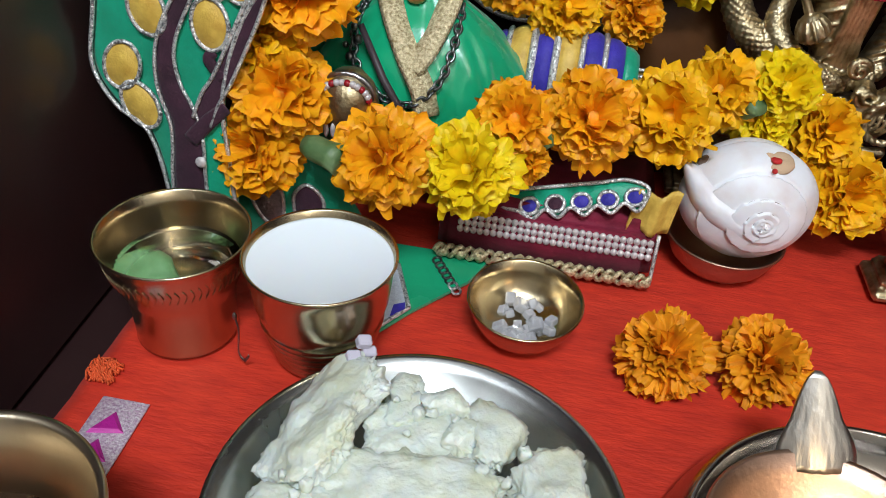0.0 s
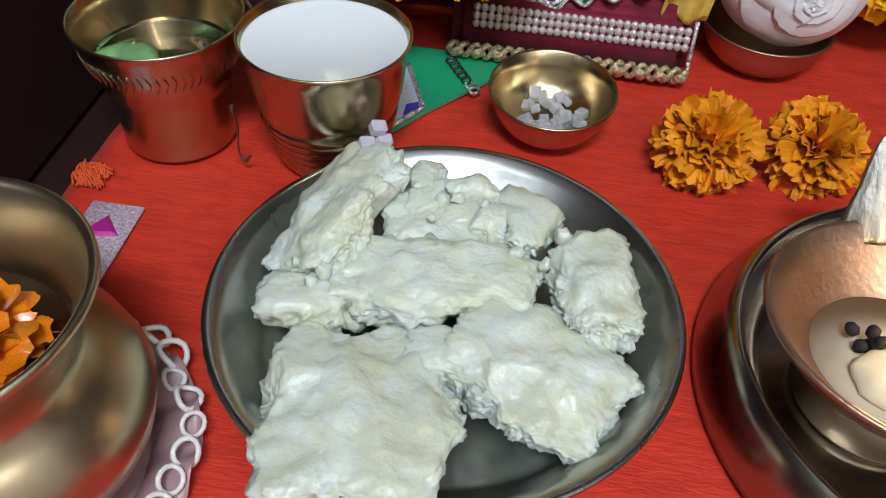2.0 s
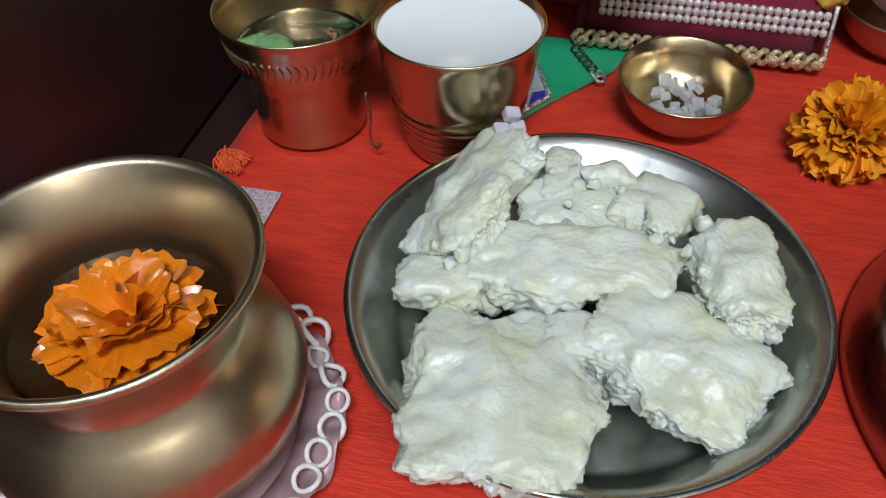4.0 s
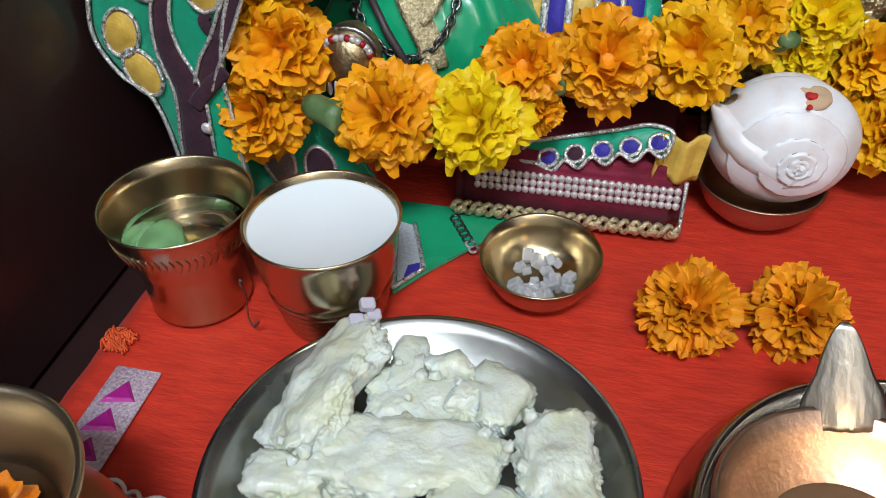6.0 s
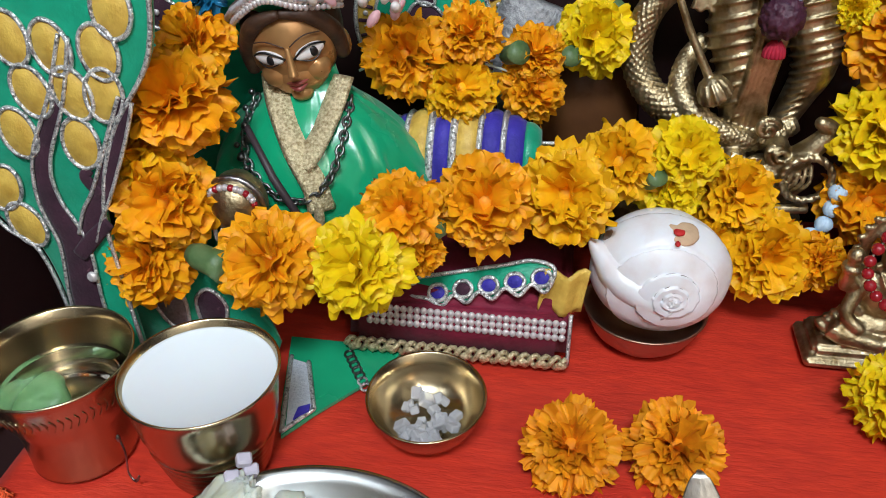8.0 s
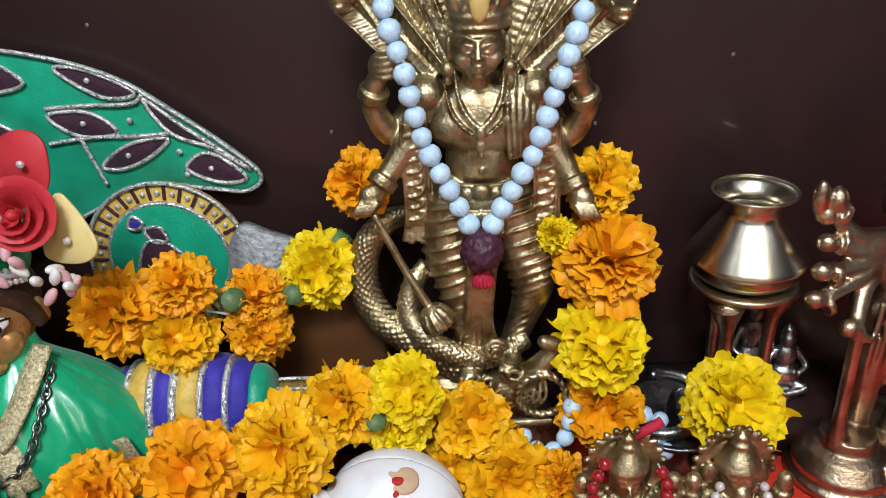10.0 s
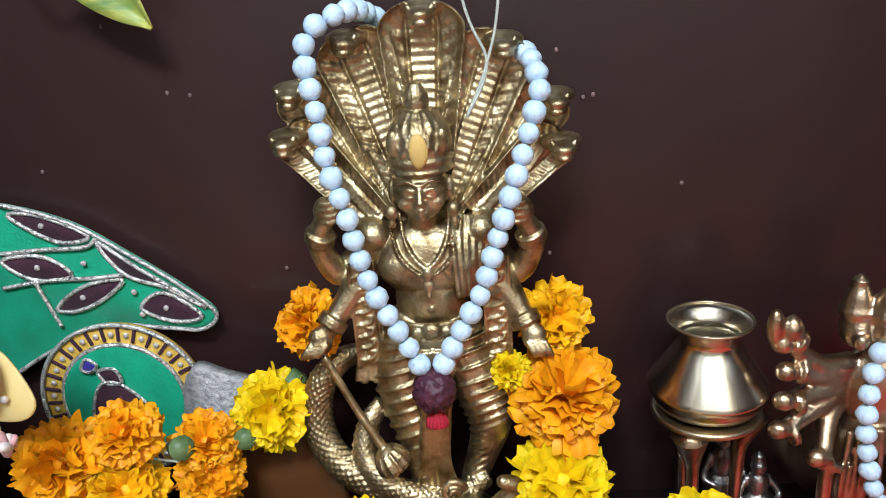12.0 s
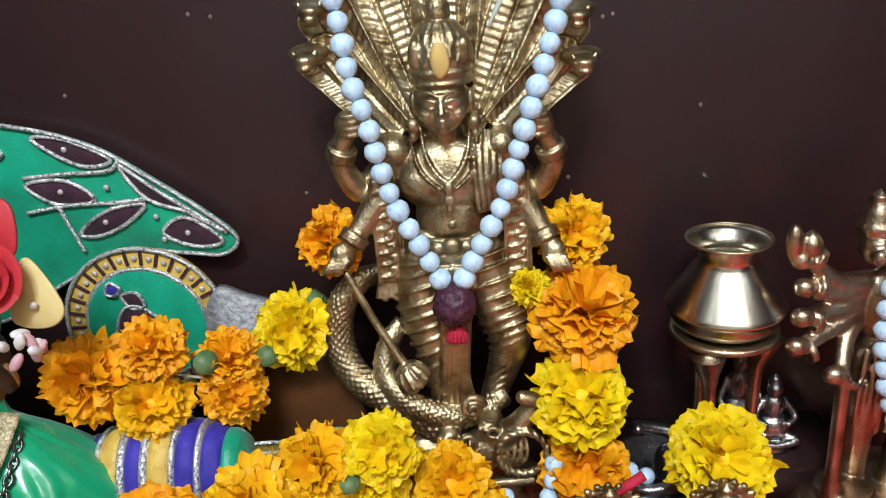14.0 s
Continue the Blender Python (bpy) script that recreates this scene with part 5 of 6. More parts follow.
def head_part(name, bm, mt, w, r, facing, label):
    q = Vector(facing).normalized().to_track_quat("Z", "Y").to_matrix().to_4x4()
    m = Matrix.Translation(Vector(w) - H) @ q @ Matrix.Diagonal((r, r, r, 1))
    if isinstance(bm, tuple):
        bloom(bm, head, label, m, name)
    else:
        part(name, bm, mt, head, label, at=m)


head_part("rose", rose_bm(61), M_PINK, (-0.121, 0.377, 0.183), 0.0125, (-0.2, -0.9, 0.3), "magenta fabric rose")
head_part("rose", rose_bm(62), M_ROSE, (-0.064, 0.380, 0.201), 0.0150, (0.1, -0.9, 0.3), "red fabric rose")
head_part("lily", marigold(63, mat("yellow_fabric", (0.85, 0.66, 0.10), 0.6, col2=(0.80, 0.70, 0.40), scale=120), 3, 0.5, 0.9), M_CREAM, (-0.089, 0.377, 0.195), 0.0135, (-0.1, -0.8, 0.6), "cream and yellow fabric flower")
head_part("glass_flower", marigold(64, M_AQUA, 3, 0.3, 1.0), M_AQUA, (-0.142, 0.382, 0.168), 0.0100, (-0.4, -0.8, 0.3), "shiny blue flower")


def leaf_sheet(name, pts, w, mt, label, tilt=0):
    o = [(p.x, p.y) for p in spline([(a, b, 0) for a, b in pts], 6, True)]
    part(name, sheet(o, 0.0010, 0.001), mt, head, label, at=Matrix.Translation(Vector(w) - H) @ pose(0, 0, 0, -12, 0, tilt))


leaf_sheet("leaf", [(-0.010, -0.012), (-0.012, 0.006), (0.0, 0.020), (0.011, 0.010), (0.010, -0.010)], (-0.092, 0.392, 0.211), M_LGREEN, "green organza leaf", 8)
leaf_sheet("leaf", [(-0.010, -0.012), (-0.011, 0.010), (0.002, 0.016), (0.012, 0.010), (0.010, -0.010)], (-0.066, 0.394, 0.216), M_ROSE, "red organza leaf", -10)
leaf_sheet("leaf", [(-0.012, -0.012), (-0.006, 0.012), (0.002, 0.015), (0.016, -0.004), (0.008, -0.014)], (-0.052, 0.388, 0.189), M_CREAM, "pale cream organza leaf", -14)
leaf_sheet("leaf", [(-0.008, -0.010), (-0.014, 0.004), (-0.004, 0.012), (0.010, 0.004), (0.008, -0.008)], (-0.138, 0.388, 0.178), M_CREAM, "pale organza leaf", 14)
leaf_sheet("plume", [(-0.032, -0.006), (-0.026, 0.022), (0.000, 0.034), (0.020, 0.020), (0.024, -0.004), (0.010, -0.020), (-0.016, -0.022)], (-0.140, 0.396, 0.212), M_SILVERW, "large silver glitter plume", 6)
leaf_sheet("plume_eye", [(-0.020, 0.000), (-0.010, 0.020), (0.008, 0.014), (0.014, -0.004), (0.000, -0.014)], (-0.142, 0.3935, 0.213), M_CREAM, "yellow eye of the plume", 6)
for k in range(26):
    a = random.uniform(0, 6.28)
    mt = (M_LPINK, M_WHITE, M_LPINK, M_WHITE)[k % 4]
    if k < 16:
        w = Vector((-0.080 + 0.013 * math.cos(a), 0.372 + random.uniform(-0.004, 0.004), 0.181 + 0.008 * math.sin(a)))
    else:
        w = Vector((-0.055 + 0.008 * math.cos(a), 0.372 + random.uniform(-0.004, 0.004), 0.171 + 0.007 * math.sin(a)))
    part("bud", ball(bmesh.new(), (0, 0, 0), (0.0024, 0.0024, 0.0046), 10), mt, head, "pale pink bud" if mt is M_LPINK else "white bud", at=Matrix.Translation(w - H) @ pose(0, 0, 0, random.uniform(-60, 60), random.uniform(-60, 60), 0))
for w in ((-0.121, 0.3645, 0.187), (-0.064, 0.364, 0.206), (-0.064, 0.389, 0.219), (-0.094, 0.388, 0.221), (-0.050, 0.383, 0.186), (-0.146, 0.389, 0.214)):
    part("stone", ball(bmesh.new(), (0, 0, 0), (0.0018, 0.0014, 0.0018), 10), M_STONE, head, "clear stone", at=Vector(w) - H)


# ---- brass statue ----
def cast(bm, name, base, voxel, material, label, category="statue"):
    """One plain casting: the forms melted together."""
    for v in bm.verts:
        v.co -= Vector(base)
    o = part(name, bm, material, None, at=base)
    r = o.modifiers.new("melt", "REMESH")
    r.mode, r.voxel_size, r.use_smooth_shade = "VOXEL", voxel, True
    s = o.modifiers.new("soften", "SMOOTH")
    s.factor, s.iterations = 0.2, 1
    return tagged(o, label, category)


def hood(bm, base, tip, w0, w1, depth=0.0035, ribs=24):
    """A flared cobra hood between two points: ribbed belly strip, scaled flanks, rolled rims and a bowed head."""
    b, t = Vector(base), Vector(tip)
    d = (t - b)
    L = d.length
    d.normalize()
    s = d.cross(Vector((0, 1, 0))).normalized()
    NVv, NUu = 170, 40
    fr, bk = [], []
    for j in range(NVv + 1):
        v = j / NVv
        w = (w0 + (w1 - w0) * min(1, v * 1.12) ** 0.9) * (math.sqrt(max(0.03, 1 - max(0, (v - 0.86) / 0.15) ** 2)))
        r1, r2 = [], []
        for i in range(NUu + 1):
            u = 2 * i / NUu - 1
            au = abs(u)
            if au < 0.34:
                rib = 0.00075 * abs(math.sin(v * math.pi * ribs)) + 0.0006
            elif au < 0.44:
                rib = -0.0013
            elif au < 0.90:
                rib = 0.00045 * math.sin(v * math.pi * ribs * 1.3 - au * 11) + 0.0005 * noise.noise(Vector((u * 14 + b.x * 99, v * 40, tip[0] * 77)))
            else:
                rib = 0.0011
            y = -depth * (0.5 + 1.3 * u * u) - rib - 0.009 * max(0, v - 0.72) ** 1.5 * 4
            c = b + d * (L * v) + s * (u * w)
            r1.append(bm.verts.new((c.x, c.y + y, c.z)))
            r2.append(bm.verts.new((c.x, c.y + y + 0.0062, c.z)))
        fr.append(r1)
        bk.append(r2)
    for j in range(NVv):
        for i in range(NUu):
            bm.faces.new((fr[j][i], fr[j][i + 1], fr[j + 1][i + 1], fr[j + 1][i]))
            bm.faces.new((bk[j][i], bk[j + 1][i], bk[j + 1][i + 1], bk[j][i + 1]))
        for i in (0, NUu):
            q = (fr[j][i], fr[j + 1][i], bk[j + 1][i], bk[j][i])
            bm.faces.new(q if i == 0 else q[::-1])
    for j in (0, NVv):
        for i in range(NUu):
            q = (fr[j][i], bk[j][i], bk[j][i + 1], fr[j][i + 1])
            bm.faces.new(q if j == 0 else q[::-1])
    hp = t + Vector((0, -0.011, -0.0045))
    ball(bm, hp + Vector((0, 0.004, 0.0012)), (0.0098, 0.0085, 0.0042), 18)
    ball(bm, hp + Vector((0, -0.0035, -0.0008)), (0.0066, 0.0082, 0.0036), 16)
    ball(bm, hp + Vector((0, -0.0065, -0.0042)), (0.0046, 0.0052, 0.0022), 12)
    for k in (-1, 1):
        ball(bm, hp + Vector((k * 0.0052, -0.0050, 0.0022)), 0.0015, 8)


def limb(bm, pts, r, n=12):
    tube(bm, spline(pts, 5), r, n)
    for p, q in ((pts[0], r[0]), (pts[-1], r[-1])):
        ball(bm, p, q, 12)


def rings(bm, p, d, r, n=3, gap=0.0022):
    """Bangles round a limb."""
    q = Vector(d).normalized().to_track_quat("Z", "Y").to_matrix()
    for k in range(n):
        c = Vector(p) + Vector(d).normalized() * gap * k
        tube(bm, [c + q @ Vector((r * math.cos(a), r * math.sin(a), 0)) for a in (j * math.pi / 8 for j in range(16))], 0.0011, 6, True)


bm = bmesh.new()
Y = 0.452
ball(bm, (0.112, 0.456, 0.024), (0.058, 0.032, 0.028), 24)
slab(bm, 0.052, 0.172, 0.424, 0.488, 0.0, 0.012, 0.004)
ball(bm, (0.112, 0.452, 0.056), (0.048, 0.024, 0.022), 24, lump=0.004, freq=70)
# fan of seven hoods, the outer pairs small and turned out
for tip, w, dep in (((0.0655, 0.470, 0.2755), 0.0125, 0.002), ((0.1930, 0.470, 0.2655), 0.0125, 0.002), ((0.0700, 0.474, 0.2965), 0.0140, 0.002), ((0.1905, 0.474, 0.2860), 0.0140, 0.002),
                    ((0.0975, 0.475, 0.3180), 0.0185, 0.0035), ((0.1680, 0.475, 0.3125), 0.0185, 0.0035), ((0.1325, 0.474, 0.3285), 0.0200, 0.0045)):
    near = 0.35 if tip[2] < 0.30 else 0.16
    hood(bm, (0.1295 + (tip[0] - 0.131) * near, tip[1] - 0.018, 0.232), tip, 0.0085, w, dep)
ball(bm, (0.1305, 0.4765, 0.266), (0.050, 0.0040, 0.046), 36, Euler((-0.13, 0, 0)).to_matrix())
# striped wrap: one straight leg, one bent, folds round both
LEGS = (([(0.1135, Y, 0.172), (0.1110, Y - 0.004, 0.145), (0.1160, Y - 0.007, 0.118), (0.1190, Y - 0.010, 0.086)], [0.0158, 0.0140, 0.0105, 0.0070]),
        ([(0.1390, Y, 0.172), (0.1475, Y - 0.004, 0.146), (0.1530, Y - 0.006, 0.126), (0.1490, Y - 0.004, 0.108), (0.1420, Y - 0.006, 0.090)], [0.0150, 0.0132, 0.0108, 0.0085, 0.0065]))
for pts, rr in LEGS:
    limb(bm, pts, rr, 18)
    line = spline(pts, 8)
    for q in range(1, len(line) - 3, 2):
        f = q / (len(line) - 1)
        r = float(np.interp(f, np.linspace(0, 1, len(rr)), rr)) + 0.0004
        c = line[q]
        tube(bm, [c + Vector((r * math.cos(a), r * math.sin(a), 0.0045 * math.cos(a + 0.4) - 0.002 * math.sin(a))) for a in (h * math.pi / 10 for h in range(20))], 0.0009, 6, True)
# pleats falling between the legs
for k in range(6):
    tube(bm, spline([(0.119 + 0.0034 * k, Y - 0.0155, 0.170), (0.120 + 0.0024 * k, Y - 0.0190, 0.135), (0.118 + 0.0024 * k, Y - 0.0170, 0.110), (0.115 + 0.0034 * k, Y - 0.0150, 0.090 + 0.002 * abs(k - 2.5))], 6), [0.0016, 0.0019, 0.0020, 0.0024], 8)
for fx, fz in ((0.119, 0.0815), (0.140, 0.0865)):
    ball(bm, (fx, Y - 0.019, fz), (0.0065, 0.0105, 0.0038), 14)
    for k in range(5):
        ball(bm, (fx - 0.005 + 0.0025 * k, Y - 0.0285 + 0.001 * abs(k - 1), fz - 0.001), (0.0013, 0.0022, 0.0015), 8)
# torso
ball(bm, (0.1280, Y, 0.2125), (0.0265, 0.0145, 0.0200), 32)
ball(bm, (0.1280, Y, 0.1920), (0.0180, 0.0125, 0.0200), 28)
ball(bm, (0.1270, Y - 0.001, 0.1720), (0.0220, 0.0142, 0.0125), 28)
ball(bm, (0.1280, Y - 0.0115, 0.1905), (0.0020, 0.0020, 0.0020), 10)
for s in (-1, 1):
    ball(bm, (0.1280 + s * 0.0115, Y - 0.0085, 0.2110), (0.0125, 0.0060, 0.0085), 20)
    ball(bm, (0.1280 + s * 0.0255, Y, 0.2255), (0.0095, 0.0100, 0.0090), 18)
    # side sashes: bordered strip with leaf scrolls, ending in a fan of folds
    x = 0.1275 + s * 0.0315
    slab(bm, x - 0.0064, x + 0.0064, Y - 0.0095, Y - 0.0030, 0.160, 0.215, 0.0015)
    for k in range(8):
        z = 0.164 + 0.0062 * k
        tube(bm, spline([(x - 0.0042, Y - 0.0100, z), (x + 0.0012, Y - 0.0105, z + 0.0012), (x + 0.0032, Y - 0.0100, z + 0.0044), (x - 0.0004, Y - 0.0100, z + 0.0046)], 3), 0.0007, 5)
    for e in (-1, 1):
        tube(bm, [Vector((x + e * 0.0060, Y - 0.0098, 0.160)), Vector((x + e * 0.0060, Y - 0.0098, 0.215))], 0.0009, 6)
    for k in range(6):
        tube(bm, spline([(x - 0.0055 + 0.0022 * k, Y - 0.0070, 0.164), (x - 0.0075 + 0.0030 * k, Y - 0.0085, 0.152 - 0.0015 * (k % 2))], 4), [0.0014, 0.0020], 6)
# necklaces: a beaded one, a plain one with a drop
for r, z, w, n in ((0.0115, 0.2245, 0.0013, 26), (0.0165, 0.2200, 0.0010, 40)):
    line = spline([(0.1278 - r, Y - 0.0055, z + 0.012), (0.1278 - r * 0.75, Y - 0.0130, z - 0.002), (0.1278, Y - 0.0160, z - 0.0115), (0.1278 + r * 0.75, Y - 0.0130, z - 0.002), (0.1278 + r, Y - 0.0055, z + 0.012)], 12)
    tube(bm, line, w * 0.7, 6)
    for p in line[::2]:
        ball(bm, p + Vector((0, -0.0006, 0)), w * 1.05, 8)
ball(bm, (0.1278, Y - 0.0175, 0.2105), (0.0026, 0.0018, 0.0034), 12)
ball(bm, (0.1278, Y - 0.0170, 0.2045), (0.0030, 0.0018, 0.0032), 12)
ball(bm, (0.1278, Y - 0.0170, 0.2000), (0.0013, 0.0013, 0.0026), 10)
# shawl folds over one shoulder
for k in range(6):
    tube(bm, spline([(0.1410 + 0.0032 * k, Y - 0.002, 0.2345 - 0.0008 * k), (0.1400 + 0.0032 * k, Y - 0.0135 + 0.0012 * k, 0.2190), (0.1415 + 0.0026 * k, Y - 0.0135 + 0.0010 * k, 0.1960)], 6), 0.0014, 7)
for q in range(9):
    ball(bm, (0.1400 + 0.0002 * q, Y - 0.0145, 0.2270 - 0.0036 * q), (0.0012, 0.0010, 0.0014), 8)
# belt with a bow clasp
for dz in (0.0, 0.0034):
    tube(bm, [Vector((0.1275 + 0.0205 * math.cos(a), Y - 0.001 + 0.0142 * math.sin(a), 0.1800 + dz)) for a in (q * math.pi / 14 for q in range(28))], 0.0014, 8, True)
ball(bm, (0.1275, Y - 0.0160, 0.1810), (0.0050, 0.0030, 0.0042), 14)
for s in (-1, 1):
    ball(bm, (0.1275 + s * 0.0072, Y - 0.0150, 0.1795), (0.0042, 0.0022, 0.0030), 12, Euler((0, s * 0.5, 0)).to_matrix())
# four arms; the upper pair bent up, the lower pair hanging
A = [[(0.1030, Y + 0.004, 0.226), (0.0930, Y + 0.006, 0.212), (0.0835, Y + 0.002, 0.2065), (0.0770, Y - 0.004, 0.224), (0.0815, Y - 0.008, 0.2360)], [(0.1020, Y, 0.226), (0.0970, Y - 0.002, 0.209), (0.0860, Y - 0.007, 0.193), (0.0770, Y - 0.012, 0.1820)],
     [(0.1530, Y + 0.004, 0.225), (0.1610, Y + 0.006, 0.209), (0.1700, Y + 0.002, 0.2025), (0.1775, Y - 0.004, 0.219), (0.1735, Y - 0.008, 0.2310)], [(0.1540, Y, 0.225), (0.1600, Y - 0.002, 0.205), (0.1680, Y - 0.007, 0.189), (0.1735, Y - 0.012, 0.1785)]]
for k, pts in enumerate(A):
    limb(bm, pts, [0.0085, 0.0072, 0.0068, 0.0056, 0.0048], 14)
    p, q = Vector(pts[-2]), Vector(pts[-1])
    d = (q - p).normalized()
    rings(bm, p + (q - p) * (0.15 if k % 2 == 0 else 0.55), d, 0.0066, 3, 0.0019)
    h = q + d * 0.0055
    ball(bm, h, (0.0062, 0.0050, 0.0072), 14)
    inward = 1 if k < 2 else -1
    for f in range(4):
        if k % 2 == 0:
            e = h + Vector((0.002 * inward, -0.0045, -0.0040 + 0.0030 * f))
            tube(bm, spline([e + Vector((-0.004 * inward, 0.0015, 0)), e, e + Vector((0.0055 * inward, 0.001, 0.001))], 3), 0.0013, 7)
        else:
            e = h + Vector((-0.0040 + 0.0027 * f, -0.0040, 0))
            tube(bm, spline([e, e + d * 0.0055, e + d * 0.0095 + Vector((0, 0.002, 0))], 3), [0.0015, 0.0013, 0.0010], 7)
# neck and face
limb(bm, [(0.1275, Y - 0.001, 0.230), (0.1275, Y - 0.005, 0.242)], [0.0080, 0.0072], 16)
HC = Vector((0.1275, Y - 0.0085, 0.2495))
ball(bm, HC, (0.0126, 0.0120, 0.0135), 28)
ball(bm, HC + Vector((0, -0.0030, -0.0062)), (0.0095, 0.0090, 0.0076), 24)
ball(bm, HC + Vector((0, -0.0095, -0.0118)), (0.0032, 0.0026, 0.0022), 14)
tube(bm, spline([HC + Vector(q) for q in ((0, -0.0115, 0.0048), (0, -0.0137, -0.0010), (0, -0.0148, -0.0040))], 5), [0.0012, 0.0016, 0.0021], 8)
for s in (-1, 1):
    ball(bm, HC + Vector((s * 0.0018, -0.0130, -0.0044)), 0.0014, 8)
    ball(bm, HC + Vector((s * 0.0050, -0.0108, 0.0008)), (0.0034, 0.0015, 0.0015), 14)
    tube(bm, spline([HC + Vector(q) for q in ((s * 0.0016, -0.0122, 0.0006), (s * 0.0050, -0.0122, 0.0026), (s * 0.0088, -0.0096, 0.0012))], 5), 0.00065, 6)
    tube(bm, spline([HC + Vector(q) for q in ((s * 0.0020, -0.0120, -0.0004), (s * 0.0050, -0.0120, -0.0016), (s * 0.0084, -0.0098, 0.0002))], 5), 0.00055, 6)
    tube(bm, spline([HC + Vector(q) for q in ((s * 0.0014, -0.0126, 0.0040), (s * 0.0056, -0.0122, 0.0060), (s * 0.0100, -0.0088, 0.0042))], 5), 0.0008, 6)
    ball(bm, HC + Vector((s * 0.0065, -0.0085, -0.0045)), (0.0040, 0.0032, 0.0038), 14)
    ball(bm, HC + Vector((s * 0.0130, 0.000, -0.001)), (0.0022, 0.0038, 0.0062), 12)
    ball(bm, HC + Vector((s * 0.0140, -0.004, -0.0098)), (0.0034, 0.0030, 0.0034), 12)
    ball(bm, HC + Vector((s * 0.0142, -0.004, -0.0150)), (0.0022, 0.0022, 0.0026), 10)
tube(bm, spline([HC + Vector(q) for q in ((-0.0036, -0.0112, -0.0073), (0, -0.0134, -0.0070), (0.0036, -0.0112, -0.0073))], 5), [0.0005, 0.0010, 0.0005], 7)
tube(bm, spline([HC + Vector(q) for q in ((-0.0030, -0.0112, -0.0089), (0, -0.0132, -0.0092), (0.0030, -0.0112, -0.0089))], 5), [0.0005, 0.0011, 0.0005], 7)
# crown: two bands, a netted dome, leaf points and a knob
CX, CYy, CZ = HC.x + 0.0008, HC.y + 0.0015, HC.z + 0.0075
lathe([(0.0, 0.0), (0.0132, 0.0), (0.0148, 0.0012), (0.0136, 0.0030), (0.0140, 0.0046), (0.0153, 0.0062), (0.0140, 0.0078), (0.0143, 0.0130), (0.0135, 0.0180), (0.0108, 0.0235), (0.0066, 0.0270), (0.0046, 0.0282), (0.0058, 0.0305), (0.0048, 0.0345), (0.0022, 0.0385), (0.0, 0.0400)], 40, bm, (CX, CYy, CZ))
for k in range(18):
    a = 2 * math.pi * k / 18
    for tw in (-0.35, 0.35):
        tube(bm, spline([Vector((CX + r * math.cos(a + tw * f), CYy + r * math.sin(a + tw * f), CZ + z)) for f, r, z in ((0, 0.0145, 0.0090), (0.5, 0.0142, 0.0150), (1.0, 0.0122, 0.0208))], 3), 0.0006, 5)
    tube(bm, [Vector((CX + r * math.cos(a), CYy + r * math.sin(a), CZ + z)) for r, z in ((0.0120, 0.0215), (0.0066, 0.0272))], 0.0009, 5)
    tube(bm, [Vector((CX + r * math.cos(a), CYy + r * math.sin(a), CZ + z)) for r, z in ((0.0054, 0.0292), (0.0052, 0.0340), (0.0020, 0.0390))], 0.0006, 5)
for s in (-1, 1):
    ball(bm, (CX + s * 0.0105, CYy - 0.0100, CZ + 0.0150), (0.0028, 0.0018, 0.0060), 12)
# scaled tail coil
def scaled(pts, rr, n=16, dots=7):
    line = spline(pts, 8)
    tube(bm, line, rr, n)
    for q in range(1, len(line) - 1):
        r = float(np.interp(q / (len(line) - 1), np.linspace(0, 1, len(rr)), rr))
        d = (line[q + 1] - line[q - 1]).normalized()
        side = d.cross(Vector((0, 1, 0))).normalized()
        for j in range(dots):
            a = math.pi * (j + 0.5 * (q % 2)) / dots
            ball(bm, line[q] + side * (r * math.cos(a)) + Vector((0, -r * math.sin(a), 0)), 0.0011, 6)


scaled([(0.090, Y + 0.012, 0.158), (0.078, Y + 0.006, 0.157), (0.068, Y + 0.002, 0.147), (0.0635, Y, 0.130), (0.067, Y - 0.004, 0.114), (0.078, Y - 0.010, 0.102), (0.095, Y - 0.014, 0.092), (0.115, Y - 0.016, 0.078)], [0.0045, 0.0062, 0.0072, 0.0078, 0.0080, 0.0080, 0.0078, 0.0070])
scaled([(0.098, Y + 0.002, 0.134), (0.090, Y - 0.004, 0.124), (0.088, Y - 0.010, 0.110), (0.096, Y - 0.016, 0.099), (0.112, Y - 0.018, 0.090), (0.130, Y - 0.016, 0.086), (0.150, Y - 0.010, 0.094)], [0.0040, 0.0055, 0.0064, 0.0066, 0.0062, 0.0056, 0.0045])
# club
limb(bm, [(0.0755, Y - 0.017, 0.1700), (0.087, Y - 0.020, 0.1450), (0.0985, Y - 0.023, 0.1240)], [0.0018, 0.0020, 0.0024])
M = Matrix.Translation((0.1035, Y - 0.024, 0.1145)) @ Euler((0, radians(-28), 0)).to_matrix().to_4x4()
lathe([(0.0, -0.0060), (0.0045, -0.0050), (0.0085, -0.0020), (0.0078, 0.0030), (0.0052, 0.0075), (0.0036, 0.0090), (0.0, 0.0100)], 20, bm, m=M)
for k in range(12):
    a = 2 * math.pi * k / 12
    tube(bm, [M @ Vector((r * math.cos(a), r * math.sin(a), z)) for r, z in ((0.0050, -0.0050), (0.0087, -0.0020), (0.0080, 0.0030), (0.0055, 0.0075))], 0.0008, 5)
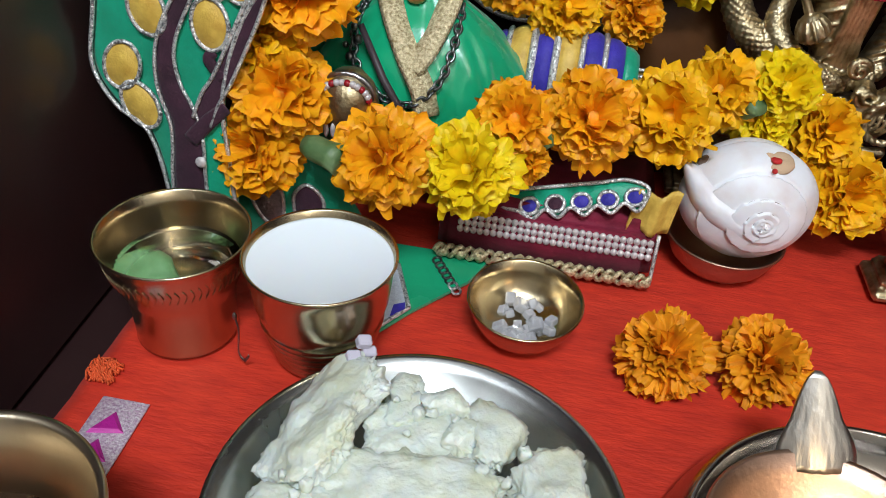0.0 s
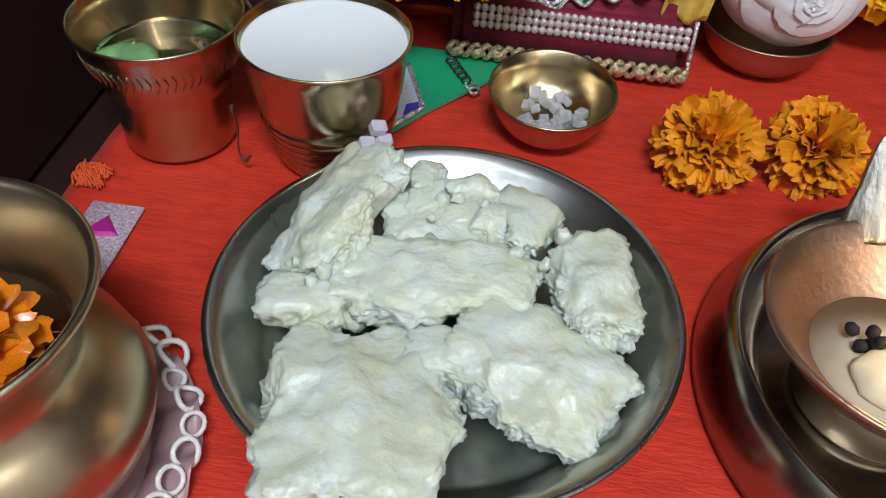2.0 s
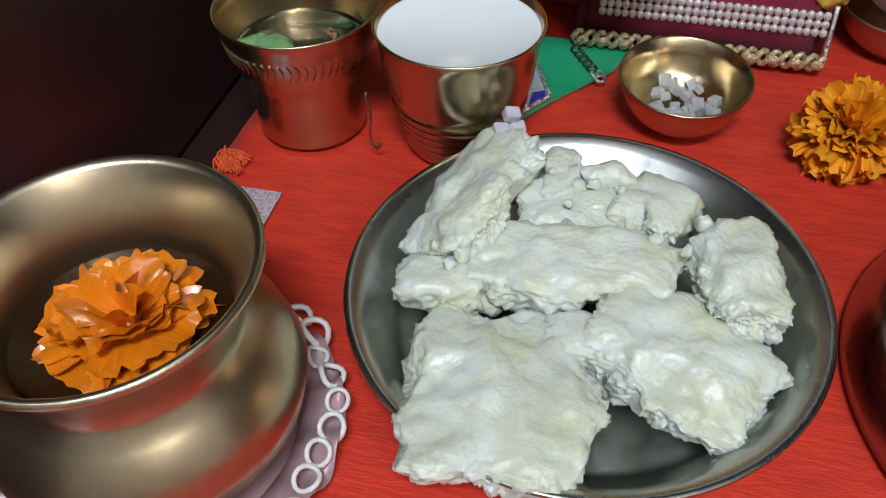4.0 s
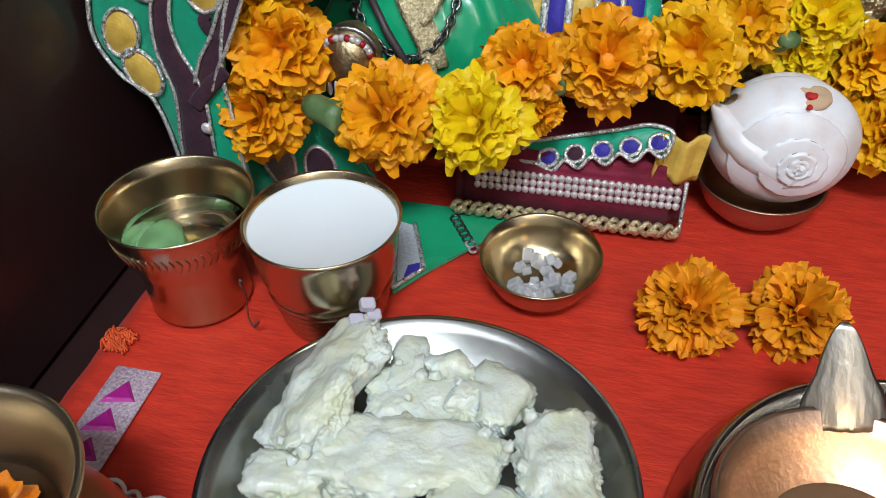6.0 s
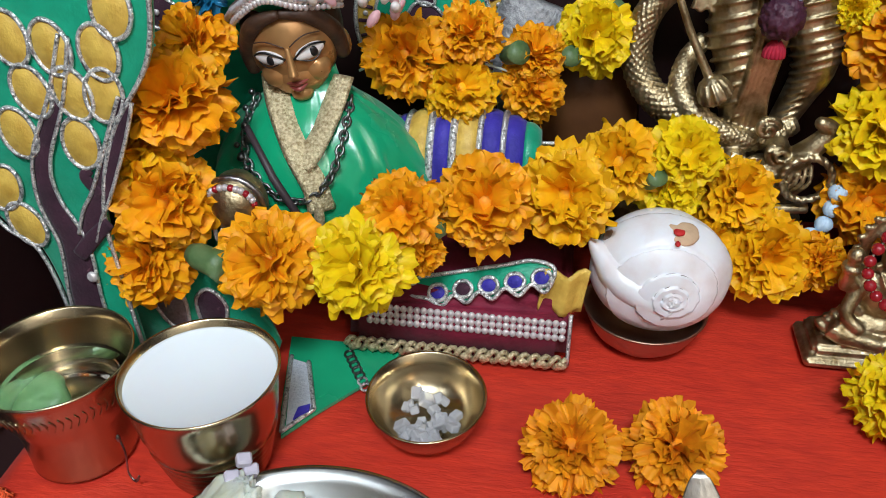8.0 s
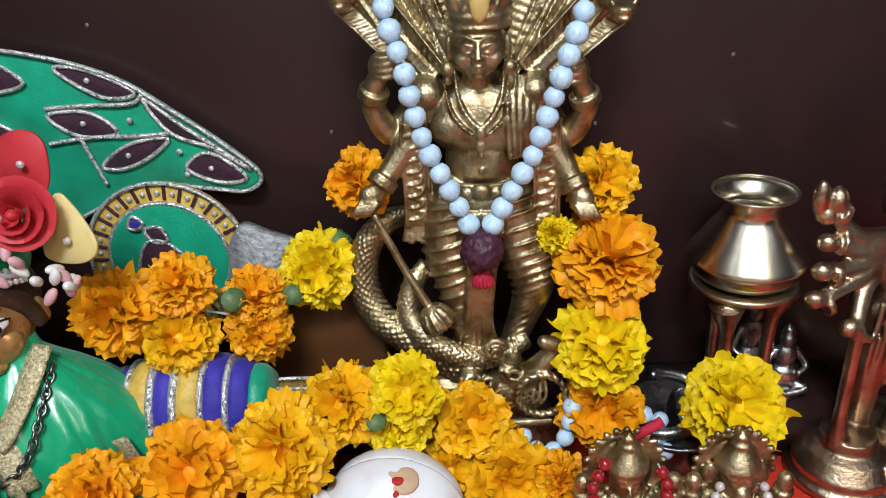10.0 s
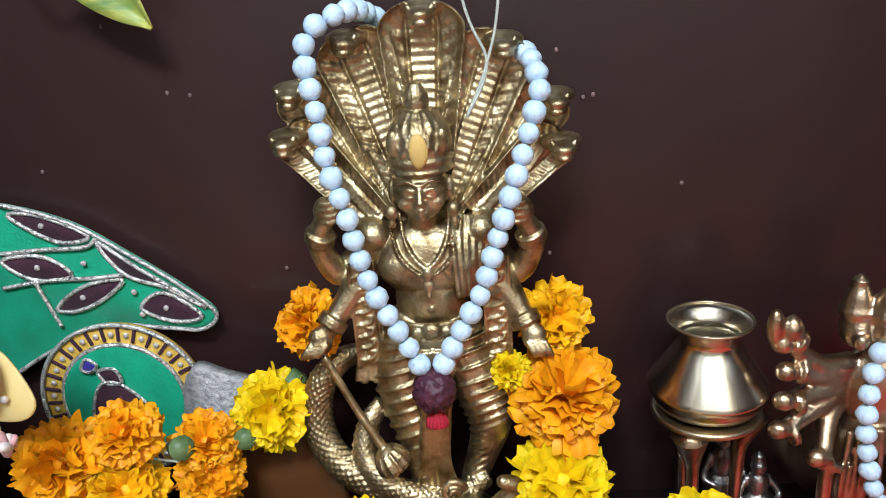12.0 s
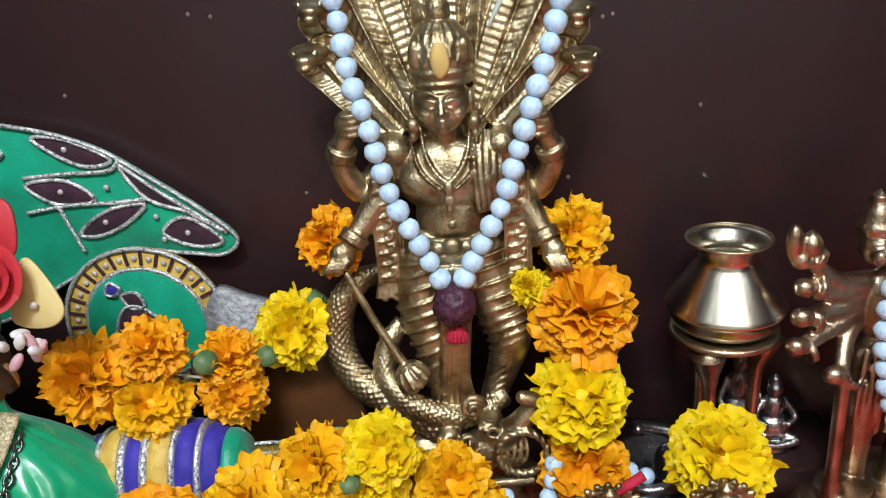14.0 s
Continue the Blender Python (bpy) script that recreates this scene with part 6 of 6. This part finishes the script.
# plinth: scroll work, rope ring and curled leaves
for k, (cx, cz, r, t) in enumerate(((0.060, 0.083, 0.0065, 0), (0.073, 0.078, 0.0072, 1), (0.086, 0.074, 0.0062, 2), (0.066, 0.067, 0.0060, 3), (0.080, 0.063, 0.0060, 1), (0.132, 0.098, 0.0060, 0), (0.141, 0.083, 0.0062, 2), (0.128, 0.078, 0.0055, 3))):
    c = Vector((cx, Y - 0.024, cz))
    tube(bm, [c + Vector((r * (1 - 0.05 * j) * math.cos(j * 0.6 + t), -0.002 - 0.0003 * j, r * (1 - 0.05 * j) * math.sin(j * 0.6 + t))) for j in range(18)], [0.0024, 0.0018, 0.0012], 7)
for s in (0, 1):
    tube(bm, [Vector((0.1555 + (0.0125 + 0.0009 * math.cos(9 * a + s * math.pi)) * math.cos(a), Y - 0.032 + 0.0012 * math.sin(9 * a + s * math.pi), 0.073 + (0.0125 + 0.0009 * math.cos(9 * a + s * math.pi)) * math.sin(a))) for a in (q * math.pi / 40 for q in range(80))], 0.0015, 6, True)
limb(bm, [(0.134, Y - 0.020, 0.072), (0.146, Y - 0.024, 0.078), (0.156, Y - 0.026, 0.088), (0.163, Y - 0.026, 0.098), (0.157, Y - 0.028, 0.103)], [0.0075, 0.0070, 0.0060, 0.0050, 0.0035])
for k in range(9):
    tube(bm, spline([(0.126 + 0.0034 * k, Y - 0.026, 0.060), (0.131 + 0.0034 * k, Y - 0.030, 0.070), (0.137 + 0.0026 * k, Y - 0.027, 0.079)], 3), 0.0012, 6)
tube(bm, [Vector((0.062 + 0.100 * q / 20, Y - 0.026 - 0.004 * math.sin(math.pi * q / 20), 0.052)) for q in range(21)], 0.0030, 8)
cast(bm, "brass_statue", (0.125, 0.455, 0.0), 0.00072, M_IDOL, "tall cast brass deity statue under a fan of cobra hoods")
bm = ball(bmesh.new(), (0, 0, 0), (0.0042, 0.0022, 0.0078), 14, lump=0.0006, freq=200)
tagged(part("sandal_paste_mark", bm, mat("yellow_paste", (0.72, 0.50, 0.16), 0.6, bump=0.4), None, at=(0.1285, 0.4302, 0.2690)), "yellow sandal paste dab on the statue's crown", "paste mark")

# ---- bead strings ----
BEADS = []
for s in range(3):
    b = lathe([(0.0006, -0.93), (0.45, -0.90), (0.80, -0.62), (0.98, -0.20), (1.0, 0.15), (0.85, 0.58), (0.45, 0.88), (0.0006, 0.92)], 14)
    for v in b.verts:
        v.co += v.co.normalized() * (0.07 * noise.noise(v.co * 2.2 + Vector((s * 9, 0, 0))))
    BEADS.append(finish(b, "bead", M_BEAD))


def bead_string(name, label, pts, r, meshes, base, gap=2.02, closed=False, vary=0.07):
    t = thing(name, base, label, "bead string")
    line = spline(pts, 30, closed)
    b, last, k = Vector(base), None, 0
    for i, p in enumerate(line[:-1]):
        if last is None or (p - last).length > r * gap:
            d = (line[i + 1] - p).normalized()
            q = d.to_track_quat("Z", "Y").to_matrix().to_4x4()
            s = r * random.uniform(1 - vary, 1 + vary)
            part("bead", meshes[k % len(meshes)], None, t, at=Matrix.Translation(p - b) @ q @ pose(0, 0, 0, random.uniform(-12, 12), random.uniform(-12, 12), random.uniform(0, 360)) @ Matrix.Diagonal((s, s, s, 1)))
            last, k = p, k + 1
    part("thread", tube(bmesh.new(), [p - b for p in line[::4]], 0.0005, 5), M_ROPE, t)
    return t


mala = bead_string("bead_garland", "long string of pale wooden beads hung over the statue's hoods",
                   [(0.121, 0.4275, 0.168), (0.112, 0.4280, 0.187), (0.103, 0.4285, 0.206), (0.098, 0.430, 0.223), (0.094, 0.430, 0.245), (0.088, 0.434, 0.264), (0.086, 0.437, 0.283), (0.083, 0.441, 0.302), (0.082, 0.443, 0.312), (0.086, 0.446, 0.321), (0.096, 0.452, 0.326), (0.104, 0.470, 0.326), (0.112, 0.4890, 0.320), (0.145, 0.4945, 0.308),
                    (0.170, 0.4890, 0.302), (0.179, 0.462, 0.302), (0.182, 0.444, 0.290), (0.179, 0.441, 0.280), (0.172, 0.4345, 0.260), (0.165, 0.430, 0.241), (0.159, 0.430, 0.223), (0.152, 0.4285, 0.203), (0.143, 0.4280, 0.187), (0.132, 0.4275, 0.167)], 0.0051, BEADS, (0.127, 0.430, 0.165), 1.82)
bm = bmesh.new()
bmesh.ops.create_icosphere(bm, subdivisions=4, radius=1)
for v in bm.verts:
    d = v.co.normalized()
    v.co = d * (0.0108 - 0.0045 * abs(noise.noise(d * 4.2)) + 0.0012 * noise.noise(d * 9)) * (1.0 if abs(d.z) < 0.9 else 0.95)
    v.co.z *= 1.08
part("seed_pendant", bm, M_RUD, mala, "knobbly dark purple seed pendant", at=(0.0, -0.004, -0.0100))
bm = bmesh.new()
for k in range(14):
    a = 2 * math.pi * k / 14
    tube(bm, spline([(0.001 * math.cos(a), 0.001 * math.sin(a), 0), (0.004 * math.cos(a), 0.003 * math.sin(a), -0.004), (0.0045 * math.cos(a), 0.003 * math.sin(a), -0.008)], 3), 0.0012, 5)
part("tassel", bm, M_REDT, mala, "short red thread tassel", at=(0.0, -0.004, -0.0215))
bead_string("bead_garland", "loose pale beads lying at the statue's foot", [(0.146, 0.412, 0.052), (0.154, 0.408, 0.046), (0.164, 0.409, 0.047), (0.169, 0.412, 0.057), (0.171, 0.415, 0.067), (0.170, 0.412, 0.074)], 0.0046, BEADS, (0.16, 0.402, 0.045), 1.9)
thr = thing("hanging_thread", (0.160, 0.446, 0.302), "pale thread looped over the statue's hoods and hung from above", "thread")
for x in (0.1505, 0.1665):
    part("strand", tube(bmesh.new(), spline([(-0.010, -0.004, -0.022), (0, 0, 0), (x - 0.160, -0.002, 0.030), ((x - 0.160) * 2.2, 0.0, 0.12), ((x - 0.160) * 5, 0.0, 0.447)], 8), 0.0007, 6), M_ROPE, thr)
leaf = thing("hanging_leaf", (-0.03, 0.480, 0.3345), "green and yellow artificial leaf hanging from above", "leaf")
bm = bmesh.new()
g = []
for j in range(13):
    v = j / 12
    c = Vector((0.040 * v - 0.004, 0.004 * math.sin(v * 3), 0.020 - 0.030 * v ** 1.6))
    w = 0.013 * math.sin(math.pi * min(0.98, 0.12 + 0.88 * v)) ** 0.8
    g.append([bm.verts.new(c + Vector((0.45, 0, 0.9)) * (w * (i / 3 - 1)) + Vector((0, -0.003 * abs(i / 3 - 1), 0))) for i in range(7)])
for j in range(12):
    for i in range(6):
        bm.faces.new((g[j][i], g[j][i + 1], g[j + 1][i + 1], g[j + 1][i]))
o = part("blade", bm, mat("variegated_leaf", (0.10, 0.24, 0.06), 0.4, col2=(0.62, 0.58, 0.12), scale=45, bump=0.2, bscale=200, stretch=(0.5, 1, 2)), leaf)
sol = o.modifiers.new("thickness", "SOLIDIFY")
sol.thickness = 0.0008
part("stem", tube(bmesh.new(), spline([(-0.004, 0, 0.020), (-0.03, 0.004, 0.05), (-0.05, 0.01, 0.418)], 6), 0.0012, 6), M_LEAF, leaf)

# ---- pot on its three-legged stand ----
tripod = thing("pot_stand", Matrix.Translation((0.2640, 0.458, 0.0)) @ Matrix.Diagonal((0.965, 0.965, 1.030, 1)), "three-legged brass stand under the water pot", "stand")
part("ring", lathe([(0.016, 0.110), (0.0265, 0.111), (0.0290, 0.1130), (0.0288, 0.1150), (0.0270, 0.1154), (0.016, 0.1140)], 48), M_BRASSD, tripod)
for k in range(3):
    a = radians(-125 + 120 * k)
    pts = spline([((r) * math.cos(a), r * math.sin(a), z) for r, z in ((0.0225, 0.111), (0.0205, 0.102), (0.0180, 0.088), (0.0180, 0.045), (0.024, 0.003))], 6)
    part("leg", tube(bmesh.new(), pts, [0.0105, 0.0072, 0.0038, 0.0032, 0.0045], 12), M_IDOL2, tripod, "dark ribbed leg")
lota = thing("water_pot", Matrix.Translation((0.2640, 0.458, 0.1190)) @ Matrix.Diagonal((0.965, 0.965, 0.84, 1)), "polished brass water pot with flared rim on a stand", "pot")
part("body", lathe([(0.0, 0.0), (0.0215, 0.0005), (0.0262, 0.0040), (0.0284, 0.0085), (0.0288, 0.0125), (0.0302, 0.0138), (0.0313, 0.0150), (0.0314, 0.0162), (0.0304, 0.0182), (0.0240, 0.0295), (0.0185, 0.0395), (0.0160, 0.0432), (0.0153, 0.0452), (0.0153, 0.0478), (0.0166, 0.0510), (0.0196, 0.0555), (0.0214, 0.0578), (0.0217, 0.0586), (0.0212, 0.0590),
                    (0.0186, 0.0556), (0.0156, 0.0512), (0.0144, 0.0478), (0.0145, 0.0450), (0.0170, 0.0400), (0.022, 0.030), (0.0, 0.026)], 96), mat("polished_pale_brass", (0.70, 0.65, 0.53), 0.25, 1.0, col2=(0.60, 0.54, 0.41), scale=25, bump=0.04, bscale=500, rvar=0.06), lota)
part("rim", tube(bmesh.new(), [Vector((0.0214 * math.cos(a), 0.0214 * math.sin(a), 0.0586)) for a in (q * math.pi / 32 for q in range(64))], 0.0008, 8, True), M_BRASSD, lota, "rolled rim")

riser = part("riser", slab(bmesh.new(), 0.205, 0.335, 0.452, 0.500, 0.0, 0.038, 0.003), M_WOOD, None)
tagged(riser, "low dark wooden step behind the figurines", "step")

# many-armed bronze figure on a bell-shaped foot
bm = bmesh.new()
HX, HY = 0.345, 0.452
lathe([(0.0, 0.0), (0.030, 0.0), (0.031, 0.004), (0.027, 0.008), (0.028, 0.012), (0.022, 0.020), (0.016, 0.024), (0.015, 0.030), (0.0, 0.032)], 32, bm, (HX - 0.018, HY - 0.012, 0))
lathe([(0.0, 0.0), (0.040, 0.0), (0.040, 0.010), (0.034, 0.020), (0.0, 0.024)], 32, bm, (HX + 0.01, HY, 0))
for s in (-1, 1):
    limb(bm, [(HX + s * 0.009, HY, 0.100), (HX + s * 0.013, HY - 0.006, 0.065), (HX + s * 0.010, HY - 0.002, 0.026)], [0.011, 0.009, 0.006])
ball(bm, (HX, HY, 0.130), (0.018, 0.013, 0.024), 20)
ball(bm, (HX, HY, 0.105), (0.0165, 0.012, 0.016), 20)
for k, (dx, s) in enumerate(((-0.013, 0.85), (0.0, 1.0), (0.013, 0.85))):
    ball(bm, (HX + dx, HY - 0.008 + abs(dx) * 0.5, 0.163), (0.0095 * s, 0.0095, 0.0115 * s), 16)
    ball(bm, (HX + dx * 1.1, HY - 0.017 + abs(dx) * 0.5, 0.160), (0.005 * s, 0.004, 0.0045), 10)
    lathe([(0.0, 0.0), (0.0100 * s, 0.0), (0.0108 * s, 0.003), (0.0090 * s, 0.006), (0.0075 * s, 0.011), (0.004, 0.016), (0.0045, 0.018), (0.0, 0.022)], 18, bm, (HX + dx, HY - 0.007 + abs(dx) * 0.5, 0.170))
for k, (tx, tz, ex, ez) in enumerate(((0.294, 0.160, 0.314, 0.146), (0.296, 0.146, 0.314, 0.140), (0.295, 0.131, 0.315, 0.131), (0.293, 0.116, 0.316, 0.122), (0.312, 0.100, 0.322, 0.116))):
    for s in (1, -1):
        mx = (lambda x: x) if s == 1 else (lambda x: 2 * HX - x)
        limb(bm, [(mx(HX - 0.014), HY, 0.143 - 0.004 * k), (mx(ex), HY - 0.004, ez), (mx(tx + 0.004), HY - 0.008 - 0.002 * k, tz)], [0.0060, 0.0052, 0.0042])
        d = Vector((mx(tx) - mx(ex), -0.004, tz - ez))
        rings(bm, Vector((mx(tx + 0.009), HY - 0.007 - 0.002 * k, tz - 0.001 * k)), d, 0.0056, 2)
        ball(bm, (mx(tx), HY - 0.010 - 0.002 * k, tz + 0.001), (0.0058, 0.0050, 0.0052), 10)
        if k == 0:
            ball(bm, (mx(tx - 0.004), HY - 0.010, tz + 0.010), (0.0045, 0.004, 0.010), 10)
            lathe([(0.0, 0.0), (0.005, 0.001), (0.0055, 0.006), (0.0035, 0.010), (0.0, 0.013)], 14, bm, (mx(tx + 0.004), HY - 0.010, tz + 0.004))
limb(bm, [(0.317, HY - 0.018, 0.100), (0.317, HY - 0.018, 0.050), (0.318, HY - 0.018, 0.028)], [0.0035, 0.0035, 0.006])
for k in range(7):
    tube(bm, spline([(HX - 0.015 + 0.005 * k, HY - 0.012, 0.112), (HX - 0.018 + 0.006 * k, HY - 0.014, 0.085), (HX - 0.016 + 0.0055 * k, HY - 0.010, 0.060)], 4), 0.002, 6)
cast(bm, "bronze_figure", (HX, HY, 0.0), 0.0011, M_IDOL2, "many-armed dark bronze deity figure on a bell foot")
bead_string("bead_garland", "string of pale beads hung on the bronze figure", [(HX - 0.008, HY - 0.016, 0.157), (HX - 0.012, HY - 0.019, 0.140), (HX - 0.011, HY - 0.020, 0.110), (HX - 0.004, HY - 0.022, 0.080), (HX + 0.003, HY - 0.022, 0.072), (HX + 0.010, HY - 0.022, 0.085), (HX + 0.014, HY - 0.020, 0.115), (HX + 0.014, HY - 0.019, 0.145)], 0.0049, BEADS, (HX, HY - 0.02, 0.075))

# small silver figures on the step
for x, y, h, lab in ((0.279, 0.474, 0.062, "tiny dark silver seated figurine"), (0.296, 0.466, 0.046, "tiny silver standing figurine with a domed back")):
    bm = bmesh.new()
    z0 = 0.038
    lathe([(0.0, 0.0), (0.011, 0.0), (0.0115, 0.003), (0.008, 0.006), (0.0, 0.007)], 20, bm, (x, y, z0))
    ball(bm, (x, y, z0 + h * 0.28), (0.010, 0.008, h * 0.20), 14)
    ball(bm, (x, y, z0 + h * 0.55), (0.0065, 0.0055, h * 0.18), 14)
    ball(bm, (x, y - 0.001, z0 + h * 0.80), (0.0045, 0.0045, h * 0.10), 12)
    lathe([(0.0, 0.0), (0.004, 0.0), (0.003, h * 0.08), (0.0, h * 0.14)], 12, bm, (x, y, z0 + h * 0.87))
    for s in (-1, 1):
        limb(bm, [(x + s * 0.006, y, z0 + h * 0.62), (x + s * 0.011, y - 0.004, z0 + h * 0.45), (x + s * 0.006, y - 0.008, z0 + h * 0.40)], [0.0022, 0.0020, 0.0018], 8)
        limb(bm, [(x + s * 0.004, y - 0.004, z0 + h * 0.20), (x + s * 0.011, y - 0.008, z0 + h * 0.16), (x, y - 0.010, z0 + h * 0.12)], [0.0034, 0.003, 0.002], 8)
    cast(bm, "silver_figurine", (x, y, z0), 0.0007, M_SILVER, lab, "figurine")
basin = thing("silver_basin", (0.230, 0.440, 0.0), "tarnished silver basin with a domed stone and coiled serpent", "basin")
part("bowl", lathe([(0.0, 0.0), (0.018, 0.0), (0.016, 0.006), (0.010, 0.014), (0.012, 0.026), (0.024, 0.036), (0.031, 0.042), (0.032, 0.0445), (0.029, 0.0440), (0.020, 0.0385), (0.0, 0.036)], 48), M_SILVER, basin)
part("dome", ball(bmesh.new(), (0.006, 0.002, 0.045), (0.0105, 0.0105, 0.013), 20), M_SILVER, basin)
part("serpent", tube(bmesh.new(), spline([(-0.024, -0.010, 0.046), (-0.014, -0.022, 0.048), (0.006, -0.020, 0.050), (0.018, -0.004, 0.052), (0.010, 0.014, 0.056), (-0.010, 0.014, 0.062), (-0.012, 0.002, 0.068)], 8), [0.002, 0.0035, 0.0042, 0.0042, 0.004, 0.0036, 0.002], 10), M_SILVER, basin, "coiled silver serpent")
bead_string("bead_garland", "short string of pale beads in the silver basin", [(0.206, 0.430, 0.049), (0.212, 0.424, 0.056), (0.220, 0.421, 0.052), (0.217, 0.418, 0.042), (0.224, 0.415, 0.036)], 0.0046, BEADS, (0.213, 0.424, 0.045), 1.9)

# twin seated figures on one base
bm = bmesh.new()
slab(bm, 0.158, 0.270, 0.355, 0.388, 0.0, 0.0065, 0.0018)
slab(bm, 0.162, 0.266, 0.359, 0.386, 0.006, 0.012, 0.002)
for cx, h in ((0.192, 0.080), (0.243, 0.076)):
    cy = 0.374
    ball(bm, (cx, cy, 0.020), (0.020, 0.012, 0.010), 16)
    ball(bm, (cx, cy, 0.034), (0.0120, 0.0090, 0.014), 16)
    ball(bm, (cx, cy, 0.046), (0.0135, 0.0085, 0.009), 16)
    ball(bm, (cx, cy - 0.003, 0.061), (0.0085, 0.0080, 0.0095), 16)
    lathe([(0.0, 0.0), (0.0100, 0.0), (0.0108, 0.003), (0.0085, 0.007), (0.005, 0.012), (0.0, 0.015)], 18, bm, (cx, cy - 0.001, 0.066))
    for s in (-1, 1):
        limb(bm, [(cx + s * 0.012, cy, 0.048), (cx + s * 0.020, cy - 0.002, 0.042), (cx + s * 0.021, cy - 0.006, 0.058)], [0.004, 0.0036, 0.003])
        ball(bm, (cx + s * 0.021, cy - 0.006, 0.062), (0.0042, 0.004, 0.0048), 10)
        limb(bm, [(cx + s * 0.012, cy - 0.002, 0.044), (cx + s * 0.018, cy - 0.008, 0.030), (cx + s * 0.012, cy - 0.013, 0.024)], [0.004, 0.0036, 0.003])
        limb(bm, [(cx + s * 0.006, cy - 0.006, 0.020), (cx + s * 0.021, cy - 0.010, 0.019), (cx + s * 0.002, cy - 0.014, 0.016)], [0.006, 0.0055, 0.004])
    if cx > 0.22:
        limb(bm, [(cx, cy - 0.010, 0.058), (cx + 0.001, cy - 0.013, 0.048), (cx - 0.003, cy - 0.014, 0.038), (cx - 0.006, cy - 0.014, 0.034)], [0.0042, 0.0036, 0.0028, 0.0022])
        for s in (-1, 1):
            ball(bm, (cx + s * 0.0105, cy + 0.001, 0.060), (0.0055, 0.002, 0.0065), 10)
    # arch behind the head, face, necklaces, armlets and lotus petals of the seat
    for rr in (0.0135, 0.0165):
        tube(bm, [Vector((cx + rr * math.cos(a), cy + 0.004, 0.060 + 1.3 * rr * math.sin(a))) for a in (q * math.pi / 12 for q in range(-2, 15))], 0.0016, 8)
    for q in range(13):
        a = math.pi * q / 12
        ball(bm, (cx + 0.0185 * math.cos(a), cy + 0.004, 0.060 + 0.024 * math.sin(a)), 0.0019, 8)
    for s in (-1, 1):
        ball(bm, (cx + s * 0.0034, cy - 0.0104, 0.0628), (0.0020, 0.0010, 0.0011), 10)
        tube(bm, spline([(cx + s * 0.0010, cy - 0.0110, 0.0650), (cx + s * 0.0038, cy - 0.0108, 0.0658), (cx + s * 0.0066, cy - 0.0085, 0.0646)], 4), 0.0006, 6)
        ball(bm, (cx + s * 0.0092, cy - 0.004, 0.0555), 0.0022, 8)
        rings(bm, (cx + s * 0.0165, cy - 0.001, 0.0448), (s, 0, -0.7), 0.0046, 2, 0.0018)
        rings(bm, (cx + s * 0.0208, cy - 0.005, 0.0540), (0, -0.2, 1), 0.0040, 2, 0.0016)
    if cx < 0.22:
        tube(bm, [Vector((cx, cy - 0.0112, 0.0630)), Vector((cx, cy - 0.0128, 0.0592))], [0.0008, 0.0014], 7)
        ball(bm, (cx, cy - 0.0112, 0.0562), (0.0022, 0.0010, 0.0009), 8)
    for r, z in ((0.0085, 0.050), (0.0110, 0.044)):
        line = spline([(cx - r, cy - 0.004, z + 0.006), (cx - r * 0.6, cy - 0.0100, z - 0.002), (cx, cy - 0.0115, z - 0.006), (cx + r * 0.6, cy - 0.0100, z - 0.002), (cx + r, cy - 0.004, z + 0.006)], 6)
        for p in line:
            ball(bm, p, 0.0010, 6)
    for q in range(9):
        ball(bm, (cx - 0.020 + 0.005 * q, cy - 0.0125 + 0.00012 * (q - 4) ** 2 * 4, 0.0125), (0.0028, 0.0020, 0.0042), 10, Euler((0.5, 0, 0)).to_matrix())
    lathe([(0.0040, 0.0), (0.0052, 0.0014), (0.0030, 0.0040), (0.0036, 0.0056), (0.0, 0.0090)], 14, bm, (cx, cy - 0.001, 0.0785))
for k in range(3):
    c = Vector((0.217, 0.374, 0.018 + 0.016 * k))
    tube(bm, [c + Vector((0.008 * math.cos(a), 0, 0.007 * math.sin(a))) for a in (q * math.pi / 8 for q in range(16))], 0.0022, 8, True)
for k in range(5):
    ball(bm, (0.168 + 0.003 * k, 0.372, 0.016 + 0.003 * k), (0.006, 0.005, 0.0032), 10, Euler((0, 0.6, 0)).to_matrix())
cast(bm, "brass_figurine", (0.214, 0.372, 0.0), 0.00085, M_IDOL, "twin seated brass deity figurine on one base", "figurine")
RB = [finish(ball(bmesh.new(), (0, 0, 0), 1.0, 12), "bead", M_REDB)]
SB = [finish(ball(bmesh.new(), (0, 0, 0), 1.0, 12), "bead", M_STONE)]
bead_string("bead_necklace", "string of dark red glass beads on a brass figurine", [(0.180, 0.364, 0.076), (0.175, 0.362, 0.062), (0.180, 0.360, 0.048), (0.192, 0.358, 0.040), (0.204, 0.360, 0.048), (0.209, 0.362, 0.062), (0.204, 0.364, 0.076)], 0.0030, RB, (0.192, 0.361, 0.04), 2.1)
bead_string("bead_necklace", "long string of silver beads on a brass figurine", [(0.233, 0.364, 0.062), (0.228, 0.360, 0.045), (0.229, 0.357, 0.028), (0.238, 0.354, 0.016), (0.248, 0.354, 0.016), (0.257, 0.357, 0.028), (0.258, 0.360, 0.045), (0.253, 0.364, 0.062)], 0.0023, SB, (0.243, 0.358, 0.015), 2.1)
bm = tube(bmesh.new(), [Vector((0, 0, 0)), Vector((0.012, 0.001, 0.008))], 0.0024, 8)
tagged(part("thread_roll", bm, M_REDT, None, at=(0.196, 0.378, 0.080)), "short roll of dark red thread on the figurine", "thread")
